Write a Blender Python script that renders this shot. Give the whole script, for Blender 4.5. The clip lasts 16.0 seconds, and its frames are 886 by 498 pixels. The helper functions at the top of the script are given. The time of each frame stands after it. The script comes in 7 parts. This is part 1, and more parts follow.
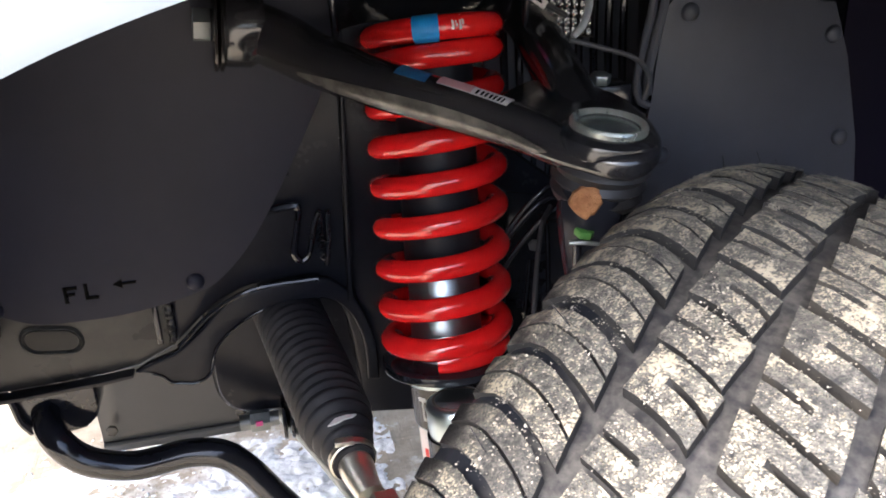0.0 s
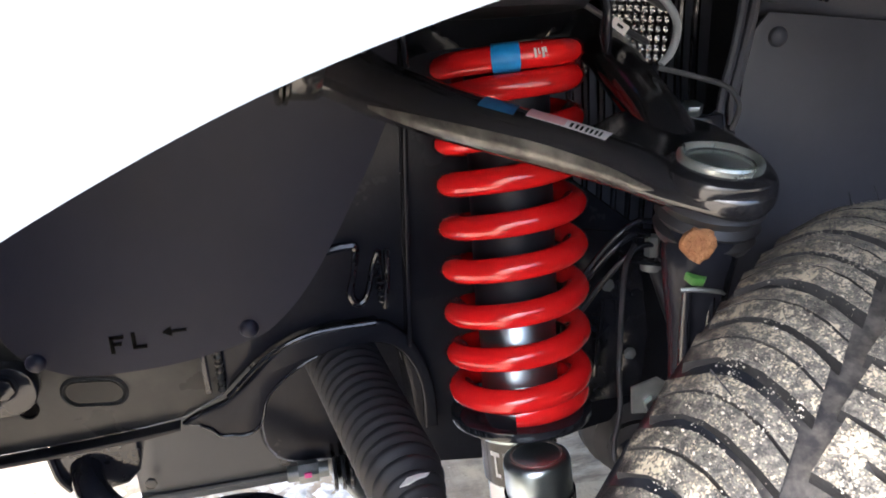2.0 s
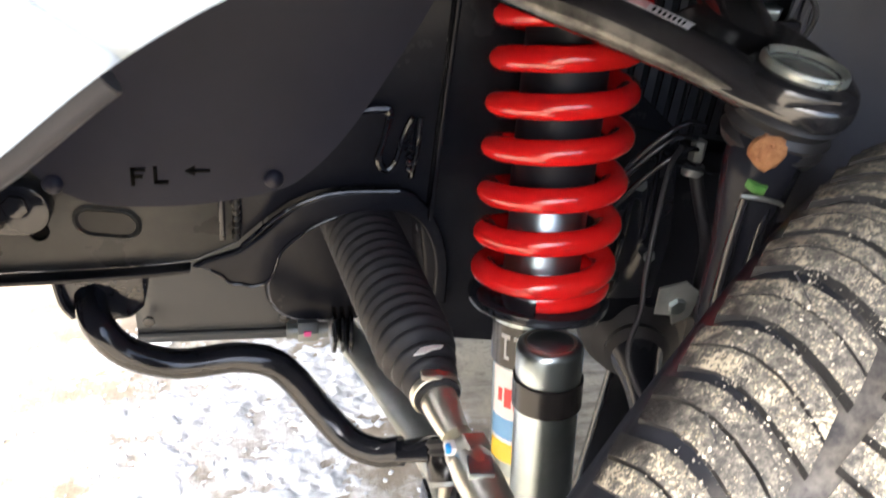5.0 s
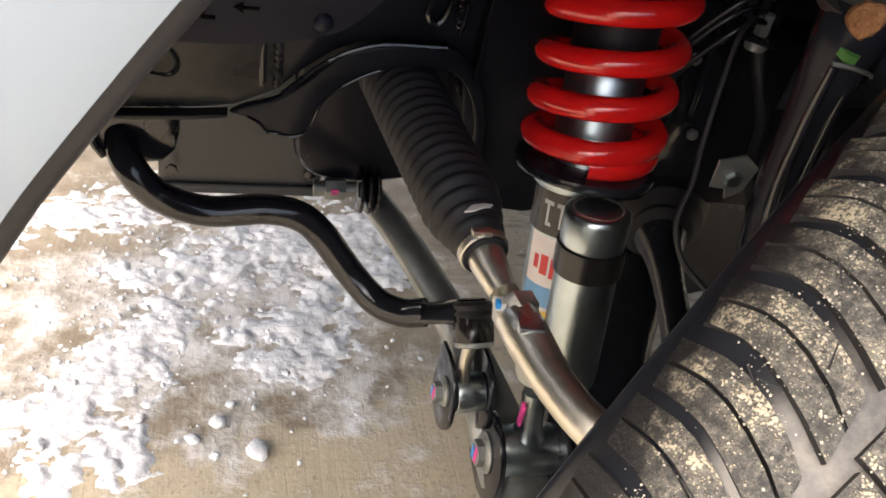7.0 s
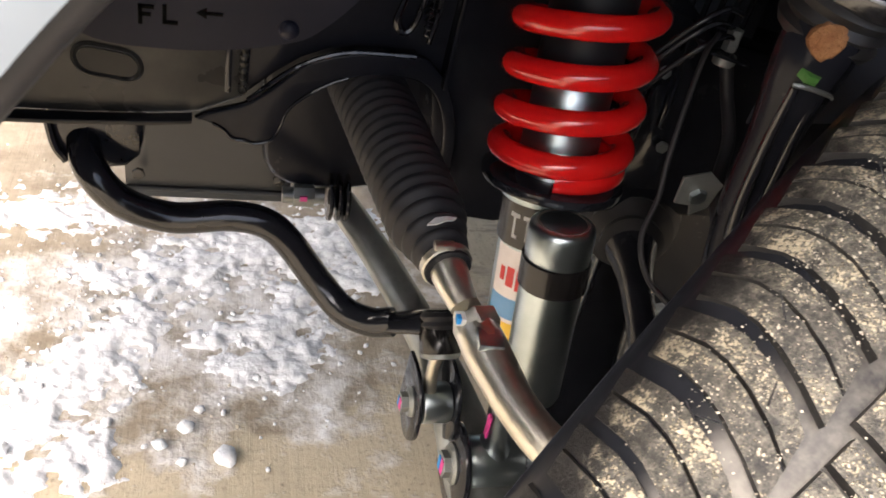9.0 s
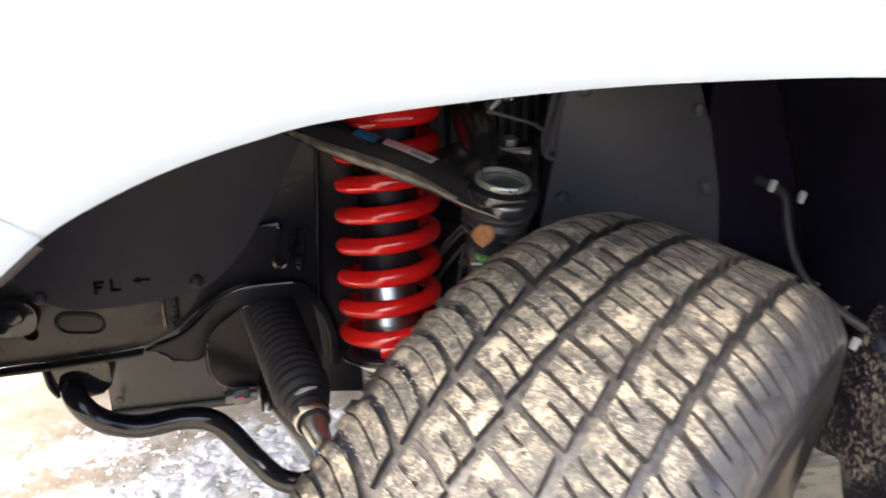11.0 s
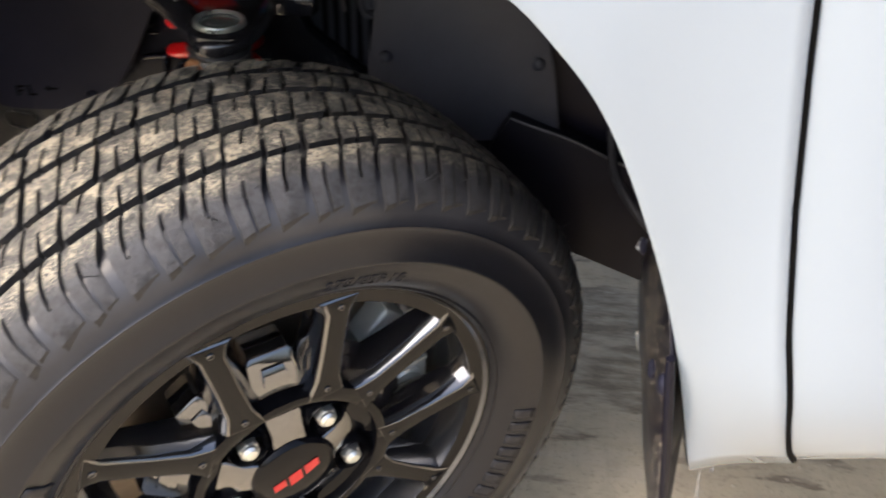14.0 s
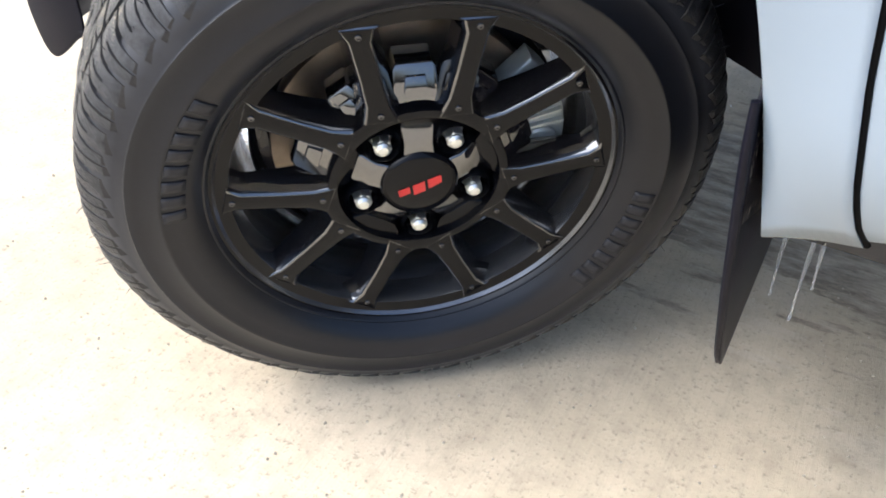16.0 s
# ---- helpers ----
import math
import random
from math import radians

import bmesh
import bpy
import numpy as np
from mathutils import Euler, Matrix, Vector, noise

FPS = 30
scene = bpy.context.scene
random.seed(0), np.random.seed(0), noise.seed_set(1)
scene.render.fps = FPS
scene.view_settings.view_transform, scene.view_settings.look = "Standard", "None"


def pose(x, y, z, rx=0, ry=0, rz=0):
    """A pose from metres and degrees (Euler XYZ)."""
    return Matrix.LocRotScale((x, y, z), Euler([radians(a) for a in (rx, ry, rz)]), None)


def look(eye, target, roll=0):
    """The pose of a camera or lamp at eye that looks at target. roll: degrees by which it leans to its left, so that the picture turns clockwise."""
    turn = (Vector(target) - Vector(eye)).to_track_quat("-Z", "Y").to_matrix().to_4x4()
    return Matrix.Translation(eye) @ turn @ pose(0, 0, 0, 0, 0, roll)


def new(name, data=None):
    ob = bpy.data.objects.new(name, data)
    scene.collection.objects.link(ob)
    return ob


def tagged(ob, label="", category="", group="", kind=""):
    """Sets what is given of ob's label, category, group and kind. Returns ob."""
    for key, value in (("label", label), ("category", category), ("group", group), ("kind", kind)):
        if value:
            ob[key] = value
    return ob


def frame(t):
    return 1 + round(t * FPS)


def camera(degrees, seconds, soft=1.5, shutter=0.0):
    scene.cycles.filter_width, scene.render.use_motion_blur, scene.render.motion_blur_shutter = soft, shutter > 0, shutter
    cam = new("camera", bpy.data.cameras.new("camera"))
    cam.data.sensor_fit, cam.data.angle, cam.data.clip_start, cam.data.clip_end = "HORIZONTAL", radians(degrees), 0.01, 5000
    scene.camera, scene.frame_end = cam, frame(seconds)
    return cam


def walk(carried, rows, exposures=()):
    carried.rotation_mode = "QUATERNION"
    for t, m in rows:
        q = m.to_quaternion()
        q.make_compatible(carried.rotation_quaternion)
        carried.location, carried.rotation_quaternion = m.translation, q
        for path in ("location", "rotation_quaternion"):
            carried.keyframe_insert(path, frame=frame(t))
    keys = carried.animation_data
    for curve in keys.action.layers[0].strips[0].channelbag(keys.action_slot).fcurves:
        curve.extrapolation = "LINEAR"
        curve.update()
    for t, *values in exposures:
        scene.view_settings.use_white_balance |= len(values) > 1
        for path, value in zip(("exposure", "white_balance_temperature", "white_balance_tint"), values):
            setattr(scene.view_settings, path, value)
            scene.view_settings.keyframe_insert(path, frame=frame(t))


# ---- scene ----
cam = camera(55.3, 16.0, soft=1.7, shutter=0.35)
# seconds, place in metres (x to the truck's rear, y to its middle, z up), turn in degrees
ROWS = [
    (0.0, -0.3503, -0.3123, 0.9795, 67.02, 1.72, -13.73),
    (0.5, -0.3566, -0.2951, 0.9741, 66.65, 2.09, -13.10),
    (1.0, -0.3664, -0.2799, 0.9754, 66.39, 2.44, -12.93),
    (1.5, -0.3852, -0.2651, 0.9767, 66.74, 2.70, -13.31),
    (2.0, -0.3935, -0.2476, 0.9749, 68.78, 2.38, -13.59),
    (2.5, -0.3994, -0.2401, 0.9772, 69.54, 0.78, -13.26),
    (3.0, -0.4048, -0.2333, 0.9777, 69.61, -0.86, -13.57),
    (3.5, -0.4094, -0.2301, 0.9753, 68.41, -2.98, -13.53),
    (4.0, -0.4202, -0.2216, 0.9736, 67.43, -4.38, -13.07),
    (4.5, -0.4252, -0.2209, 0.9691, 64.87, -5.33, -12.08),
    (5.0, -0.4345, -0.2280, 0.9574, 61.10, -5.25, -11.59),
    (5.2, -0.4363, -0.2297, 0.9484, 59.67, -5.06, -10.80),
    (7.3, -0.5014, -0.2203, 0.9240, 53.45, -10.83, -11.73),
    (7.5, -0.5044, -0.2141, 0.9243, 53.42, -11.51, -12.24),
    (8.0, -0.5056, -0.2074, 0.9296, 52.59, -11.96, -12.06),
    (8.2, -0.5069, -0.2064, 0.9287, 52.50, -12.45, -12.02),
    (10.3, -0.4058, -0.3572, 0.9887, 61.94, -5.21, -11.34),
    (10.5, -0.4182, -0.4066, 1.0286, 64.13, -3.62, -13.12),
    (11.0, -0.3543, -0.5266, 1.0760, 67.62, -0.76, -13.83),
    (11.5, -0.3045, -0.6471, 1.0824, 67.47, -0.13, -20.64),
    (12.0, -0.2347, -0.6888, 1.0539, 64.86, 1.14, -27.32),
    (12.5, -0.1552, -0.6712, 1.0444, 58.03, -1.68, -25.86),
    (13.0, -0.0217, -0.6237, 1.0484, 54.28, -1.41, -18.96),
    (13.5, 0.1104, -0.6143, 1.0453, 56.62, 1.71, -9.83),
    (14.0, 0.2451, -0.6438, 1.0697, 59.95, -0.30, 7.78),
    (14.5, 0.2716, -0.6621, 1.0452, 60.02, -0.31, 19.00),
    (15.0, 0.2920, -0.7494, 1.0213, 56.47, -2.92, 23.98),
    (15.5, 0.3399, -0.8265, 1.0087, 53.27, -3.90, 25.32),
    (16.0, 0.4082, -0.7668, 0.9754, 52.06, -2.84, 27.99),
]
walk(cam, [(t, pose(x, y, z, rx, ry, rz)) for t, x, y, z, rx, ry, rz in ROWS],
     exposures=[(0.0, 2.5, 5900, 12), (1.0, 2.52, 5950, 13), (1.5, 2.64, 5950, 13), (2.0, 2.86, 5850, 12), (2.5, 2.94, 5800, 11), (3.5, 3.0, 5800, 11), (4.0, 2.95, 6000, 12), (5.2, 2.85, 6300, 10), (7.3, 1.72, 6700, 11), (8.2, 1.72, 6700, 11), (10.3, 2.45, 6600, 12), (11.5, 2.05, 6350, 12), (12.0, 1.78, 6600, 12), (12.5, 1.52, 6150, 11), (13.0, 1.62, 6050, 10), (13.5, 1.88, 6750, 12), (14.0, 1.72, 6450, 12), (14.5, 1.76, 6450, 12), (15.0, 1.62, 6300, 11), (15.5, 1.55, 5700, 9), (16.0, 1.45, 5650, 8)])

# ---------------------------------------------------------------- sky and light
world = bpy.data.worlds.new("sky")
scene.world = world
world.use_nodes = True
wn = world.node_tree
sky = wn.nodes.new("ShaderNodeTexSky")
sky.sky_type = "NISHITA"
sky.sun_disc = False
sky.sun_elevation, sky.sun_rotation = radians(50), radians(236)
sky.air_density, sky.dust_density, sky.ozone_density = 1.0, 7.0, 1.0
wn.links.new(sky.outputs[0], wn.nodes["Background"].inputs[0])
wn.nodes["Background"].inputs[1].default_value = 0.15
sun = new("sun", bpy.data.lights.new("sun", "SUN"))
sun.data.energy, sun.data.angle, sun.data.color = 1.0, radians(75), (1.0, 0.97, 0.93)
sun.matrix_world = look((-2.4, -1.6, 3.4), (0, 0, 0))


# ---------------------------------------------------------------- materials
def nodes_of(name):
    m = bpy.data.materials.new(name)
    m.use_nodes = True
    nt = m.node_tree
    return m, nt, nt.nodes["Principled BSDF"]


def noise_node(nt, scale, detail=4.0, rough=0.55, vec=None):
    n = nt.nodes.new("ShaderNodeTexNoise")
    n.inputs["Scale"].default_value = scale
    n.inputs["Detail"].default_value = detail
    n.inputs["Roughness"].default_value = rough
    if vec:
        nt.links.new(vec, n.inputs["Vector"])
    return n


def ramp(nt, src, a, b, ca=(0, 0, 0, 1), cb=(1, 1, 1, 1)):
    r = nt.nodes.new("ShaderNodeValToRGB")
    r.color_ramp.elements[0].position, r.color_ramp.elements[1].position = a, b
    r.color_ramp.elements[0].color, r.color_ramp.elements[1].color = ca, cb
    nt.links.new(src, r.inputs[0])
    return r.outputs[0]


def mix(nt, fac, a, b):
    n = nt.nodes.new("ShaderNodeMix")
    n.data_type = "RGBA"
    for sock, v in ((n.inputs[0], fac), (n.inputs[6], a), (n.inputs[7], b)):
        if isinstance(v, (int, float)):
            sock.default_value = v
        elif isinstance(v, tuple):
            sock.default_value = (*v[:3], 1)
        else:
            nt.links.new(v, sock)
    return n.outputs[2]


def math_node(nt, op, a, b=0.0, clamp=False):
    n = nt.nodes.new("ShaderNodeMath")
    n.operation, n.use_clamp = op, clamp
    for sock, v in ((n.inputs[0], a), (n.inputs[1], b)):
        if isinstance(v, (int, float)):
            sock.default_value = v
        else:
            nt.links.new(v, sock)
    return n.outputs[0]


def coords(nt, kind="Object"):
    return nt.nodes.new("ShaderNodeTexCoord").outputs[kind]


def stretch(nt, vec, sx, sy, sz):
    n = nt.nodes.new("ShaderNodeMapping")
    n.inputs["Scale"].default_value = (sx, sy, sz)
    nt.links.new(vec, n.inputs["Vector"])
    return n.outputs[0]


def bump(nt, bsdf, height, strength=0.2, dist=0.002):
    b = nt.nodes.new("ShaderNodeBump")
    b.inputs["Strength"].default_value, b.inputs["Distance"].default_value = strength, dist
    nt.links.new(height, b.inputs["Height"])
    nt.links.new(b.outputs[0], bsdf.inputs["Normal"])


def surface(name, c1, c2, rough=(0.3, 0.5), metal=0.0, scale=25.0, fine=300.0, relief=0.15, dist=0.001, coat=0.0, dust=None, spec=0.5):
    """Two-scale variation of colour and gloss, with fine relief. dust: colour and amount of a thin dusty film in patches."""
    m, nt, p = nodes_of(name)
    v = coords(nt)
    big, small = noise_node(nt, scale, 5, 0.6, v), noise_node(nt, fine, 3, 0.6, v)
    col = mix(nt, ramp(nt, big.outputs[0], 0.35, 0.68), c1, c2)
    if dust:
        patch = noise_node(nt, scale * 0.45, 6, 0.65, v)
        amount = math_node(nt, "MULTIPLY", ramp(nt, patch.outputs[0], 0.45, 0.7), dust[1])
        col = mix(nt, amount, col, dust[0])
    nt.links.new(col, p.inputs["Base Color"])
    r = nt.nodes.new("ShaderNodeMapRange")
    r.inputs[3].default_value, r.inputs[4].default_value = rough
    nt.links.new(big.outputs[0], r.inputs[0])
    nt.links.new(r.outputs[0], p.inputs["Roughness"])
    p.inputs["Metallic"].default_value = metal
    p.inputs["Specular IOR Level"].default_value = spec
    p.inputs["Coat Weight"].default_value = coat
    p.inputs["Coat Roughness"].default_value = 0.06
    if relief:
        bump(nt, p, small.outputs[0], relief, dist)
    return m


# White paint with the weak light on the truck's side put into its base.
M_PAINT = surface("dimmed_white_body_paint", (0.212, 0.256, 0.302), (0.218, 0.262, 0.309), (0.24, 0.28), 0, 2, 60, 0, 0.0005, coat=0.35)
M_RED = surface("red_powder_coat", (0.70, 0.010, 0.012), (0.76, 0.016, 0.014), (0.14, 0.26), 0, 30, 240, 0.06, 0.0006, coat=0.7)
M_BLUE = surface("blue_paint_mark", (0.01, 0.22, 0.62), (0.02, 0.30, 0.72), (0.45, 0.6), 0, 60, 300, 0.1)
M_BLUEFADE = surface("faded_blue_mark", (0.02, 0.08, 0.20), (0.03, 0.14, 0.3), (0.4, 0.6), 0, 90, 300, 0.1)
M_BLACK = surface("black_frame_coating", (0.0112, 0.0124, 0.0172), (0.0175, 0.0190, 0.0248), (0.05, 0.16), 0, 14, 60, 0.22, 0.0012, spec=0.5)
# Duller copy of the frame coating, for the dim reflections in shaded recesses.
M_RECESS = surface("dimmed_black_frame_coating", (0.0108, 0.0120, 0.0170), (0.0170, 0.0184, 0.0245), (0.16, 0.34), 0, 14, 60, 0.25, 0.0016, spec=0.15)
M_BOOT = surface("grey_ribbed_boot_rubber", (0.018, 0.018, 0.0195), (0.032, 0.0315, 0.032), (0.38, 0.52), 0, 30, 220, 0.1)
M_FORGED = surface("black_forged_arm", (0.0135, 0.0134, 0.0155), (0.021, 0.0208, 0.0228), (0.08, 0.20), 0, 30, 160, 0.14, 0.001, dust=((0.055, 0.050, 0.046), 0.12), spec=0.85)
M_RAIL = surface("dusty_frame_coating", (0.024, 0.0245, 0.0245), (0.042, 0.042, 0.040), (0.18, 0.42), 0, 12, 180, 0.1, 0.001, dust=((0.11, 0.102, 0.085), 0.5), spec=0.3)
M_RAILDARK = surface("shaded_frame_coating", (0.014, 0.014, 0.014), (0.022, 0.021, 0.02), (0.3, 0.5), 0, 30, 180, 0.1, 0.001, spec=0.3)
M_PLASTIC = surface("charcoal_liner_plastic", (0.0122, 0.0134, 0.0250), (0.0172, 0.0186, 0.0320), (0.34, 0.5), 0, 9, 500, 0.25, 0.0006, spec=0.22)
M_APRON = surface("charcoal_apron_rubber", (0.038, 0.042, 0.057), (0.049, 0.054, 0.070), (0.42, 0.56), 0, 12, 420, 0.2, 0.0006)
M_RUBBER = surface("black_rubber", (0.0128, 0.0134, 0.0172), (0.0195, 0.0202, 0.0245), (0.45, 0.65), 0, 30, 260, 0.15, 0.0008, dust=((0.045, 0.042, 0.040), 0.2), spec=0.35)
M_DULL = surface("matt_black_dust_tube", (0.012, 0.0122, 0.0150), (0.018, 0.0182, 0.0212), (0.4, 0.55), 0, 20, 200, 0.06, spec=0.3)
M_CHROME = surface("zinc_plated_steel", (0.36, 0.425, 0.455), (0.48, 0.545, 0.575), (0.27, 0.40), 1.0, 18, 180, 0.05, 0.0006)
M_CAP = surface("bright_cap_steel", (0.7, 0.72, 0.70), (0.8, 0.82, 0.78), (0.36, 0.52), 1.0, 26, 200, 0.08, 0.0008)
M_CAPDISC = surface("grey_green_cap_steel", (0.42, 0.46, 0.43), (0.60, 0.64, 0.60), (0.10, 0.26), 0.78, 50, 220, 0.12, 0.001)
M_JOINT = surface("pale_sealed_steel", (0.42, 0.46, 0.42), (0.62, 0.66, 0.60), (0.2, 0.4), 0.75, 60, 240, 0.15, 0.001)
M_GOLD = surface("yellowish_zinc_steel", (0.60, 0.585, 0.52), (0.74, 0.72, 0.65), (0.30, 0.46), 1.0, 34, 220, 0.25, 0.001, dust=((0.24, 0.22, 0.18), 0.25))
M_CAST = surface("grey_cast_metal", (0.22, 0.235, 0.235), (0.32, 0.335, 0.33), (0.38, 0.55), 0.7, 30, 260, 0.3, 0.0012)
M_RUST = surface("orange_rust_dab", (0.40, 0.185, 0.075), (0.22, 0.085, 0.03), (0.7, 0.9), 0, 110, 420, 0.9, 0.003)
M_GREEN = surface("green_paint_mark", (0.05, 0.17, 0.03), (0.12, 0.25, 0.08), (0.4, 0.6), 0, 90, 300, 0.2)
M_PINK = surface("pink_paint_mark", (0.8, 0.09, 0.35), (0.7, 0.06, 0.3), (0.5, 0.7), 0, 90, 300, 0.2)
M_WHITEMARK = surface("white_paint_mark", (0.75, 0.75, 0.73), (0.6, 0.6, 0.6), (0.5, 0.7), 0, 120, 300, 0.2)
M_LABEL = surface("white_label_paper", (0.72, 0.66, 0.66), (0.78, 0.74, 0.74), (0.4, 0.55), 0, 40, 300, 0.05)
M_LABELPINK = surface("faded_pink_print", (0.62, 0.32, 0.34), (0.7, 0.4, 0.4), (0.4, 0.55), 0, 40, 300, 0.05)
M_INK = surface("black_ink", (0.002, 0.002, 0.002), (0.003, 0.003, 0.003), (0.7, 0.9), 0, 60, 300, 0.05, spec=0.08)
M_DECALRED = surface("red_decal", (0.6, 0.02, 0.03), (0.65, 0.03, 0.03), (0.3, 0.45), 0, 60, 300, 0.05)
M_DECALBLUE = surface("pale_blue_decal", (0.13, 0.33, 0.6), (0.16, 0.36, 0.62), (0.3, 0.45), 0, 60, 300, 0.05)
M_DECALYELLOW = surface("yellow_decal", (0.75, 0.47, 0.03), (0.78, 0.5, 0.05), (0.3, 0.45), 0, 60, 300, 0.05)
M_DECALGREY = surface("grey_decal", (0.35, 0.35, 0.35), (0.4, 0.4, 0.4), (0.3, 0.45), 0, 60, 300, 0.05)
M_ANODISED = surface("black_anodised_band", (0.010, 0.0095, 0.010), (0.016, 0.015, 0.0155), (0.18, 0.3), 0.2, 30, 200, 0.05)
M_DISC = surface("brown_grey_cap_disc", (0.13, 0.112, 0.104), (0.18, 0.158, 0.148), (0.3, 0.45), 0.2, 40, 240, 0.08)
M_RIM = surface("gloss_black_rim", (0.005, 0.005, 0.006), (0.008, 0.008, 0.010), (0.04, 0.10), 0, 16, 150, 0.03, 0.0006, coat=1.0, dust=((0.02, 0.019, 0.018), 0.1), spec=0.5)
M_RIM.node_tree.nodes["Principled BSDF"].inputs["Coat IOR"].default_value = 2.15
M_RIMFACE = surface("dusty_black_spoke_face", (0.0028, 0.0030, 0.0042), (0.0046, 0.0048, 0.0058), (0.06, 0.14), 0, 20, 260, 0.04, 0.0006, dust=((0.010, 0.0100, 0.0105), 0.2), spec=0.19)
# Lighter than the rim's black, standing for sky reflections in the barrel.
M_BARREL = surface("brightened_black_barrel", (0.10, 0.104, 0.112), (0.14, 0.145, 0.155), (0.18, 0.28), 0.8, 16, 150, 0.03, 0.0006, coat=0.4)
M_SCREW = surface("dark_plated_screw", (0.10, 0.10, 0.105), (0.16, 0.16, 0.165), (0.15, 0.3), 1.0, 60, 300, 0.05)
M_ROTOR = surface("brown_filmed_rotor_iron", (0.22, 0.18, 0.14), (0.32, 0.27, 0.21), (0.35, 0.5), 0.8, 20, 200, 0.1)
M_CALIPER = surface("grey_caliper_casting", (0.45, 0.49, 0.48), (0.55, 0.58, 0.56), (0.35, 0.5), 0.5, 40, 260, 0.25, 0.001)
M_REDEMBLEM = surface("red_emblem", (0.55, 0.02, 0.02), (0.6, 0.03, 0.03), (0.3, 0.45), 0, 60, 300, 0.05)
M_TAPE = surface("silver_heat_shield", (0.36, 0.36, 0.355), (0.20, 0.20, 0.20), (0.14, 0.26), 1.0, 60, 140, 0.1, 0.001)
M_HOSE = surface("pale_grey_hose", (0.30, 0.33, 0.36), (0.36, 0.39, 0.42), (0.4, 0.55), 0, 30, 260, 0.08)
M_HOSEDARK = surface("grey_black_wire", (0.05, 0.052, 0.058), (0.08, 0.083, 0.09), (0.25, 0.4), 0, 60, 260, 0.05)
M_SKID = surface("grey_undercover_sheet", (0.034, 0.039, 0.047), (0.044, 0.049, 0.057), (0.32, 0.46), 0.1, 8, 200, 0.05)


def ice_material():
    m, nt, p = nodes_of("clear_ice")
    p.inputs["Base Color"].default_value = (0.9, 0.93, 0.95, 1)
    p.inputs["Transmission Weight"].default_value = 0.85
    p.inputs["IOR"].default_value = 1.31
    n = noise_node(nt, 90, 3, 0.5, coords(nt))
    nt.links.new(ramp(nt, n.outputs[0], 0.3, 0.7, (0.02, 0.02, 0.02, 1), (0.25, 0.25, 0.25, 1)), p.inputs["Roughness"])
    bump(nt, p, n.outputs[0], 0.3, 0.002)
    return m


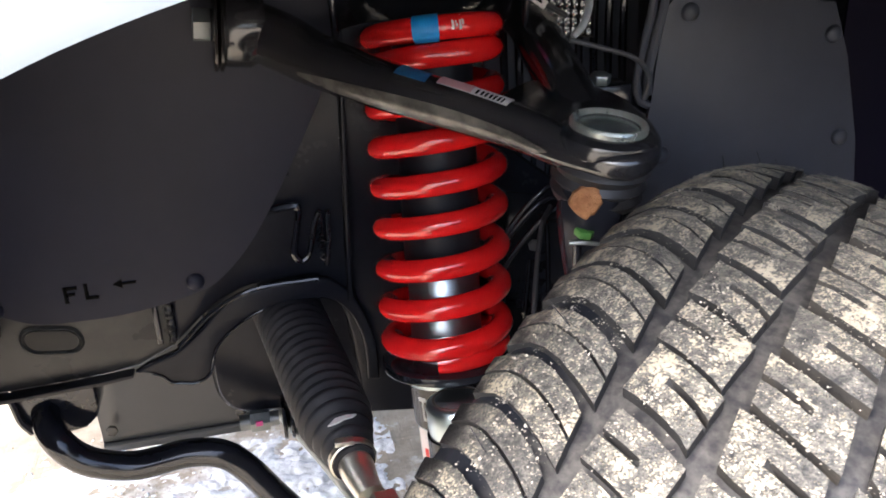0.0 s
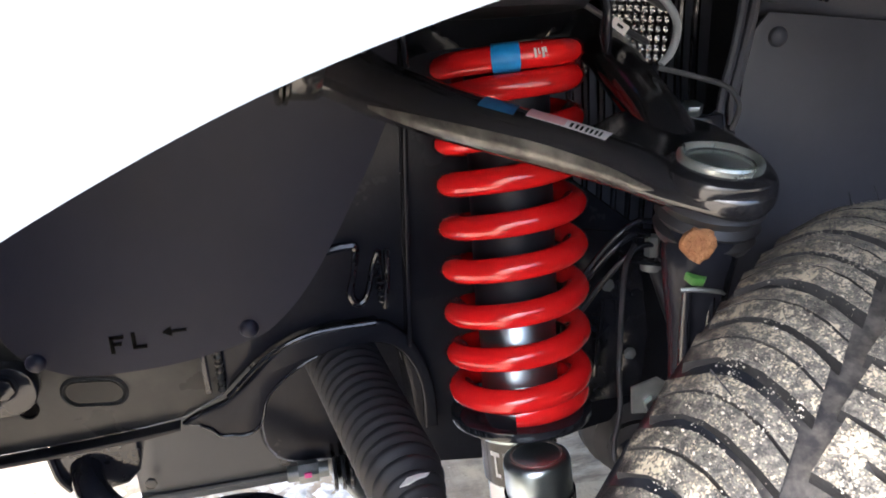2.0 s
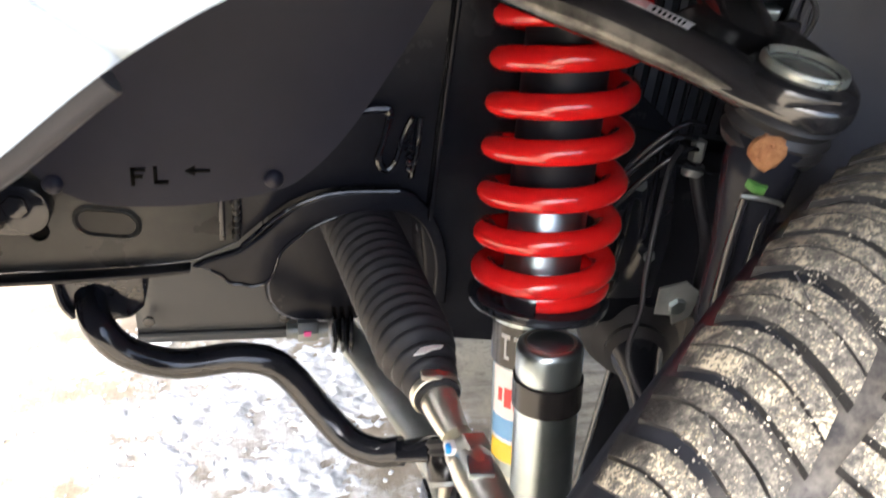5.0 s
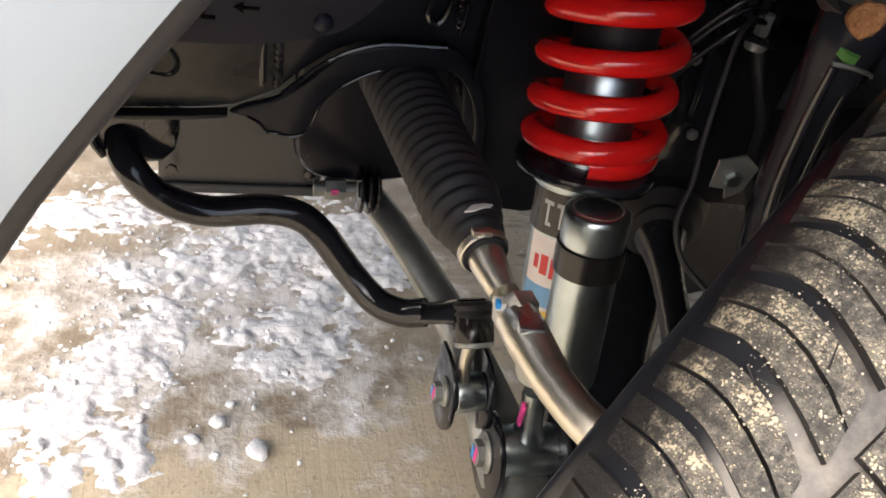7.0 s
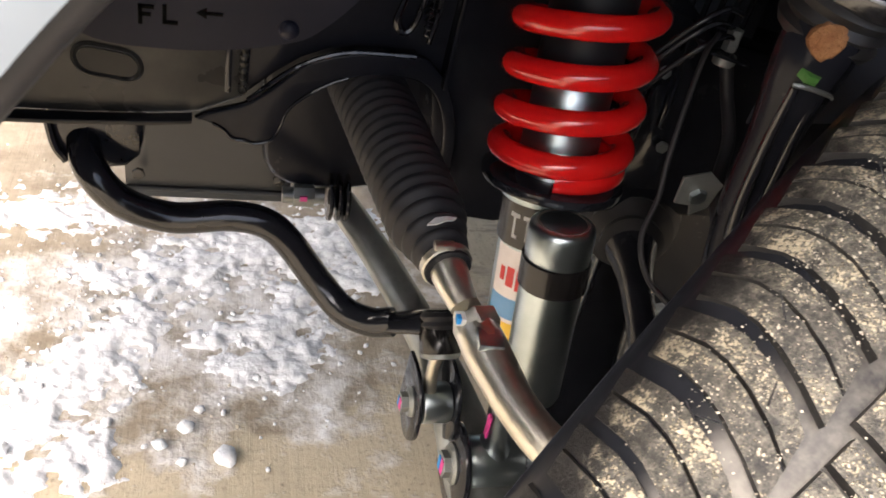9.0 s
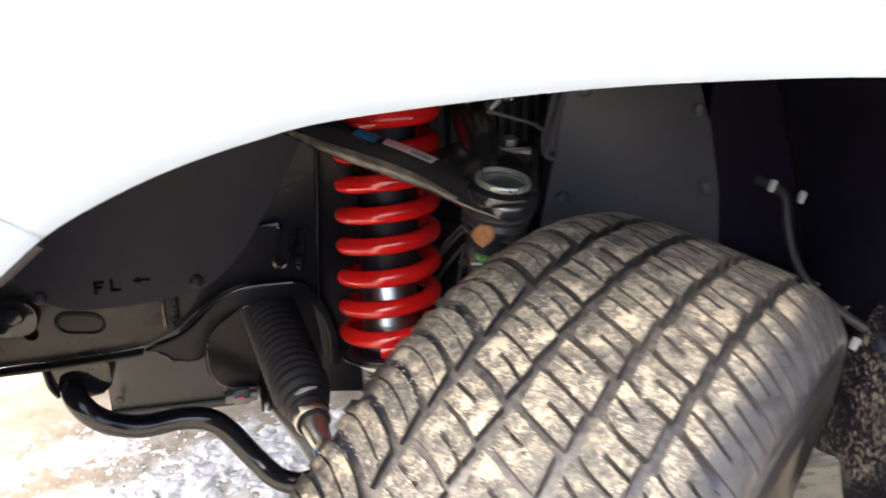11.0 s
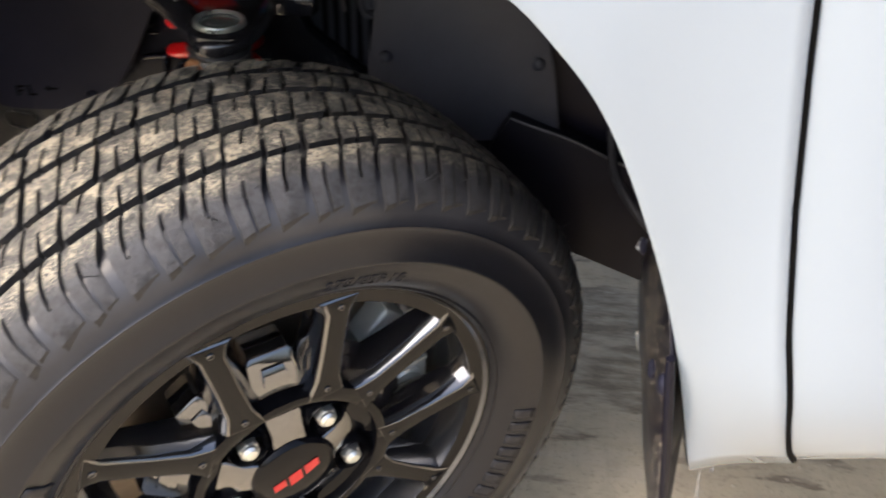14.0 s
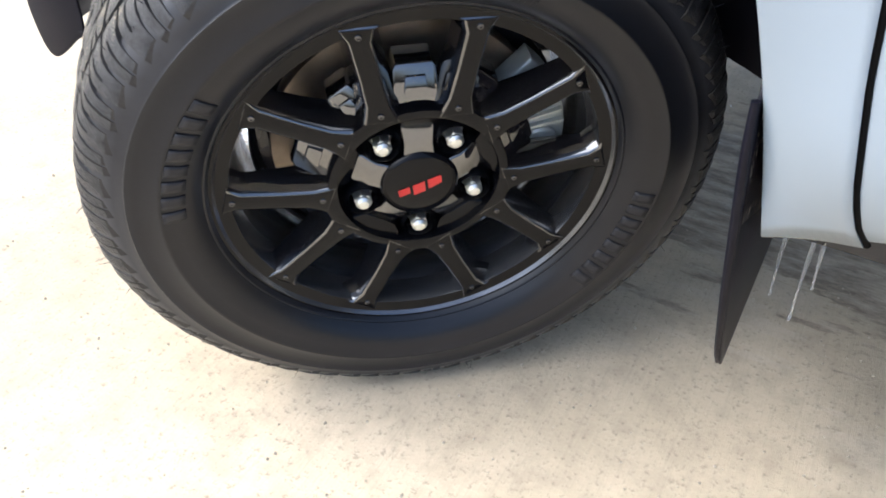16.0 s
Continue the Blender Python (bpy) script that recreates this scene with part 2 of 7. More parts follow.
def tread_material():
    """Dark rubber with dried tan mud over the crown, more and paler with height, which also stands for light on the
    wheel's top; the shoulders are cleaner, the outer one under a film of grey dust.
    """
    m, nt, p = nodes_of("muddy_tread_rubber")
    v = coords(nt)
    info = nt.nodes.new("ShaderNodeObjectInfo")
    shift = nt.nodes.new("ShaderNodeVectorMath")
    shift.operation = "ADD"
    comb = nt.nodes.new("ShaderNodeCombineXYZ")
    for i, k in enumerate((13.0, 7.0, 5.0)):
        nt.links.new(math_node(nt, "MULTIPLY", info.outputs["Random"], k), comb.inputs[i])
    nt.links.new(v, shift.inputs[0])
    nt.links.new(comb.outputs[0], shift.inputs[1])
    w = shift.outputs[0]
    sep = nt.nodes.new("ShaderNodeSeparateXYZ")
    nt.links.new(v, sep.inputs[0])
    across = math_node(nt, "ADD", sep.outputs[2], 0.098)
    spot = nt.nodes.new("ShaderNodeSeparateXYZ")
    nt.links.new(nt.nodes.new("ShaderNodeNewGeometry").outputs["Position"], spot.inputs[0])
    big, grit, scuff, speck = noise_node(nt, 28, 6, 0.66, w), noise_node(nt, 210, 6, 0.75, w), noise_node(nt, 75, 5, 0.72, w), noise_node(nt, 900, 3, 0.6, w)
    # Mud by world height, with the light on the tyre's top put in.
    caked = ramp(nt, math_node(nt, "ADD", spot.outputs[2], math_node(nt, "MULTIPLY", math_node(nt, "SUBTRACT", big.outputs[0], 0.5), 0.2)), 0.56, 0.79)
    lots = math_node(nt, "ADD", math_node(nt, "MULTIPLY", scuff.outputs[0], 0.55), math_node(nt, "MULTIPLY", big.outputs[0], 0.45))
    lots = math_node(nt, "ADD", lots, math_node(nt, "MULTIPLY", caked, 0.08))
    tier = []
    for scale, hi in ((620.0, 0.34), (380.0, 0.22)):
        cell = nt.nodes.new("ShaderNodeTexVoronoi")
        cell.inputs["Scale"].default_value = scale
        nt.links.new(w, cell.inputs["Vector"])
        size = math_node(nt, "MULTIPLY", ramp(nt, lots, 0.48, 0.70), hi * 2.5)
        size = math_node(nt, "MULTIPLY", size, ramp(nt, grit.outputs[0], 0.25, 0.5))
        tier.append(ramp(nt, math_node(nt, "SUBTRACT", size, cell.outputs["Distance"]), 0.0, 0.10))
    grains = math_node(nt, "MAXIMUM", tier[0], tier[1])
    ragged = math_node(nt, "ADD", math_node(nt, "ADD", across, 0.5), math_node(nt, "MULTIPLY", math_node(nt, "SUBTRACT", scuff.outputs[0], 0.5), 0.03))
    inner_edge = ramp(nt, math_node(nt, "ADD", ragged, math_node(nt, "MULTIPLY", caked, 0.050)), 0.400, 0.414)
    outer_edge = ramp(nt, ragged, 0.592, 0.604, (1, 1, 1, 1), (0, 0, 0, 1))
    grains = math_node(nt, "MULTIPLY", grains, math_node(nt, "MULTIPLY", inner_edge, outer_edge))
    rubber = mix(nt, ramp(nt, scuff.outputs[0], 0.35, 0.68), (0.015, 0.0155, 0.0172), (0.040, 0.0405, 0.042))
    rubber = mix(nt, inner_edge, (0.0085, 0.0085, 0.0092), rubber)
    film = ramp(nt, math_node(nt, "ADD", math_node(nt, "MULTIPLY", lots, 0.6), math_node(nt, "MULTIPLY", grit.outputs[0], 0.4)), 0.42, 0.60)
    film = math_node(nt, "MULTIPLY", math_node(nt, "MULTIPLY", film, inner_edge), mix(nt, caked, (0.12,) * 3, (0.72,) * 3))
    dust = mix(nt, ramp(nt, ragged, 0.588, 0.606), mix(nt, ramp(nt, math_node(nt, "ADD", math_node(nt, "MULTIPLY", speck.outputs[0], 0.55), math_node(nt, "MULTIPLY", grit.outputs[0], 0.45)), 0.40, 0.60), (0.055, 0.054, 0.049), (0.345, 0.322, 0.262)), (0.056, 0.059, 0.067))
    col = mix(nt, film, rubber, dust)
    pale = mix(nt, grit.outputs[0], (0.20, 0.178, 0.132), (0.58, 0.515, 0.385))
    col = mix(nt, grains, col, pale)
    nt.links.new(col, p.inputs["Base Color"])
    nt.links.new(mix(nt, grains, mix(nt, scuff.outputs[0], (0.34,) * 3, (0.5,) * 3), (0.7,) * 3), p.inputs["Roughness"])
    p.inputs["Specular IOR Level"].default_value = 0.32
    h = math_node(nt, "ADD", math_node(nt, "MULTIPLY", grains, 0.8), math_node(nt, "ADD", math_node(nt, "MULTIPLY", grit.outputs[0], 0.5), math_node(nt, "MULTIPLY", scuff.outputs[0], 0.3)))
    bump(nt, p, h, 1.0, 0.003)
    return m


def sidewall_material():
    m, nt, p = nodes_of("dusty_sidewall_rubber")
    v = coords(nt)
    big, fine = noise_node(nt, 7, 5, 0.6, v), noise_node(nt, 160, 4, 0.6, v)
    geo = nt.nodes.new("ShaderNodeVectorMath")
    geo.operation = "LENGTH"
    nt.links.new(stretch(nt, v, 1, 1, 0), geo.inputs[0])
    outer = math_node(nt, "MULTIPLY", ramp(nt, geo.outputs["Value"], 0.335, 0.372), ramp(nt, geo.outputs["Value"], 0.379, 0.384, (1, 1, 1, 1), (0.12, 0.12, 0.12, 1)))
    sep = nt.nodes.new("ShaderNodeSeparateXYZ")
    nt.links.new(v, sep.inputs[0])
    outer = math_node(nt, "MULTIPLY", outer, ramp(nt, math_node(nt, "ADD", sep.outputs[2], 0.6), 0.50, 0.53, (0.1, 0.1, 0.1, 1), (1, 1, 1, 1)))
    dirt = math_node(nt, "MULTIPLY", outer, ramp(nt, big.outputs[0], 0.2, 0.6))
    base = mix(nt, fine.outputs[0], (0.0052, 0.0062, 0.0094), (0.0088, 0.0102, 0.0142))
    base = mix(nt, math_node(nt, "MULTIPLY", ramp(nt, big.outputs[0], 0.4, 0.75), 0.4), base, (0.0155, 0.0165, 0.0212))
    col = mix(nt, dirt, base, (0.052, 0.054, 0.061))
    floor_dust = math_node(nt, "MULTIPLY", ramp(nt, geo.outputs["Value"], 0.3875, 0.3895), ramp(nt, big.outputs[0], 0.15, 0.6))
    nt.links.new(mix(nt, floor_dust, col, mix(nt, ramp(nt, fine.outputs[0], 0.35, 0.65), (0.024, 0.024, 0.026), (0.092, 0.088, 0.080))), p.inputs["Base Color"])
    p.inputs["Roughness"].default_value = 0.30
    p.inputs["Specular IOR Level"].default_value = 0.34
    bump(nt, p, fine.outputs[0], 0.12, 0.0008)
    return m


def splash_material(name, low, high, rough, amount, banded=False):
    """Black plastic with fine pale splashes that ran downwards. banded: the splashes keep to the outer strips, and the
    pointed rib between them is tinted grey for the sky's sheen.
    """
    m, nt, p = nodes_of(name)
    v = coords(nt)
    patch = noise_node(nt, 11, 4, 0.6, v)
    base = mix(nt, patch.outputs[0], low, high)
    place = nt.nodes.new("ShaderNodeSeparateXYZ")
    nt.links.new(nt.nodes.new("ShaderNodeNewGeometry").outputs["Position"], place.inputs[0])
    edge = math_node(nt, "MULTIPLY", ramp(nt, patch.outputs[0], 0.10, 0.55), amount)
    if banded:
        wave = math_node(nt, "MULTIPLY", math_node(nt, "SUBTRACT", patch.outputs[0], 0.5), 0.02)
        y = math_node(nt, "ADD", math_node(nt, "ADD", place.outputs[1], wave), 0.5)
        climb = math_node(nt, "MULTIPLY", math_node(nt, "SUBTRACT", place.outputs[2], 0.55), 0.15, True)
        half = math_node(nt, "MINIMUM", climb, 0.026)
        off = math_node(nt, "ABSOLUTE", math_node(nt, "SUBTRACT", y, 0.555))
        rib = ramp(nt, math_node(nt, "SUBTRACT", half, off), 0.0, 0.006)
        # Sheen of the sky-facing rib, put in as grey.
        base = mix(nt, math_node(nt, "MULTIPLY", rib, 0.5), base, (0.044, 0.040, 0.041))
        near = ramp(nt, y, 0.62, 0.66, (1, 1, 1, 1), (0.35, 0.35, 0.35, 1))
        edge = math_node(nt, "MULTIPLY", edge, math_node(nt, "MULTIPLY", near, mix(nt, rib, (1.0,) * 3, (0.4,) * 3)))
    spot = None
    for across, along, keep in ((640.0, 40.0, 1.0), (360.0, 30.0, 0.90)):
        run = stretch(nt, v, across, across, along)
        cells = nt.nodes.new("ShaderNodeTexVoronoi")
        cells.inputs["Scale"].default_value = 1.0
        nt.links.new(run, cells.inputs["Vector"])
        wob = noise_node(nt, 1.6, 4, 0.6, run)
        d = math_node(nt, "ADD", cells.outputs["Distance"], math_node(nt, "MULTIPLY", wob.outputs[0], 0.4))
        one = ramp(nt, math_node(nt, "SUBTRACT", math_node(nt, "MULTIPLY", edge, keep), d), 0.0, 0.08)
        spot = one if spot is None else math_node(nt, "MAXIMUM", spot, one)
    fine = noise_node(nt, 380, 3, 0.6, v)
    pale = mix(nt, fine.outputs[0], (0.22, 0.195, 0.155), (0.50, 0.46, 0.38))
    nt.links.new(mix(nt, spot, base, pale), p.inputs["Base Color"])
    nt.links.new(mix(nt, spot, (rough,) * 3, (0.85,) * 3), p.inputs["Roughness"])
    p.inputs["Specular IOR Level"].default_value = 0.16
    bump(nt, p, math_node(nt, "ADD", spot, math_node(nt, "MULTIPLY", fine.outputs[0], 0.2)), 0.35, 0.001)
    return m


def ground_material():
    """Tan concrete with grit, damp stains beside the wheel, and a crust of thin ice and trodden snow under the front."""
    m, nt, p = nodes_of("gritty_concrete")
    v = coords(nt)
    n1, n2, n3, n4 = noise_node(nt, 2.2, 6, 0.6, v), noise_node(nt, 14, 6, 0.65, v), noise_node(nt, 120, 4, 0.7, v), noise_node(nt, 5.5, 8, 0.68, v)
    base = mix(nt, ramp(nt, n1.outputs[0], 0.3, 0.7), (0.44, 0.376, 0.268), (0.54, 0.468, 0.348))
    base = mix(nt, ramp(nt, n2.outputs[0], 0.45, 0.75), base, (0.375, 0.318, 0.232))
    base = mix(nt, ramp(nt, n3.outputs[0], 0.56, 0.70), base, (0.27, 0.23, 0.17))

    def blob(cx, cy, rx, ry):
        mp = nt.nodes.new("ShaderNodeMapping")
        mp.inputs["Location"].default_value = (-cx / rx, -cy / ry, 0)
        mp.inputs["Scale"].default_value = (1 / rx, 1 / ry, 0)
        nt.links.new(v, mp.inputs["Vector"])
        ln = nt.nodes.new("ShaderNodeVectorMath")
        ln.operation = "LENGTH"
        nt.links.new(mp.outputs[0], ln.inputs[0])
        return math_node(nt, "SUBTRACT", 1.0, ln.outputs["Value"])

    n5 = noise_node(nt, 3.6, 7, 0.66, stretch(nt, v, 1.0, 3.6, 1.0))
    damp = math_node(nt, "ADD", blob(0.46, 0.86, 0.46, 0.37), math_node(nt, "MULTIPLY", math_node(nt, "SUBTRACT", n5.outputs[0], 0.52), 4.0))
    damp = math_node(nt, "MAXIMUM", math_node(nt, "MULTIPLY", ramp(nt, damp, 0.0, 0.15), 0.9), ramp(nt, math_node(nt, "ADD", blob(-0.64, 1.0, 0.66, 0.49), math_node(nt, "MULTIPLY", math_node(nt, "SUBTRACT", n4.outputs[0], 0.5), 0.9)), 0.0, 0.07))
    n6 = noise_node(nt, 7.0, 7, 0.7, stretch(nt, v, 1.0, 3.4, 1.0))
    wet = mix(nt, ramp(nt, n2.outputs[0], 0.35, 0.65), (0.185, 0.148, 0.105), (0.40, 0.342, 0.258))
    streaks = mix(nt, ramp(nt, n6.outputs[0], 0.42, 0.60), (0.120, 0.092, 0.062), (0.48, 0.41, 0.31))
    wet = mix(nt, ramp(nt, blob(0.62, 0.85, 0.85, 0.85), 0.0, 0.3), wet, streaks)
    wet = mix(nt, ramp(nt, n3.outputs[0], 0.55, 0.72), wet, (0.36, 0.31, 0.24))
    film = math_node(nt, "MULTIPLY", ramp(nt, blob(0.55, 0.75, 0.75, 0.62), 0.0, 0.3), ramp(nt, n5.outputs[0], 0.40, 0.47, (1, 1, 1, 1), (0, 0, 0, 1)))
    base = mix(nt, math_node(nt, "MULTIPLY", film, 0.2), base, (0.60, 0.545, 0.46))
    broom = noise_node(nt, 1.0, 4, 0.7, stretch(nt, v, 150.0, 5.0, 1.0))
    base = mix(nt, math_node(nt, "MULTIPLY", ramp(nt, broom.outputs[0], 0.5, 0.68), 0.22), base, (0.29, 0.25, 0.19))
    col = mix(nt, math_node(nt, "MULTIPLY", damp, 0.85), base, wet)
    ice = math_node(nt, "ADD", blob(-0.52, 0.82, 0.46, 0.40), math_node(nt, "MULTIPLY", math_node(nt, "SUBTRACT", n4.outputs[0], 0.5), 3.2))
    ice = math_node(nt, "ADD", ice, math_node(nt, "MULTIPLY", math_node(nt, "SUBTRACT", n2.outputs[0], 0.5), 1.8))
    ice = math_node(nt, "MULTIPLY", ramp(nt, ice, 0.16, 0.78), 0.80)
    snow = mix(nt, ramp(nt, n2.outputs[0], 0.35, 0.65), (0.43, 0.405, 0.36), (0.90, 0.91, 0.93))
    nt.links.new(mix(nt, ice, col, snow), p.inputs["Base Color"])
    nt.links.new(mix(nt, damp, (0.85,) * 3, (0.55,) * 3), p.inputs["Roughness"])
    h = math_node(nt, "ADD", math_node(nt, "MULTIPLY", n3.outputs[0], 0.5), math_node(nt, "ADD", math_node(nt, "MULTIPLY", ice, 1.5), math_node(nt, "MULTIPLY", broom.outputs[0], 0.5)))
    bump(nt, p, h, 0.5, 0.004)
    return m


M_ICE = ice_material()
M_TREAD = tread_material()
M_SIDE = sidewall_material()
# Cleaner block sides; the shade between the blocks is put into this colour too.
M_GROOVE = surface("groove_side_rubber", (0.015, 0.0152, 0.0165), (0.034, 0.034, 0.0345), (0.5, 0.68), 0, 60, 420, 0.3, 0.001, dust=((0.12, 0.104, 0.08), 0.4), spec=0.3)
M_FLAP = splash_material("splashed_flap_plastic", (0.0040, 0.0037, 0.0085), (0.007, 0.0064, 0.0125), 0.30, 0.52)
# Liner bases set darker than real plastic, for the deep shade in the arch.
M_LINER = splash_material("splashed_liner_plastic", (0.0048, 0.0045, 0.0108), (0.0080, 0.0075, 0.0155), 0.34, 0.50, True)
M_LINERBACK = surface("deep_black_liner_plastic", (0.0040, 0.0040, 0.0085), (0.0066, 0.0066, 0.0120), (0.34, 0.5), 0, 9, 500, 0.25, 0.0006, spec=0.14)
M_GROUND = ground_material()
M_SNOW = surface("trodden_snow", (0.58, 0.595, 0.62), (0.91, 0.92, 0.94), (0.5, 0.8), 0, 26, 200, 0.6, 0.003)
M_GRIT = surface("tan_grit", (0.26, 0.225, 0.17), (0.5, 0.45, 0.36), (0.85, 0.95), 0, 200, 300, 0.6, 0.002)
M_MUD = surface("dried_mud_crumbs", (0.18, 0.163, 0.128), (0.50, 0.462, 0.38), (0.7, 0.85), 0, 420, 300, 0.6, 0.002)


# ---------------------------------------------------------------- building helpers
V = Vector


def thing(name, base, label, category, group="", kind=""):
    e = new(name)
    e.empty_display_size = 0.05
    e.location = base
    return tagged(e, label, category, group, kind)


def origin_of(ob):
    p = V((0, 0, 0))
    while ob:
        p += ob.location
        ob = ob.parent
    return p


def part(name, bm, material, parent=None, label="", sharp=38, local=False):
    """Links a bmesh, given in world places, as one mesh object under a thing or a part."""
    if parent and not local:
        bmesh.ops.translate(bm, verts=bm.verts, vec=-origin_of(parent))
    bmesh.ops.recalc_face_normals(bm, faces=bm.faces)
    me = bpy.data.meshes.new(name)
    bm.to_mesh(me)
    bm.free()
    for f in me.polygons:
        f.use_smooth = True
    me.set_sharp_from_angle(angle=radians(sharp))
    me.materials.append(material)
    ob = new(name, me)
    ob.parent = parent
    if label:
        ob["label"] = label
    return ob


def spline(points, per=8):
    """Catmull-Rom through tuples of any length."""
    p = [np.array(q, float) for q in points]
    p = [2 * p[0] - p[1]] + p + [2 * p[-1] - p[-2]]
    out = []
    for i in range(1, len(p) - 2):
        a, b, c, d = p[i - 1:i + 3]
        for k in range(per):
            t = k / per
            out.append(0.5 * (2 * b + (c - a) * t + (2 * a - 5 * b + 4 * c - d) * t * t + (3 * b - a - 3 * c + d) * t ** 3))
    return out + [p[-2]]


def tube(bm, rows, n=14, per=6, caps=True, squash=1.0, up=(0, 0, 1)):
    """Sweeps a round section along rows of (x, y, z, radius). squash flattens it along up."""
    rows = spline(rows, per) if per > 1 else [np.array(r, float) for r in rows]
    rings, side = [], None
    for i, r in enumerate(rows):
        a, b = rows[max(i - 1, 0)], rows[min(i + 1, len(rows) - 1)]
        d = V(b[:3] - a[:3]).normalized()
        if side is None:
            side = d.cross(V(up))
            if side.length < 0.05:
                side = d.cross(V((1, 0, 0)))
        side = (side - d * side.dot(d)).normalized()
        nor = side.cross(d)
        rings.append([bm.verts.new(V(r[:3]) + (side * math.cos(k * math.tau / n) + nor * math.sin(k * math.tau / n) * squash) * r[3]) for k in range(n)])
    for a, b in zip(rings, rings[1:]):
        for k in range(n):
            bm.faces.new((a[k], a[(k + 1) % n], b[(k + 1) % n], b[k]))
    if caps:
        bm.faces.new(rings[0])
        bm.faces.new(rings[-1])
    return bm


def lathe(bm, profile, origin, axis, n=32, caps=True):
    """Turns a profile of (radius, height) round an axis."""
    z = V(axis).normalized()
    x = z.orthogonal().normalized()
    y = z.cross(x)
    o = V(origin)
    rings = [[bm.verts.new(o + z * h + (x * math.cos(k * math.tau / n) + y * math.sin(k * math.tau / n)) * r) for k in range(n)] for r, h in profile]
    for a, b in zip(rings, rings[1:]):
        for k in range(n):
            bm.faces.new((a[k], a[(k + 1) % n], b[(k + 1) % n], b[k]))
    if caps:
        bm.faces.new(rings[0])
        bm.faces.new(rings[-1])
    return bm


def prism(bm, outline, place, d0, d1, edge=0.0, steps=2):
    """Extrudes an outline of (u, v) from depth d0 to d1; place(u, v, d) gives the point. edge: width of the rounded edges."""
    a = [bm.verts.new(place(u, v, d0)) for u, v in outline]
    b = [bm.verts.new(place(u, v, d1)) for u, v in outline]
    n = len(outline)
    fs = [bm.faces.new(a), bm.faces.new(list(reversed(b)))]
    fs += [bm.faces.new((a[i], b[i], b[(i + 1) % n], a[(i + 1) % n])) for i in range(n)]
    bmesh.ops.recalc_face_normals(bm, faces=fs)
    if edge:
        es = [e for f in fs[:2] for e in f.edges]
        bmesh.ops.bevel(bm, geom=list(set(es)), offset=edge, segments=steps, affect="EDGES", profile=0.5)
    return bm


def block(bm, centre, size, turn=None, edge=0.002, steps=2):
    """A box with rounded edges, turned by a 3 x 3 matrix."""
    m = Matrix.Translation(centre) @ (turn.to_4x4() if turn else Matrix()) @ Matrix.Diagonal((*size, 1))
    vs = bmesh.ops.create_cube(bm, size=1, matrix=m)["verts"]
    if edge:
        es = list({e for v in vs for e in v.link_edges})
        bmesh.ops.bevel(bm, geom=es, offset=edge, segments=steps, affect="EDGES", profile=0.5)
    return bm


def hexnut(bm, centre, axis, r, h, edge=0.0008):
    z = V(axis).normalized()
    x = z.orthogonal().normalized()
    y = z.cross(x)
    return prism(bm, [(r * math.cos(k * math.tau / 6), r * math.sin(k * math.tau / 6)) for k in range(6)],
                 lambda u, v, d: V(centre) + x * u + y * v + z * d, 0, h, edge)


def sheet(bm, rows):
    """A surface over rows of points of equal count."""
    g = [[bm.verts.new(p) for p in r] for r in rows]
    for a, b in zip(g, g[1:]):
        for k in range(len(a) - 1):
            bm.faces.new((a[k], a[k + 1], b[k + 1], b[k]))
    return bm


def thicken(ob, t):
    md = ob.modifiers.new("thickness", "SOLIDIFY")
    md.thickness, md.offset = t, 0
    return ob


def side_plane(y):
    return lambda u, v, d: V((u, y + d, v))


# ---------------------------------------------------------------- ground
def make_ground():
    bm = bmesh.new()
    xs = sorted(set([-60, -20, -8, -4] + [round(-3 + 0.1 * i, 3) for i in range(61)] + [4, 8, 20, 60]))
    ys = sorted(set([-60, -20, -8, -4] + [round(-2 + 0.1 * i, 3) for i in range(51)] + [4, 8, 20, 60]))
    for_z = lambda x, y: 0.004 * noise.noise(V((x * 2.1, y * 2.1, 0.3))) * (abs(x) < 3.5 and abs(y) < 3.5) - 0.002
    sheet(bm, [[V((x, y, for_z(x, y))) for x in xs] for y in ys])
    ob = part("ground", bm, M_GROUND)
    tagged(ob, "tan gritty concrete with damp stains and a patch of icy snow", "ground", kind="structure")


make_ground()

# ---------------------------------------------------------------- truck body
# wheel-arch edge: x, y, z from the front corner of the bumper over the top to the fender's rear foot
LIP = [(-0.6002, -0.0396, 0.5201), (-0.5986, -0.0577, 0.5999), (-0.5841, -0.0758, 0.6997), (-0.5556, -0.0888, 0.7848), (-0.5341, -0.0965, 0.8261), (-0.5178, -0.0992, 0.8515),
       (-0.4914, -0.0996, 0.8864), (-0.4734, -0.0985, 0.9010), (-0.4534, -0.0969, 0.9174), (-0.4310, -0.0965, 0.9306), (-0.3914, -0.0965, 0.9483), (-0.3465, -0.0959, 0.9620),
       (-0.3021, -0.0961, 0.9712), (-0.2021, -0.0967, 0.9801), (-0.1105, -0.0987, 0.9839), (0.0184, -0.1019, 0.9835), (0.1202, -0.1052, 0.9745), (0.2004, -0.1066, 0.9491),
       (0.2484, -0.1056, 0.9075), (0.2859, -0.1010, 0.8563), (0.3243, -0.0907, 0.7686), (0.3542, -0.0769, 0.6792), (0.3744, -0.0610, 0.5998), (0.3954, -0.0453, 0.5051)]
LIP_FINE = [V(p) for p in spline(LIP, 6)]
I_GAP = 48      # where the seam between bumper and fender meets the edge


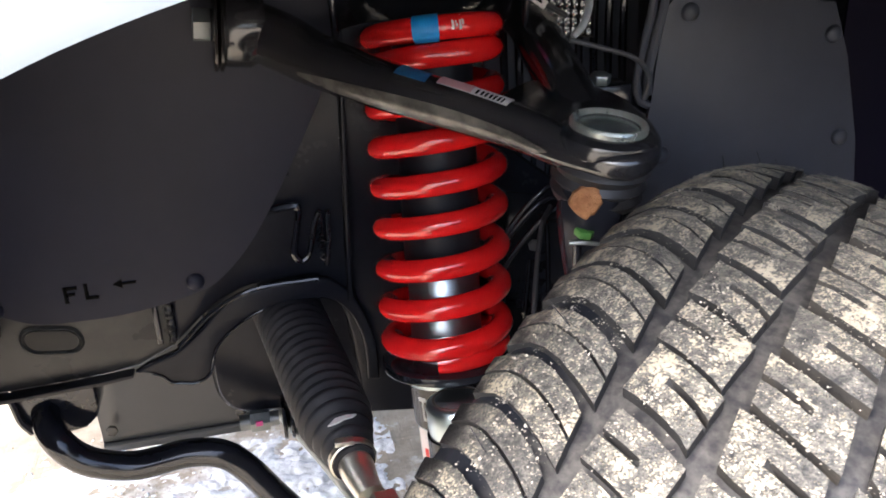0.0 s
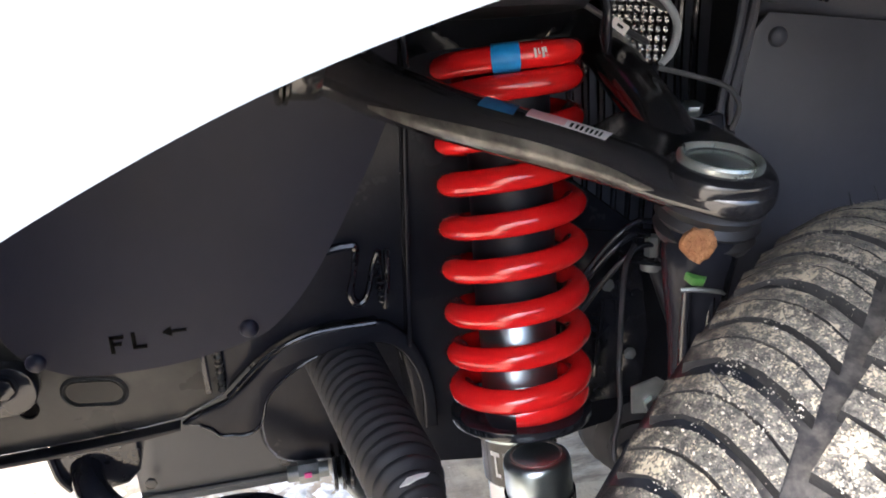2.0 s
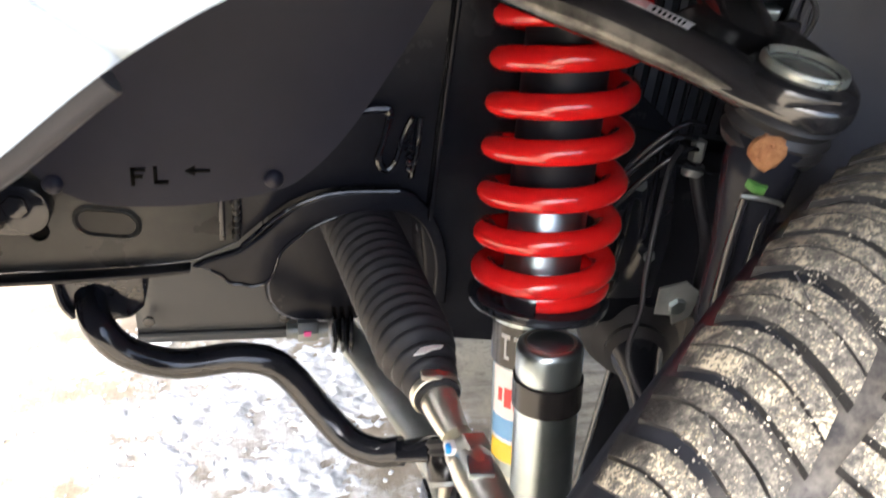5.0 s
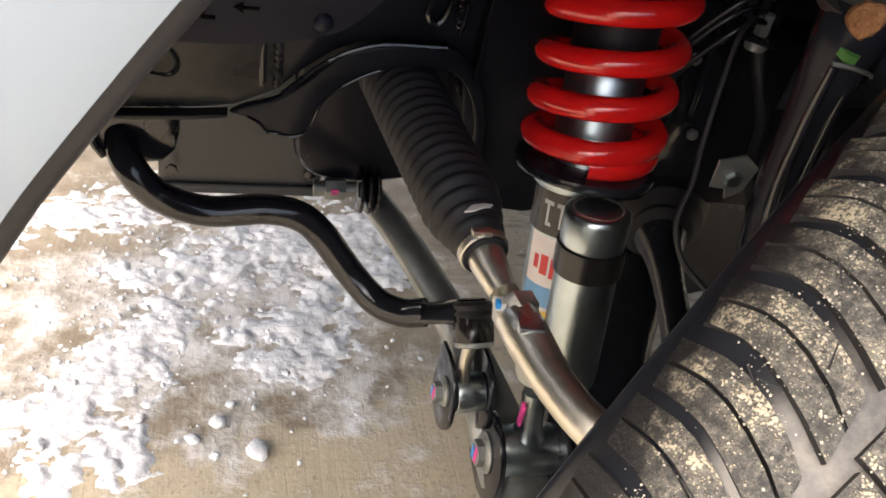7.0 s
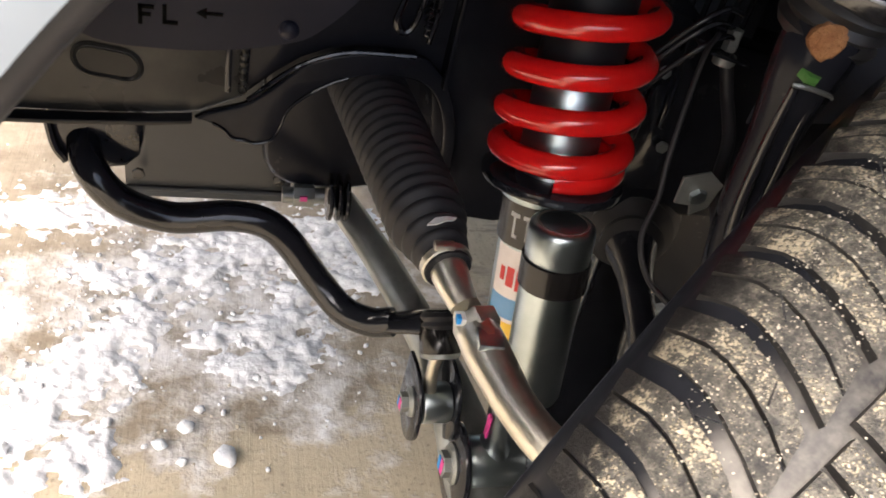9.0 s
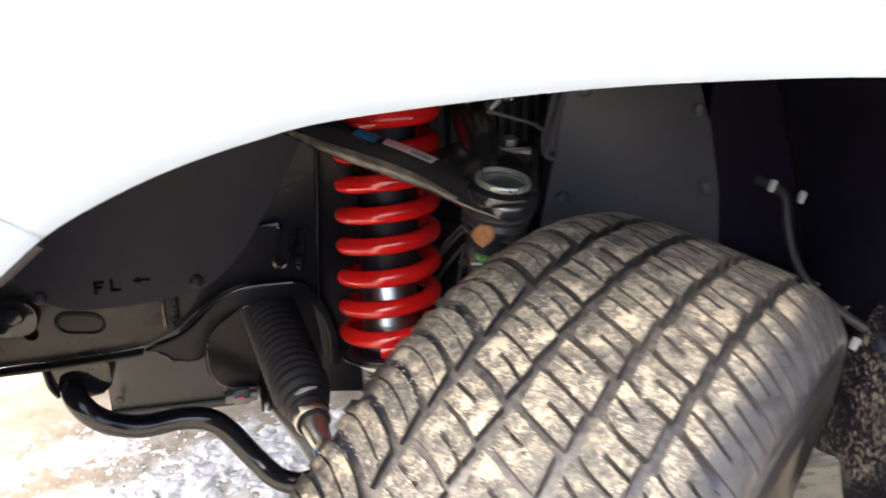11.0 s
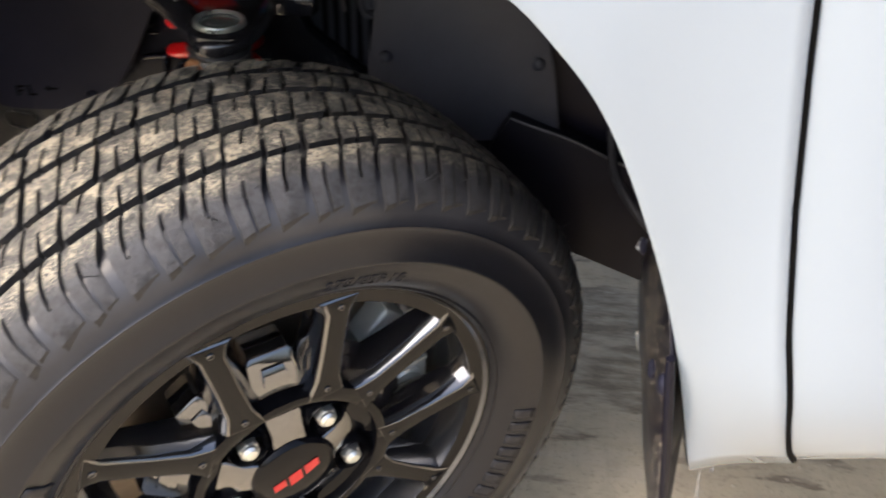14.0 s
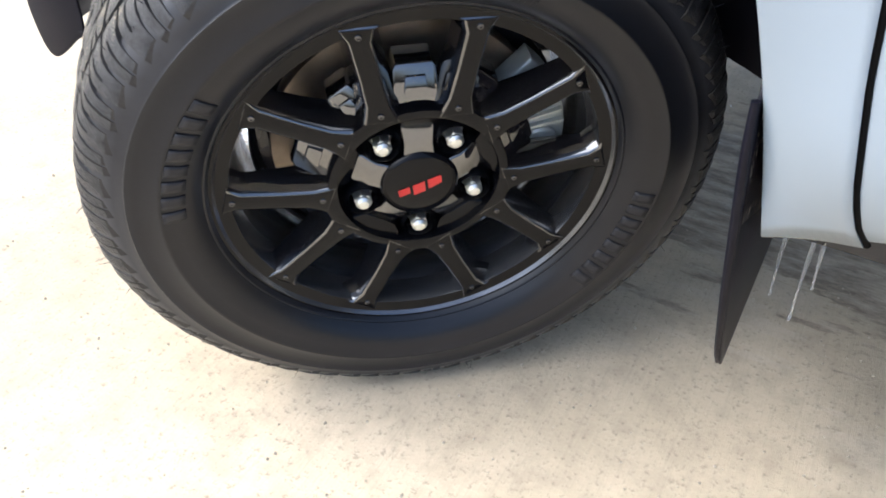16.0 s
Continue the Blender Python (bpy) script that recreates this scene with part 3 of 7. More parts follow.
def face_y(x, z):
    """The outer skin of fender and door."""
    tuck = max(0.0, 0.66 - z)
    return -0.100 + 3.0 * tuck ** 2 + 0.55 * max(0.0, z - 1.05) ** 2 + 0.5 * max(0.0, -x - 0.50) ** 2


def skin(points, outer, across=14):
    rows = []
    for p, q in zip(points, outer):
        row = []
        d = V((q[0] - p.x, 0, q[1] - p.z))
        full = d.length
        for k in range(across + 1):
            s = (k / across) ** 1.8
            dist = s * full
            x, z = p.x + d.x * s, p.z + d.z * s
            k_bulge = 0.10 + 0.2 * min(1.0, max(0.0, (-p.x - 0.1) / 0.3))
            w = (1 - math.exp(-dist / k_bulge)) / (1 - math.exp(-full / k_bulge))
            y = p.y * (1 - w) + face_y(x, z) * w - 0.002 * (1 - math.exp(-dist / 0.006))
            row.append(V((x, y, z)))
        inward = V((p.x - d.x / full * 0.001, p.y + 0.014, p.z - d.z / full * 0.001))
        rows.append([inward, V((p.x, p.y + 0.003, p.z))] + row)
    return rows


def boundary(stops, n):
    """n points along a polyline, by length."""
    pts = [V((a, 0, b)) for a, b in stops]
    lens = [0]
    for a, b in zip(pts, pts[1:]):
        lens.append(lens[-1] + (b - a).length)
    out = []
    for i in range(n):
        s = lens[-1] * i / (n - 1)
        k = max(j for j in range(len(lens)) if lens[j] <= s + 1e-9)
        k = min(k, len(pts) - 2)
        q = pts[k].lerp(pts[k + 1], (s - lens[k]) / max(lens[k + 1] - lens[k], 1e-9))
        out.append((q.x, q.z))
    return out


truck = thing("pickup_truck", (0.4, 0.9, 0.5), "white pickup truck seen round its open front wheel arch", "pickup truck")
n_f = len(LIP_FINE) - I_GAP
bm = bmesh.new()
sheet(bm, skin(LIP_FINE[I_GAP:], boundary([(-0.60, 1.03), (-1.0, 1.18), (-0.6, 1.27), (0.0, 1.28), (0.388, 1.26), (0.392, 1.0), (0.402, 0.9), (0.414, 0.80), (0.430, 0.70), (0.452, 0.60), (0.464, 0.56), (0.480, 0.530)], n_f)))
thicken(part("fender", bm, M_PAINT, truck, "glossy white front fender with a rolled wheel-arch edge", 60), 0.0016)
bm = bmesh.new()
sheet(bm, skin(LIP_FINE[:I_GAP + 1], boundary([(-1.0, 0.50), (-1.0, 0.8), (-1.0, 1.14), (-0.6030, 1.0262)], I_GAP + 1), 12))
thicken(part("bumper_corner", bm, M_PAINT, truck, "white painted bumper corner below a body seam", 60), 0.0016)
bm = bmesh.new()
tube(bm, [(p.x, p.y + 0.0062, p.z - 0.0020, 0.0042) for p in LIP_FINE[:I_GAP] if p.z > 0.70], 10, 1)
part("arch_edge_trim", bm, M_RUBBER, truck, "dark rubber edge strip under the bumper corner")
# front face of the bumper, hood and cab, out of view, close the truck and keep skylight out of the wheel well
bm = bmesh.new()
sheet(bm, [[V((-1.0 - 0.08 * math.sin(math.pi * k / 20), -0.10 + 2.0 * k / 20, z)) for k in range(21)] for z in (0.5, 0.6, 0.75, 0.9, 1.05, 1.15)])
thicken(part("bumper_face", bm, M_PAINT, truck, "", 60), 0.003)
bm = bmesh.new()
sheet(bm, [[V((x, -0.06 + 1.92 * k / 20, 1.15 + (0.13 if x > -0.8 else 0.04) + 0.05 * math.sin(math.pi * k / 20))) for k in range(21)] for x in (-1.03, -0.9, -0.6, -0.2, 0.1, 0.42)])
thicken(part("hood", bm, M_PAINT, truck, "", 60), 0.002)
bm = bmesh.new()
prism(bm, [(0.42, 0.62), (0.42, 1.27), (0.95, 1.85), (2.6, 1.88), (2.9, 1.25), (4.4, 1.2), (4.4, 0.65)], side_plane(0.10), 0, 1.70, 0.03, 3)
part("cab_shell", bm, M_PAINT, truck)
bm = bmesh.new()
block(bm, (0.35, 1.86, 0.88), (2.6, 0.04, 0.7), None, 0.015)
part("far_fender", bm, M_PAINT, truck)


def door_skin():
    bm = bmesh.new()
    xs = [0.4855 + 1.1 * k / 16 for k in range(17)]
    rows = []
    for j in range(25):
        f = j / 24
        row = []
        for x in xs:
            z0 = 0.530 + float(np.interp(x - 0.4855, [0, 0.06, 0.12, 0.2, 1.2], [0, 0.020, 0.033, 0.037, 0.04]))
            z = z0 + (1.27 - z0) * f ** 1.3
            edge = np.interp(z, [0.53, 0.56, 0.60, 0.70, 0.80, 0.9, 1.0, 1.27], [0.4848, 0.4688, 0.4568, 0.4348, 0.4188, 0.4068, 0.3968, 0.3928])
            xx = edge + (x - 0.4855)
            row.append(V((xx, face_y(0, z) + 0.001 + (0.014 if z < z0 + 0.004 else 0), z)))
        row = [row[0] + V((0.001, 0.022, 0)), row[0] + V((0.0, 0.003, 0))] + [row[0] + V((0.003, 0, 0))] + row[1:]
        rows.append(row)
    sheet(bm, rows)
    return bm


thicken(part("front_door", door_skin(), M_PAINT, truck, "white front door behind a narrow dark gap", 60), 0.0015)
# Shade in the door gap, drawn as a nearly flush black strip and backing.
bm = bmesh.new()
tube(bm, [(x + 0.0026, face_y(0, z) + 0.0030, z, 0.0034) for x, z in boundary([(0.388, 1.25), (0.392, 1.0), (0.402, 0.9), (0.414, 0.80), (0.430, 0.70), (0.452, 0.60), (0.464, 0.56), (0.480, 0.530)], 30)], 8, 1)
part("door_seal", bm, M_INK, truck, "black strip standing for the shade in the door gap")
bm = bmesh.new()
block(bm, (0.66, 0.03, 0.93), (0.40, 0.02, 0.72), None, 0.004)
part("door_jamb", bm, M_INK, truck, "black block standing for the shade behind the door edge")
bm = bmesh.new()
sheet(bm, [[V((x, y, z)) for x in np.linspace(0.40, 2.6, 12)] for y, z in ((0.0, 0.60), (0.01, 0.575), (0.04, 0.57), (0.12, 0.58), (0.13, 0.64))])
thicken(part("rocker_sill", bm, M_PAINT, truck, "", 60), 0.002)

# ---------------------------------------------------------------- fender liner: the barrel behind the arch edge and its inner walls
liner = thing("fender_liner", (0.0, 0.2, 0.97), "black plastic fender liner with dried mud splashes", "fender liner")


def liner_barrel(points, depth, rise, bow, mat, name, label):
    """A strip of the liner from the arch edge to the depth y; the broad rib runs round it."""
    rows = []
    for i, p in enumerate(points):
        c = V((-0.09, 0, 0.55))
        d = V((p.x - c.x, 0, p.z - c.z)).normalized()
        row = []
        for k in range(19):
            f = k / 18
            y = p.y + 0.012 + (depth - p.y) * f
            step = min(1.0, max(0.0, (y - 0.015) / 0.075))
            off = 0.010 + rise * (1 - step * step * (3 - 2 * step)) * min(1, f * 12) + bow * f * f
            q = p + d * off
            row.append(V((q.x, y, q.z)))
        rows.append(row)
    bm = bmesh.new()
    sheet(bm, rows)
    return thicken(part(name, bm, mat, liner, label, 50), 0.003)


rear_lip = [p for p in LIP_FINE if p.x > -0.02]
liner_barrel(rear_lip, 0.43, 0.050, 0.03, M_LINER, "rear_arch_panel", "black liner panel splashed with tan mud")
mid = [p for p in LIP_FINE if -0.45 < p.x < 0.0]
liner_barrel(mid, 0.46, 0.01, 0.05, M_PLASTIC, "top_arch_panel", "")
front_lip = [p for p in LIP_FINE if p.x < -0.43 and p.z > 0.80]
liner_barrel(front_lip, 0.47, 0.0, 0.03, M_PLASTIC, "front_arch_panel", "smooth charcoal front liner panel")

bm = bmesh.new()
sheet(bm, [[V((p.x - 0.004, p.y + 0.012 + 0.03 * k / 4, p.z)) for k in range(5)] for p in LIP_FINE if p.x < -0.5 and p.z < 0.81 and p.y > -0.9])
thicken(part("front_edge_strip", bm, M_PLASTIC, liner, "", 50), 0.003)
bm = bmesh.new()
prism(bm, [tuple(p) for p in spline([(-0.598, 0.575), (-0.600, 0.50), (-0.588, 0.450), (-0.574, 0.432), (-0.556, 0.436), (-0.52, 0.466), (-0.500, 0.490), (-0.505, 0.575)], 4)], side_plane(-0.034), 0, 0.004, 0.0012)
part("front_lower_flap", bm, M_LINERBACK, liner, "black lower end of the front liner", 40)
bm = bmesh.new()
sheet(bm, [[V((-0.596 - 0.45 * (y + 0.03) + 0.006 * math.sin(9 * f + 1), y, (0.445 - 0.11 * (y + 0.03)) * (1 - f) + 0.86 * f)) for y in np.linspace(-0.03, 0.82, 24)] for f in np.linspace(0, 1, 14)])
thicken(part("front_lower_panel", bm, M_LINERBACK, liner, "black ribbed lower panel of the front liner", 50), 0.003)
for y in (0.02, 0.09, 0.16):
    bm = bmesh.new()
    tube(bm, [(-0.590 - 0.45 * (y + 0.03), y, z, 0.004) for z in (0.50, 0.62, 0.74, 0.84)], 8)
    part("panel_rib", bm, M_LINERBACK, liner)
bm = bmesh.new()
prism(bm, [(0.235, 0.50), (0.235, 1.0), (0.43, 1.0), (0.43, 0.50)], side_plane(0.425), 0, 0.004)
part("rear_inner_wall", bm, M_LINER, liner, "", 40)
# inner front wall with its curved rear edge
edge_curve = spline([(-0.262, 0.97), (-0.268, 0.87), (-0.278, 0.825), (-0.310, 0.760), (-0.355, 0.685), (-0.392, 0.645), (-0.420, 0.632), (-0.468, 0.622), (-0.515, 0.619), (-0.567, 0.623), (-0.608, 0.650), (-0.622, 0.690)], 5)
bm = bmesh.new()
prism(bm, [tuple(p) for p in edge_curve] + [(-0.66, 0.80), (-0.66, 0.985), (-0.262, 0.985)], lambda u, v, d: V((u, 0.452 + d, v)), 0, 0.003)
part("front_inner_wall", bm, M_PLASTIC, liner, "flat charcoal inner wall with stamped letters", 50)


def rivet(name, at, normal, r, mat, parent):
    bm = bmesh.new()
    lathe(bm, [(r, -0.001), (r, 0.0015), (r * 0.86, 0.0035), (r * 0.5, 0.0052), (0.0006, 0.006)], at, normal, 20)
    return part(name, bm, mat, parent)


for x, z in ((-0.416, 0.645), (-0.594, 0.640), (-0.60, 0.79)):
    rivet("push_rivet", (x, 0.452, z), (0, -1, 0), 0.0085, M_PLASTIC, liner)


def stamped_letters():
    """The letters F and L and an arrow, sunk black strokes on the inner wall."""
    bm = bmesh.new()
    s = lambda x, z, w, h: block(bm, (x, 0.4515, z), (w, 0.0018, h), None, 0.0)
    s(-0.5312, 0.6470, 0.0032, 0.0160), s(-0.5265, 0.6535, 0.0115, 0.0030), s(-0.5275, 0.6472, 0.0085, 0.0028)
    s(-0.5130, 0.6485, 0.0032, 0.0155), s(-0.5082, 0.6420, 0.0105, 0.0030)
    s(-0.4755, 0.6525, 0.0140, 0.0024)
    prism(bm, [(-0.4890, 0.6525), (-0.4810, 0.6570), (-0.4810, 0.6480)], side_plane(0.4506), 0, 0.0016)
    return bm


part("stamped_letters", stamped_letters(), M_INK, liner, "black letters F L and an arrow to the front", 30)

# flat apron behind the suspension
apron = thing("inner_apron_panel", (0.12, 0.40, 0.75), "flat charcoal rubber apron held by push rivets", "apron panel")
bm = bmesh.new()
prism(bm, [(0.024, 0.875), (0.040, 0.893), (0.20, 0.872), (0.222, 0.82), (0.246, 0.735), (0.26, 0.64), (0.0, 0.62), (0.006, 0.72), (0.016, 0.79)], side_plane(0.398), 0, 0.004, 0.001)
part("panel", bm, M_APRON, apron, "", 30)
for x, z in ((0.049, 0.872), (0.201, 0.843), (0.225, 0.740), (0.03, 0.74)):
    rivet("push_rivet", (x, 0.397, z), (0, -1, 0), 0.0085, M_APRON, apron)
bm = bmesh.new()
tube(bm, [(0.020, 0.405, 0.91, 0.004), (0.012, 0.40, 0.87, 0.004), (0.001, 0.398, 0.82, 0.004), (0.004, 0.398, 0.797, 0.004), (0.014, 0.398, 0.79, 0.004)], 8)
part("folded_edge", bm, M_APRON, apron, "folded glossy edge rib")
bm = bmesh.new()
tube(bm, [(0.030, 0.404, 0.905, 0.0045), (0.022, 0.400, 0.87, 0.005), (0.012, 0.398, 0.825, 0.005), (0.013, 0.398, 0.80, 0.004)], 8)
part("folded_edge", bm, M_APRON, apron)
bm = bmesh.new()
block(bm, (0.030, 0.398, 0.912), (0.045, 0.012, 0.016), Matrix.Rotation(radians(18), 3, "Y"), 0.004)
part("edge_clip", bm, M_APRON, apron, "moulded clip on the folded edge")

# inner fender metal behind and above everything
inner = thing("inner_fender", (0.1, 0.55, 0.9), "black inner fender metal with bolts and holes", "inner fender")
bm = bmesh.new()
prism(bm, [(-0.75, 0.70), (-0.75, 1.2), (0.75, 1.2), (0.75, 0.56), (0.28, 0.50), (-0.30, 0.50)], side_plane(0.64), 0, 0.004)
# Lighter than the black metal, to stand for haze over the deep dark.
part("side_wall", bm, M_APRON, inner)
bm = bmesh.new()
sheet(bm, [[V((x, y, z + 0.01 * math.sin(x * 30))) for x in np.linspace(0.035, 0.42, 20)] for y, z in ((0.36, 1.02), (0.395, 0.93), (0.402, 0.895), (0.41, 0.88))])
thicken(part("upper_plate", bm, M_APRON, inner), 0.002)
for x, z in ((0.085, 0.905), (0.13, 0.918), (0.16, 0.90)):
    bm = bmesh.new()
    hexnut(bm, (x, 0.393, z), (0, -1, 0), 0.007, 0.005)
    part("bolt", bm, M_BLACK, inner)
# Added black wall that hides the pale cab shell.
bm = bmesh.new()
block(bm, (0.437, 0.37, 0.86), (0.006, 0.60, 0.72), None, 0.001)
part("rear_wall", bm, M_BLACK, inner)
# Unseen sheet that keeps skylight out from above.
bm = bmesh.new()
sheet(bm, [[V((x, y, 1.0 + 0.02 * math.sin(y * 20))) for x in np.linspace(-0.8, 0.5, 14)] for y in np.linspace(-0.05, 0.66, 8)])
thicken(part("roof_sheet", bm, M_BLACK, inner), 0.002)

# ---------------------------------------------------------------- mud flap and icicles
flap = thing("mud_flap", (0.38, 0.05, 0.45), "black mud flap speckled with dried mud behind the wheel", "mud flap")
FLAP = [(-0.076, 0.640), (-0.067, 0.530), (-0.047, 0.416), (-0.022, 0.330), (-0.006, 0.300), (0.016, 0.289), (0.10, 0.293), (0.165, 0.298), (0.210, 0.316), (0.235, 0.360), (0.246, 0.398), (0.270, 0.392), (0.298, 0.386), (0.310, 0.42), (0.315, 0.454), (0.302, 0.492), (0.266, 0.52), (0.25, 0.60), (0.22, 0.68), (0.10, 0.70), (-0.02, 0.69)]
bm = bmesh.new()
outline = [tuple(p) for p in spline(FLAP + FLAP[:1], 3)][:-1]


def flap_place(u, v, d):
    return V((0.361 + 0.11 * (0.605 - v) + 0.45 * max(0.0, v - 0.57) * min(1.0, max(0.0, (u + 0.03) / 0.08)) + d, u, v))


prism(bm, outline, flap_place, 0, 0.004, 0.0012)
flap_ob = part("flap_sheet", bm, M_FLAP, flap, "", 50)
flap_ob.data.materials.append(M_LINERBACK)
for f in flap_ob.data.polygons:
    f.material_index = 1 if f.normal.x > 0.2 or abs(f.normal.x) < 0.5 else 0
bm = bmesh.new()
tube(bm, [(0.356, -0.074, 0.65, 0.005), (0.361, -0.074, 0.60, 0.006), (0.369, -0.066, 0.53, 0.006), (0.381, -0.047, 0.42, 0.005), (0.390, -0.022, 0.335, 0.004), (0.394, -0.006, 0.302, 0.003)], 10, 6, True, 0.8)
part("outer_rib", bm, M_LINERBACK, flap)
for y, z, m in ((0.062, 0.535, M_PLASTIC), (-0.045, 0.60, M_PLASTIC), (0.20, 0.60, M_PLASTIC)):
    bm = bmesh.new()
    lathe(bm, [(0.010, 0), (0.0105, 0.002), (0.008, 0.005), (0.005, 0.006), (0.001, 0.0062)], (0.360 + 0.11 * (0.605 - z), y, z), (-1, 0, 0), 16)
    part("clip", bm, m, flap, "round plastic push clip")
bm = bmesh.new()
block(bm, (0.60, 0.130, 0.500), (0.42, 0.006, 0.19), None, 0.002)
part("sill_flange", bm, M_BLACK, truck, "black folded flange under the sill")
for x, y, top, l in ((0.418, 0.130, 0.409, 0.097), (0.449, 0.130, 0.409, 0.125), (0.460, 0.130, 0.409, 0.070), (0.380, 0.30, 0.412, 0.028)):
    ic = thing("icicle", (x, y, top), "thin clear icicle hanging behind the mud flap", "icicle", "icicles")
    bm = bmesh.new()
    tube(bm, [(x, y, top, 0.0034), (x + 0.001, y, top - 0.3 * l, 0.0024), (x + 0.003, y, top - 0.65 * l, 0.0017), (x + 0.005, y, top - 0.90 * l, 0.0018), (x + 0.005, y, top - 0.96 * l, 0.0024), (x + 0.005, y, top - l, 0.0006)], 10)
    part("ice", bm, M_ICE, ic)

# ---------------------------------------------------------------- vehicle frame
rail = thing("chassis_rail", (0.0, 0.52, 0.6), "black coated chassis rail with dusty outer face and weld seams", "chassis rail")
bm = bmesh.new()
ARCH = [(-0.486, 0.540), (-0.462, 0.546), (-0.444, 0.562), (-0.420, 0.585), (-0.399, 0.601), (-0.375, 0.612), (-0.350, 0.617), (-0.299, 0.618)]
prism(bm, [(-1.0, 0.525), (-0.75, 0.527), (-0.607, 0.531), (-0.524, 0.535), (-0.486, 0.540), (-0.449, 0.558), (-0.449, 0.70), (-0.6, 0.69), (-1.0, 0.68)], side_plane(0.492), 0, 0.11, 0.006, 3)
part("rail_front", bm, M_RAIL, rail, "dusty tan-grey front rail face", 30)
bm = bmesh.new()
prism(bm, [(-0.447, 0.70)] + [(-0.447, 0.560)] + ARCH[3:] + [(-0.278, 0.595), (-0.268, 0.54), (-0.258, 0.44), (-0.18, 0.43), (-0.05, 0.45), (0.5, 0.44), (2.5, 0.44), (2.5, 0.58), (0.5, 0.58), (0.0, 0.66), (-0.10, 0.74), (-0.2, 0.96), (-0.27, 0.96), (-0.29, 0.80), (-0.36, 0.72)], side_plane(0.494), 0, 0.10, 0.005, 2)
part("rail_rear", bm, M_RECESS, rail, "glossy black rail with an arched cut-out", 30)
# weld beads and flange edge
bm = bmesh.new()
seam = spline([(x, 0.4815, z + 0.0005, 0.0034) for x, z in ARCH[2:]], 7)
tube(bm, [(r[0], r[1], r[2], 0.0026 + 0.0009 * noise.noise(V((r[0] * 300, 0, r[2] * 300)))) for r in seam], 8, 1)
part("weld_bead", bm, M_BLACK, rail, "shiny black weld bead along the arch")
bm = bmesh.new()
tube(bm, [(-0.449, 0.489, z, 0.0035 + 0.001 * math.sin(z * 900)) for z in np.linspace(0.565, 0.62, 26)], 8, 1)
part("weld_bead", bm, M_RAIL, rail, "dusty vertical weld bead")
# Shadow along the weld, laid on as a black strip.
bm = bmesh.new()
block(bm, (-0.462, 0.4905, 0.592), (0.006, 0.004, 0.055), None, 0.001)
part("seam_shadow_strip", bm, M_BLACK, rail, "dark strip painted as the shadow beside the weld")
bm = bmesh.new()
upper = spline([(-0.490, 0.5395), (-0.4775, 0.5465), (-0.460, 0.5525), (-0.445, 0.5585), (-0.4224, 0.5763), (-0.394, 0.6020), (-0.3562, 0.6150), (-0.2978, 0.6180), (-0.2790, 0.6090), (-0.2600, 0.5850), (-0.2450, 0.5400), (-0.2420, 0.4900)], 5)
lower = spline([(-0.2560, 0.4900), (-0.2570, 0.5350), (-0.2680, 0.5700), (-0.2900, 0.5930), (-0.3300, 0.5960), (-0.3632, 0.5880), (-0.3912, 0.5710), (-0.4080, 0.5540), (-0.4150, 0.5330), (-0.4220, 0.5210), (-0.4350, 0.5165), (-0.4460, 0.5190), (-0.4566, 0.5205), (-0.4640, 0.5290), (-0.4740, 0.5350)], 5)
prism(bm, [tuple(p) for p in upper] + [tuple(p) for p in lower], side_plane(0.482), 0, 0.010, 0.0028, 3)
part("arch_plate", bm, M_RECESS, rail, "glossy black arched plate edge round the rack opening", 40)
bm = bmesh.new()
tube(bm, [(p[0], 0.4815, p[1] + 0.0015, 0.0016) for p in lower[24:]], 8, 1)
part("plate_rim", bm, M_BLACK, rail, "rolled lower rim of the arched plate")
# pressed oval pocket and drain hole
bm = bmesh.new()


def oval(cx, cz, a, r, n=10, slope=0.0):
    out = []
    for s in (1, -1):
        for k in range(n + 1):
            th = -math.pi / 2 + math.pi * k / n
            x, z = s * (a + r * math.cos(th)), s * r * math.sin(th)
            out.append((cx + x, cz + z + slope * x))
    return out


outer, inner_o = oval(-0.562, 0.584, 0.014, 0.0155, 10, -0.12), oval(-0.562, 0.584, 0.013, 0.0115, 10, -0.12)
rim_a = [bm.verts.new((x, 0.4905, z)) for x, z in outer]
rim_b = [bm.verts.new((x, 0.4885, z)) for x, z in [((a[0] + b[0]) / 2, (a[1] + b[1]) / 2) for a, b in zip(outer, inner_o)]]
rim_c = [bm.verts.new((x, 0.4912, z)) for x, z in inner_o]
n_o = len(outer)
for a, b in ((rim_a, rim_b), (rim_b, rim_c)):
    for k in range(n_o):
        bm.faces.new((a[k], a[(k + 1) % n_o], b[(k + 1) % n_o], b[k]))
bm.faces.new(rim_c)
part("pressed_pocket", bm, M_RAIL, rail, "pressed oval pocket in the rail", 40)
# The pocket is barely sunk; a darker oval laid on it stands for shade.
bm = bmesh.new()
prism(bm, oval(-0.562, 0.584, 0.013, 0.0108, 10, -0.12), side_plane(0.4900), 0, 0.0012)
part("pocket_floor", bm, M_RAILDARK, rail, "dark oval painted for the shade in the pressed pocket")
bm = bmesh.new()
prism(bm, [(-0.72, 0.524), (-0.607, 0.5275), (-0.524, 0.532), (-0.492, 0.536), (-0.492, 0.5395), (-0.524, 0.5365), (-0.607, 0.532), (-0.72, 0.529)], side_plane(0.478), 0, 0.016, 0.001)
part("lower_flange", bm, M_DULL, rail, "thin black lower flange of the rail")
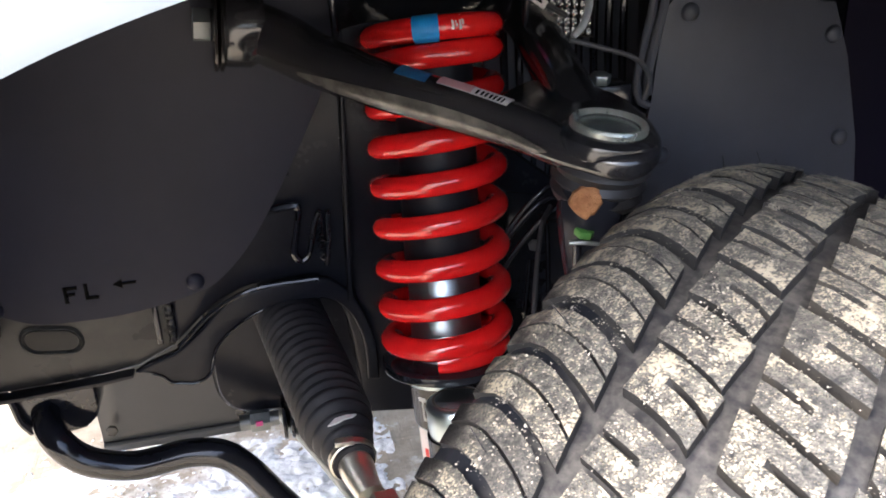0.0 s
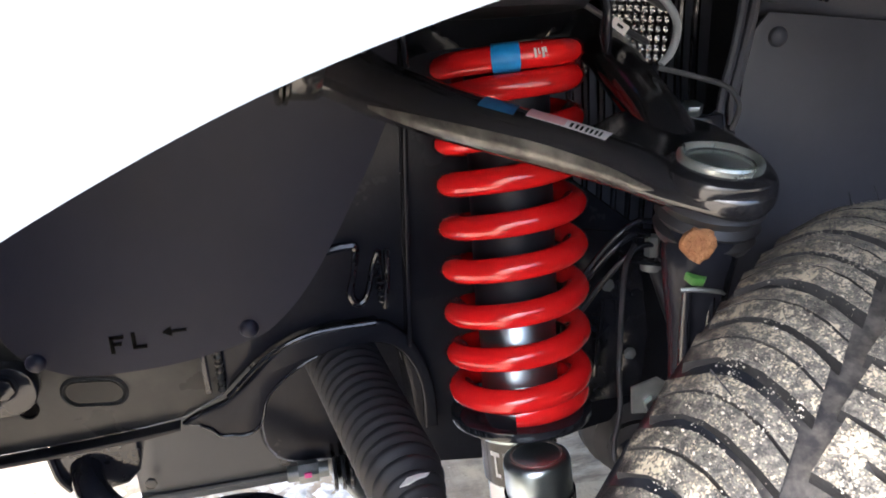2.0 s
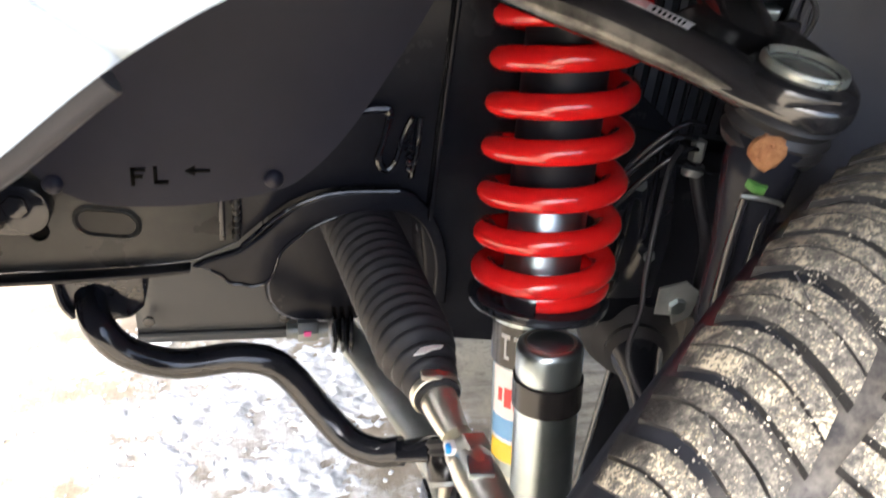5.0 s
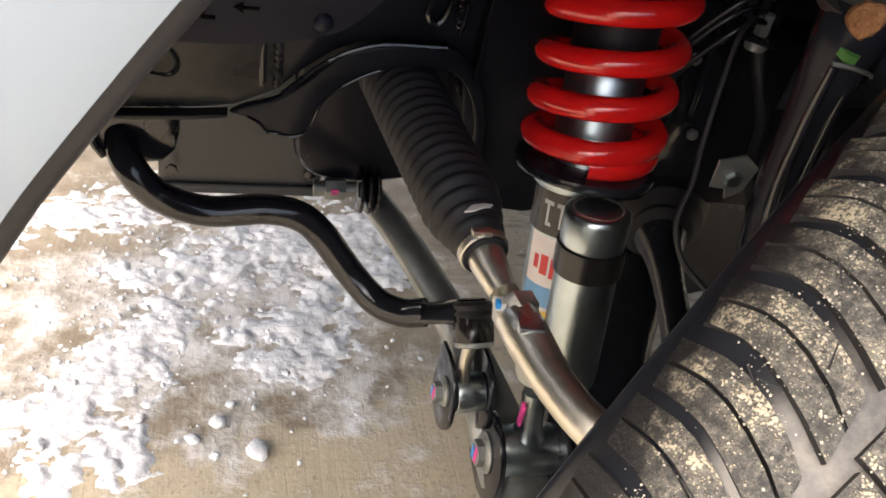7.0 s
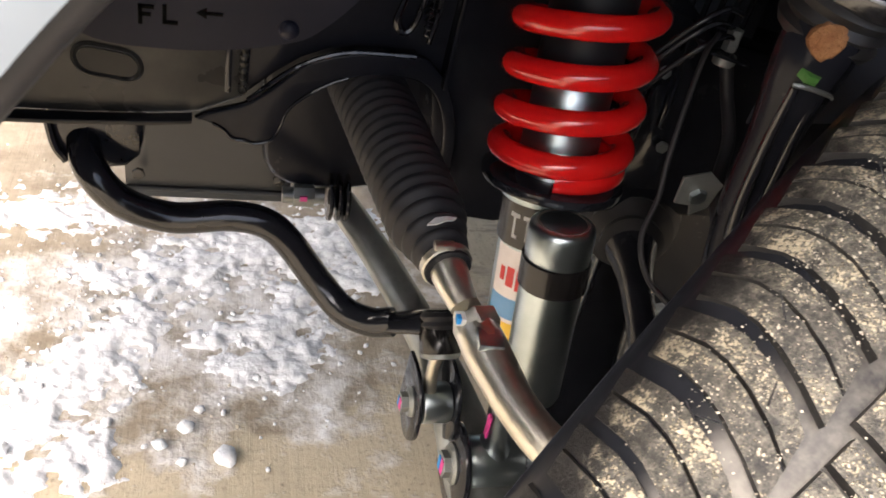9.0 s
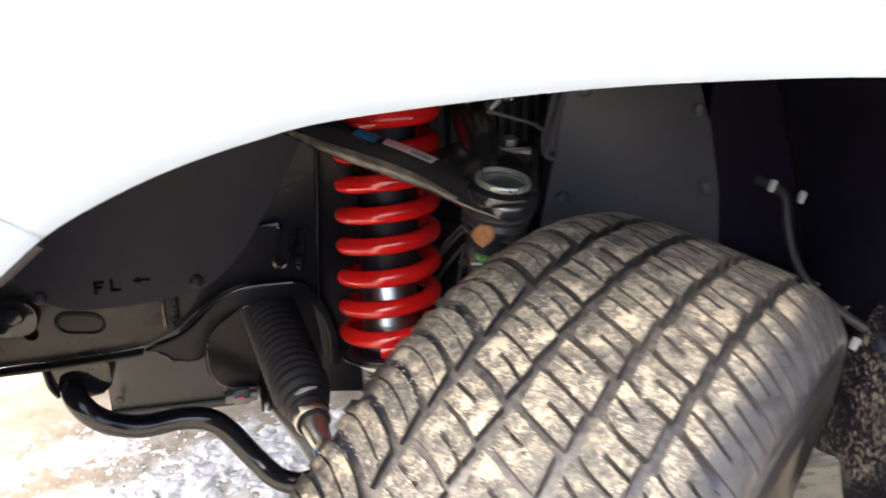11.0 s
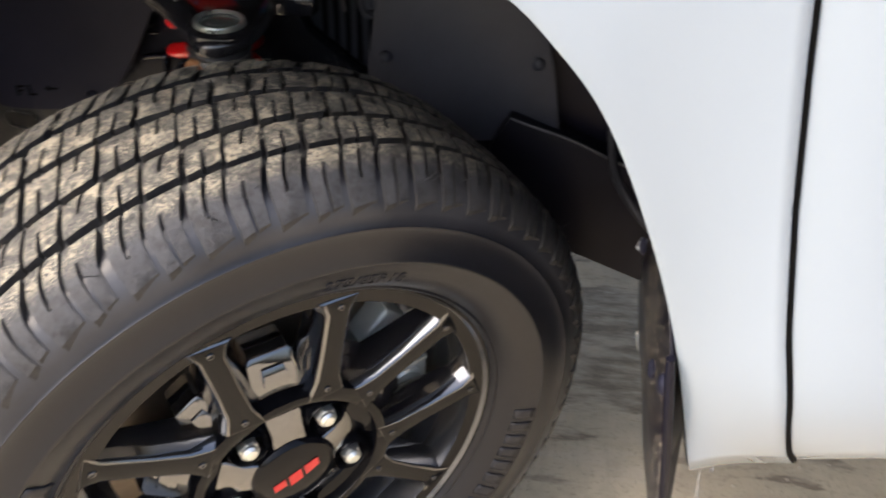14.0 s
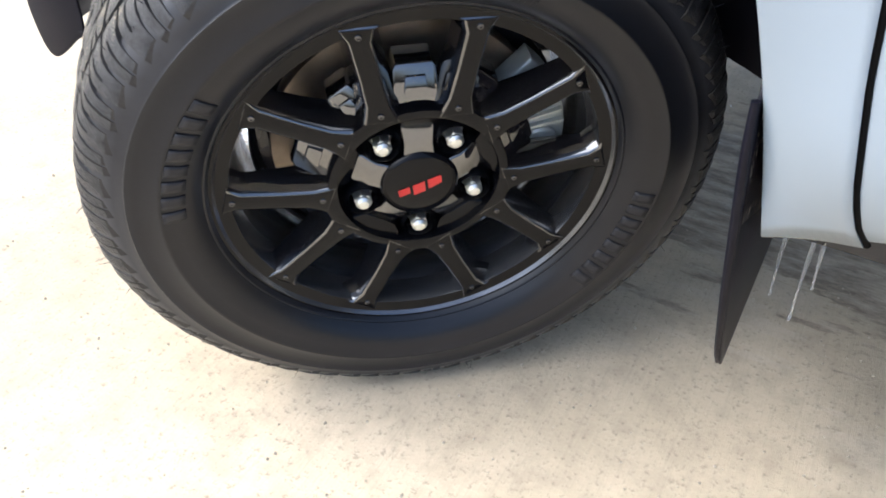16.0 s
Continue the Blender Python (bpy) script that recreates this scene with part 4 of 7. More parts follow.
# Black disc on the face, painted for the dark inside of the hole.
for x, z, r in ((-0.620, 0.575, 0.0085),):
    bm = bmesh.new()
    lathe(bm, [(r, 0.0), (r, 0.003), (r * 0.8, 0.003), (r * 0.75, 0.001)], (x, 0.492, z), (0, -1, 0), 24)
    part("drain_hole", bm, M_INK, rail, "black disc standing for a drain hole")
bm = bmesh.new()
prism(bm, oval(-0.633, 0.606, 0.006, 0.024), side_plane(0.470), 0, 0.02, 0.003)
part("front_bracket", bm, M_BLACK, rail, "black bracket with a bolt head")
bm = bmesh.new()
hexnut(bm, (-0.630, 0.471, 0.612), (0, -1, 0), 0.011, 0.007)
lathe(bm, [(0.013, 0.0), (0.013, 0.002), (0.008, 0.0022)], (-0.630, 0.471, 0.612), (0, -1, 0), 24)
part("bolt", bm, M_BLACK, rail)
# pressed tower bracket with embossed J and ribs
bm = bmesh.new()
for pts in ([(-0.345, 0.4885, 0.694, 0.0042), (-0.322, 0.488, 0.697, 0.0045), (-0.312, 0.4875, 0.694, 0.0042), (-0.316, 0.487, 0.668, 0.003), (-0.320, 0.487, 0.648, 0.004), (-0.313, 0.487, 0.638, 0.004), (-0.304, 0.487, 0.646, 0.003), (-0.298, 0.487, 0.672, 0.003), (-0.292, 0.487, 0.688, 0.003)],
            [(-0.283, 0.487, 0.690, 0.003), (-0.284, 0.487, 0.66, 0.003), (-0.288, 0.487, 0.630, 0.003)]):
    tube(bm, pts, 8, 6)
part("embossed_rib", bm, M_BLACK, rail, "glossy raised pressing edges")
bm = bmesh.new()
tube(bm, [(-0.291 + 0.002 * math.sin(k * 2.1), 0.488, 0.635 + 0.055 * k / 26, 0.0028 + 0.0012 * math.sin(k * 1.9)) for k in range(27)], 8, 1)
part("weld_bead", bm, M_BLACK, rail, "lumpy glossy weld")
bm = bmesh.new()
block(bm, (-0.263, 0.484, 0.74), (0.005, 0.02, 0.30), Matrix.Rotation(radians(2), 3, "Y"), 0.002)
part("tower_edge", bm, M_RECESS, rail, "upright edge of the spring tower")
bm = bmesh.new()
for x, z in ((-0.335, 0.742), (-0.330, 0.731)):
    block(bm, (x, 0.486, z), (0.026, 0.006, 0.003), None, 0.001)
part("bracket_lip", bm, M_BLACK, rail, "small glossy bracket edges")

# cross member below the steering rack
cross = thing("cross_member", (-0.33, 0.72, 0.47), "glossy black cross member behind the steering rack", "cross member")
bm = bmesh.new()
prism(bm, [tuple(p) for p in spline([(-0.425, 0.60), (-0.424, 0.47), (-0.416, 0.438), (-0.398, 0.422), (-0.365, 0.416), (-0.31, 0.42), (-0.26, 0.44), (-0.225, 0.52), (-0.22, 0.66)], 4)] + [(-0.30, 0.70), (-0.42, 0.66)], side_plane(0.56), 0, 0.7, 0.012, 3)
part("beam", bm, M_RECESS, cross, "", 30)
bm = bmesh.new()
hexnut(bm, (-0.388, 0.552, 0.415), (1, 0, 0), 0.0125, 0.022)
lathe(bm, [(0.009, 0), (0.009, 0.045)], (-0.40, 0.552, 0.415), (1, 0, 0), 16)
part("cam_bolt", bm, M_CAST, cross, "bright cam bolt with a pink mark")
for k, x in enumerate((-0.352, -0.343, -0.334)):
    bm = bmesh.new()
    lathe(bm, [(0.012, 0), (0.026, 0.0008), (0.027, 0.003), (0.026, 0.005), (0.012, 0.006)], (x, 0.552, 0.415), (1, 0, 0), 24)
    part("cam_washer", bm, M_BLACK, cross, "black cam washer")
bm = bmesh.new()
block(bm, (-0.378, 0.5410, 0.418), (0.008, 0.002, 0.006), None, 0.0)
part("pink_mark", bm, M_PINK, cross)

skid = thing("undercover_panel", (-0.6, 0.75, 0.42), "grey sheet under the engine", "undercover")
bm = bmesh.new()
sheet(bm, [[V((x, 0.60 + 0.10 * (0.56 - z), z)) for x in np.linspace(-0.565, -0.385, 8)] for z in np.linspace(0.36, 0.56, 8)])
thicken(part("panel", bm, M_SKID, skid, "", 50), 0.003)
bm = bmesh.new()
tube(bm, [(x, 0.598 + 0.10 * (0.56 - 0.372), 0.372, 0.004) for x in np.linspace(-0.565, -0.385, 6)], 8)
part("rolled_edge", bm, M_SKID, skid, "rolled lower edge")
for x in (-0.55, -0.40):
    bm = bmesh.new()
    hexnut(bm, (x, 0.605, 0.40), (0, -1, 0), 0.007, 0.005)
    part("bolt", bm, M_BLACK, skid)

# ---------------------------------------------------------------- stabiliser bar and its link
bar = thing("stabiliser_bar", (-0.43, 0.48, 0.43), "glossy black bent stabiliser bar under the rail", "stabiliser bar")
bm = bmesh.new()
BAR = [(-0.600, 0.62, 0.500), (-0.592, 0.545, 0.500), (-0.583, 0.490, 0.482), (-0.556, 0.478, 0.450), (-0.510, 0.480, 0.431), (-0.455, 0.482, 0.434), (-0.420, 0.480, 0.428), (-0.396, 0.476, 0.408), (-0.364, 0.460, 0.370), (-0.338, 0.440, 0.350), (-0.312, 0.424, 0.348), (-0.290, 0.414, 0.357)]
tube(bm, [(*p, 0.0155) for p in BAR], 18, 8)
part("bar", bm, M_BLACK, bar)
bm = bmesh.new()
tube(bm, [(-0.296, 0.417, 0.354, 0.0155), (-0.280, 0.408, 0.362, 0.017), (-0.262, 0.398, 0.372, 0.019), (-0.243, 0.386, 0.378, 0.019), (-0.232, 0.380, 0.380, 0.012)], 16, 5, True, 0.5)
part("flattened_eye", bm, M_BLACK, bar)
clampb = thing("stabiliser_bracket", (-0.58, 0.50, 0.5), "black pressed bracket holding the stabiliser bar to the rail", "bracket")
bm = bmesh.new()
prism(bm, [tuple(p) for p in [(-0.618, 0.535), (-0.617, 0.495), (-0.612, 0.482), (-0.598, 0.470), (-0.575, 0.464), (-0.552, 0.468), (-0.540, 0.480), (-0.536, 0.498), (-0.535, 0.535)]], side_plane(0.508), 0, 0.05, 0.004)
part("saddle", bm, M_BLACK, clampb, "", 35)
bm = bmesh.new()
tube(bm, [(-0.66, 0.505, 0.527, 0.004), (-0.627, 0.505, 0.526, 0.004), (-0.618, 0.505, 0.518, 0.004), (-0.613, 0.505, 0.49, 0.004), (-0.604, 0.505, 0.474, 0.004)], 8)
part("folded_edge", bm, M_BLACK, clampb)
bm = bmesh.new()
lathe(bm, [(0.028, 0), (0.030, 0.004), (0.030, 0.03), (0.026, 0.034)], (-0.592, 0.515, 0.495), (0, 1, 0), 24)
part("rubber_bush", bm, M_RUBBER, clampb, "black rubber bush")

link = thing("stabiliser_link", (-0.262, 0.37, 0.32), "short stabiliser link with a grey ball housing and bolted clevis", "stabiliser link")
bm = bmesh.new()
ax = V((0.05, -0.62, -0.78)).normalized()
lathe(bm, [(0.014, -0.034), (0.018, -0.030), (0.019, -0.012), (0.0205, -0.010), (0.0205, 0.007), (0.0195, 0.009), (0.001, 0.009)], (-0.254, 0.362, 0.376), ax, 28)
housing = part("ball_housing", bm, M_ANODISED, link, "dark ball housing with a crimped cap")
bm = bmesh.new()
lathe(bm, [(0.0192, 0.007), (0.0200, 0.009), (0.0195, 0.0125), (0.0165, 0.0140), (0.0150, 0.0130), (0.001, 0.0130)], (-0.254, 0.362, 0.376), ax, 28)
part("crimped_cap", bm, M_CAST, housing, "pale steel crimped cap")
bm = bmesh.new()
lathe(bm, [(0.016, 0), (0.020, 0.004), (0.017, 0.009), (0.019, 0.013), (0.013, 0.018)], (-0.256, 0.378, 0.404), ax, 24)
part("rubber_collar", bm, M_RUBBER, link)
bm = bmesh.new()
tube(bm, [(-0.254, 0.362, 0.365, 0.0075), (-0.255, 0.362, 0.34, 0.0062), (-0.254, 0.362, 0.318, 0.0075), (-0.252, 0.362, 0.305, 0.008)], 12)
part("stem", bm, M_GOLD, link)
bm = bmesh.new()
lathe(bm, [(0.0205, -0.015), (0.0215, -0.013), (0.0215, 0.013), (0.0205, 0.015)], (-0.245, 0.362, 0.292), (1, 0.05, 0), 28)
part("bush_sleeve", bm, M_CHROME, link)

# ---------------------------------------------------------------- lower control arm
lca = thing("lower_control_arm", (-0.2, 0.45, 0.25), "glossy black pressed lower control arm", "lower control arm")
bm = bmesh.new()
tube(bm, [(-0.345, 0.60, 0.40, 0.020), (-0.29, 0.51, 0.362, 0.021), (-0.225, 0.42, 0.285, 0.026), (-0.185, 0.33, 0.205, 0.042), (-0.17, 0.22, 0.20, 0.04), (-0.15, 0.16, 0.22, 0.035)], 16, 6, True, 0.6)
part("front_leg", bm, M_CAST, lca, "pale grey pressed front leg")
bm = bmesh.new()
tube(bm, [(0.06, 0.60, 0.36, 0.032), (0.0, 0.5, 0.29, 0.036), (-0.08, 0.36, 0.21, 0.042), (-0.14, 0.22, 0.19, 0.04)], 16, 6, True, 0.6)
part("rear_leg", bm, M_BLACK, lca)
for x0 in (-0.268, -0.228):
    bm = bmesh.new()
    prism(bm, [tuple(p) for p in spline([(0.405, 0.325), (0.375, 0.330), (0.345, 0.322), (0.334, 0.295), (0.338, 0.262), (0.370, 0.236), (0.412, 0.25)], 4)], lambda u, v, d: V((x0 + d, u, v)), 0, 0.005, 0.0015)
    part("link_bracket", bm, M_BLACK, lca, "glossy black bracket plate")
for x0 in (-0.222, -0.150):
    bm = bmesh.new()
    prism(bm, [tuple(p) for p in spline([(0.365, 0.262), (0.34, 0.285), (0.30, 0.282), (0.278, 0.25), (0.285, 0.205), (0.32, 0.18), (0.37, 0.19)], 4)], lambda u, v, d: V((x0 + d, u, v)), 0, 0.007, 0.002)
    part("shock_bracket", bm, M_BLACK, lca, "thick black shock bracket plate")
for at, r in (((-0.268, 0.363, 0.293), 0.0105), ((-0.222, 0.324, 0.240), 0.0145)):
    bm = bmesh.new()
    lathe(bm, [(r * 1.5, 0), (r * 1.55, 0.002), (r * 1.3, 0.005), (r * 1.0, 0.005)], at, (-1, 0, 0), 24)
    hexnut(bm, V(at) + V((-0.004, 0, 0)), (-1, 0, 0), r, 0.009)
    b = part("flange_bolt", bm, M_CAST, lca, "grey flange bolt with pink and blue paint marks", 25)
    bm = bmesh.new()
    block(bm, V(at) + V((-0.0135, -r * 0.3, r * 0.1)), (0.001, r * 0.5, r * 1.3), None, 0)
    part("pink_mark", bm, M_PINK, b)
    bm = bmesh.new()
    block(bm, V(at) + V((-0.0136, r * 0.25, -r * 0.1)), (0.001, r * 0.45, r * 1.1), None, 0)
    part("blue_mark", bm, M_BLUE, b)

# ---------------------------------------------------------------- coil-over strut
AX0, AX1 = V((-0.2017, 0.2981, 0.235)), V((-0.1880, 0.4111, 0.885))
AXD = (AX1 - AX0).normalized()


def on_axis(z):
    return AX0 + (AX1 - AX0) * ((z - AX0.z) / (AX1.z - AX0.z))


BODY0, BODY1 = V((-0.1780, 0.3255, 0.235)), V((-0.1964, 0.3616, 0.550))
BODYD = (BODY1 - BODY0).normalized()


def on_body(z):
    """The shock's body below the spring seat."""
    return BODY0 + (BODY1 - BODY0) * ((z - BODY0.z) / (BODY1.z - BODY0.z))


strut = thing("coilover_strut", tuple(BODY0), "coil-over shock with a red spring and plated steel body", "coil-over shock")
HEIGHTS = [0.5910, 0.6035, 0.6395, 0.6745, 0.7117, 0.7462, 0.7809, 0.8134, 0.8486, 0.8697, 0.8855]


def spring_rows(t0, t1):
    """Centre line of the wire; t counts turns from the cut lower end, which lies at the outer front."""
    ex = (V((1, 0, 0)) - AXD * AXD.x).normalized()
    ey = AXD.cross(ex)
    rows = []
    n = max(2, int((t1 - t0) * 36))
    for i in range(n + 1):
        t = t0 + (t1 - t0) * i / n
        z = float(np.interp(t, range(len(HEIGHTS)), HEIGHTS))
        a = radians(-112) + t * math.tau
        c = on_axis(z)
        reach = 0.0523 - 0.0042 * max(0.0, 1.0 - t)
        rows.append((*(c + (ex * math.cos(a) + ey * math.sin(a)) * reach), 0.0103))
    return rows


bm = bmesh.new()
tube(bm, spring_rows(0, 9.25), 14, 1)
spring = part("spring", bm, M_RED, strut, "glossy red coil spring", 50)
bm = bmesh.new()
tube(bm, [(x, y, z, 0.0110) for x, y, z, r in spring_rows(8.985, 9.045)], 14, 1, False)
part("blue_mark", bm, M_BLUE, spring, "blue paint dab on the top coil")
bm = bmesh.new()
for t, a0, a1 in ((9.072, -5, 55), (9.080, 8, 62), (9.088, -8, 40), (9.094, 12, 58)):
    x, y, z, r = spring_rows(t, t + 0.004)[0]
    out = (V((x, y, z)) - on_axis(z)).normalized()
    along = AXD.cross(out)
    sheet(bm, [[V((x, y, z)) + (out * math.cos(radians(a)) + AXD * math.sin(radians(a))) * 0.0108 + along * w for a in np.linspace(a0, a1, 6)] for w in (-0.0010, 0.0010)])
part("white_print", bm, M_WHITEMARK, spring)
bm = bmesh.new()
lathe(bm, [(0.030, -0.012), (0.052, -0.006), (0.0595, -0.003), (0.061, 0.0), (0.061, 0.005), (0.056, 0.007), (0.032, 0.008)], on_axis(0.575), AXD, 48)
part("spring_seat", bm, M_BLACK, strut, "glossy black lower spring seat", 30)
bm = bmesh.new()
lathe(bm, [(0.0325, 0.0), (0.0325, 0.082), (0.030, 0.086)], on_axis(0.578), AXD, 40)
part("upper_body", bm, M_CHROME, strut, "plated body inside the lower coils")
bm = bmesh.new()
lathe(bm, [(0.034, 0.0), (0.0345, 0.004), (0.0345, 0.2), (0.031, 0.204)], on_axis(0.666), AXD, 40)
part("dust_tube", bm, M_DULL, strut, "matt black dust tube inside the spring")
bm = bmesh.new()
lathe(bm, [(0.0360, -0.004), (0.0372, 0.0), (0.0372, 0.010), (0.035, 0.014)], on_body(0.562), BODYD, 40)
part("collar", bm, M_CHROME, strut, "bright plated collar below the seat")
bm = bmesh.new()
lathe(bm, [(0.020, 0.0), (0.0285, 0.003), (0.031, 0.008), (0.031, 0.155), (0.029, 0.16)], on_body(0.395), BODYD, 40)
body = part("shock_body", bm, M_CHROME, strut, "plated shock body with a worn decal")
bm = bmesh.new()
lathe(bm, [(0.014, 0.0), (0.022, 0.003), (0.0245, 0.010), (0.0255, 0.030), (0.0262, 0.065), (0.022, 0.070)], on_body(0.336), BODYD, 32)
part("bump_sleeve", bm, surface("milky_plastic", (0.5, 0.52, 0.47), (0.56, 0.58, 0.52), (0.4, 0.55), 0, 20, 200, 0.05), strut, "milky plastic sleeve")
bm = bmesh.new()
tube(bm, [(*on_body(0.32), 0.0130), (*on_body(0.29), 0.0130), (*on_body(0.272), 0.0150), (*on_body(0.256), 0.0215), (*on_body(0.243), 0.0262), (*on_body(0.228), 0.0240), (*on_body(0.216), 0.0120)], 24, 5)
part("lower_rod", bm, M_CHROME, strut)
bm = bmesh.new()
lathe(bm, [(0.018, -0.032), (0.026, -0.030), (0.0275, -0.026), (0.0275, 0.026), (0.026, 0.030), (0.018, 0.032)], on_body(0.240), (1, 0, 0), 32)
part("lower_eye", bm, M_CHROME, strut, "plated lower eye")
bm = bmesh.new()
o = on_body(0.295) + V((-0.0135, -0.0060, 0))
block(bm, o, (0.003, 0.008, 0.030), None, 0.0008)
part("pink_mark", bm, M_PINK, strut)
# remote reservoir clamped in front of the body
RES = V((-0.005, -0.0695, 0.0))
bm = bmesh.new()
lathe(bm, [(0.016, -0.004), (0.0245, 0.0), (0.0265, 0.006), (0.0265, 0.148), (0.026, 0.151)], on_body(0.400) + RES, BODYD, 36)
res = part("reservoir", bm, M_CHROME, strut, "plated gas reservoir")
bm = bmesh.new()
lathe(bm, [(0.0270, 0.0), (0.0272, 0.003), (0.0272, 0.022), (0.0262, 0.0262), (0.0235, 0.0285), (0.0215, 0.0288)], on_body(0.5455) + RES, BODYD, 40)
part("reservoir_cap", bm, M_CHROME, res, "bright plated cap with a rounded edge")
bm = bmesh.new()
lathe(bm, [(0.0216, 0.0285), (0.0212, 0.0292), (0.019, 0.0288), (0.010, 0.0284), (0.001, 0.0284)], on_body(0.5455) + RES, BODYD, 36)
part("cap_disc", bm, M_DISC, res, "brown-grey disc set in the cap")
bm = bmesh.new()
lathe(bm, [(0.0275, 0.0), (0.029, 0.001), (0.029, 0.026), (0.0275, 0.027)], on_body(0.5165) + RES, BODYD, 36, False)
part("clamp_band", bm, M_ANODISED, res, "black anodised clamp band")
bm = bmesh.new()
lathe(bm, [(0.0315, 0.0), (0.0335, 0.001), (0.0335, 0.045), (0.0315, 0.046)], on_body(0.514), BODYD, 40, False)
band = part("body_band", bm, M_ANODISED, strut, "black band with pale emblem strokes")
bm = bmesh.new()
block(bm, on_body(0.533) + RES * 0.5, (0.030, 0.034, 0.024), None, 0.003)
part("clamp_bridge", bm, M_ANODISED, strut)


def wrapped(bm, z0, z1, a0, a1, r, n=6):
    """A patch on the shock body between two heights and two angles."""
    ex = (V((1, 0, 0)) - BODYD * BODYD.x).normalized()
    ey = BODYD.cross(ex)
    rows = []
    for z in (z0, z1):
        c = on_body(z)
        rows.append([c + (ex * math.cos(radians(a0 + (a1 - a0) * k / n)) + ey * math.sin(radians(a0 + (a1 - a0) * k / n))) * r for k in range(n + 1)])
    return sheet(bm, rows)


bm = bmesh.new()
wrapped(bm, 0.415, 0.512, -175, -92, 0.0314)
decal = part("decal", bm, M_LABEL, strut, "white, blue and yellow decal without lettering")
for z0, z1, a0, a1, m in ((0.440, 0.462, -175, -92, M_DECALBLUE), (0.415, 0.436, -175, -92, M_DECALYELLOW), (0.478, 0.492, -160, -150, M_DECALRED), (0.474, 0.494, -146, -132, M_DECALRED), (0.472, 0.492, -128, -112, M_DECALRED)):
    bm = bmesh.new()
    wrapped(bm, z0, z1, a0, a1, 0.0316)
    part("colour_bar", bm, m, decal)
for a in (-150, -128, -106):
    for z0, z1, a0, a1 in ((0.5240, 0.5480, 3.0, 7.0), (0.5440, 0.5480, -3.0, 13.0), (0.5240, 0.5275, 7.0, 12.0)):
        bm = bmesh.new()
        wrapped(bm, z0, z1, a + a0, a + a1, 0.0338, 4)
        part("pale_stroke", bm, M_DECALGREY, band)
# top mount
bm = bmesh.new()
lathe(bm, [(0.064, 0.0), (0.068, 0.004), (0.067, 0.02), (0.058, 0.036), (0.04, 0.05), (0.02, 0.056)], on_axis(0.905), AXD, 40)
part("top_mount", bm, M_RUBBER, strut, "dark rubber top mount")

tower = thing("spring_tower", (-0.19, 0.45, 0.95), "glossy black spring tower over the strut", "spring tower")
bm = bmesh.new()
rows = []
for k in range(15):
    a = radians(-15 + 200 * k / 14)
    rows.append([on_axis(z) + V((math.cos(a) * r, math.sin(a) * r, 0)) for z, r in ((0.87, 0.082), (0.905, 0.084), (0.94, 0.078), (0.965, 0.05))])
sheet(bm, rows)
thicken(part("hood_shell", bm, M_BLACK, tower, "", 50), 0.005)
bm = bmesh.new()
block(bm, (-0.19, 0.505, 0.72), (0.15, 0.012, 0.52), None, 0.004)
part("back_plate", bm, M_RECESS, tower)

# ---------------------------------------------------------------- upper control arm
uca = thing("upper_control_arm", (-0.2, 0.33, 0.84), "forged black upper control arm over the spring", "upper control arm")
ARM = [(-0.340, 0.424, 0.880, 0.025), (-0.330, 0.420, 0.875, 0.026), (-0.312, 0.408, 0.867, 0.0255), (-0.290, 0.385, 0.856, 0.0235), (-0.257, 0.338, 0.847, 0.0215), (-0.224, 0.302, 0.839, 0.0200), (-0.183, 0.270, 0.828, 0.0188), (-0.155, 0.240, 0.820, 0.0175), (-0.130, 0.205, 0.809, 0.014), (-0.108, 0.184, 0.806, 0.011)]
bm = bmesh.new()
tube(bm, ARM, 20, 6, True, 0.92)
front_arm = part("front_arm", bm, M_FORGED, uca, "forged black arm with a painted streak of sheen", 60)
bm = bmesh.new()
tube(bm, [(-0.106, 0.262, 0.818, 0.014), (-0.104, 0.280, 0.825, 0.018), (-0.104, 0.305, 0.834, 0.021), (-0.100, 0.350, 0.846, 0.022), (-0.094, 0.41, 0.862, 0.022), (-0.090, 0.46, 0.87, 0.024)], 18, 6, True, 0.7)
part("rear_arm", bm, M_FORGED, uca, "", 60)
bm = bmesh.new()
prism(bm, [tuple(p) for p in spline([(-0.200, 0.290), (-0.165, 0.300), (-0.130, 0.322), (-0.098, 0.320), (-0.074, 0.285), (-0.068, 0.240), (-0.078, 0.195), (-0.110, 0.172), (-0.142, 0.195), (-0.185, 0.258)], 5)], lambda u, v, d: V((u, v, 0.8055 + 0.16 * (v - 0.22) + d)), 0, 0.019, 0.007, 4)
part("forged_web", bm, M_FORGED, uca, "", 60)
bm = bmesh.new()
lathe(bm, [(0.031, -0.016), (0.0355, -0.013), (0.0375, -0.006), (0.0355, 0.0), (0.0295, 0.0035)], (-0.110, 0.213, 0.823), (0.08, -0.12, 1), 36)
part("joint_ring", bm, M_FORGED, uca, "", 40)
bm = bmesh.new()
lathe(bm, [(0.0270, 0.0), (0.0272, 0.0042), (0.0262, 0.0060), (0.0246, 0.0062), (0.0234, 0.0046), (0.0222, 0.0030)], (-0.110, 0.2125, 0.8255), (0.08, -0.12, 1), 44, False)
cap_ring = part("ball_joint_cap", bm, M_JOINT, uca, "bright sealed rim of the ball joint cap", 30)
bm = bmesh.new()
lathe(bm, [(0.0224, 0.0), (0.0224, 0.0030), (0.0205, 0.0022), (0.0150, 0.0030), (0.0080, 0.0036), (0.0005, 0.0038)], (-0.110, 0.2125, 0.8255), (0.08, -0.12, 1), 40)
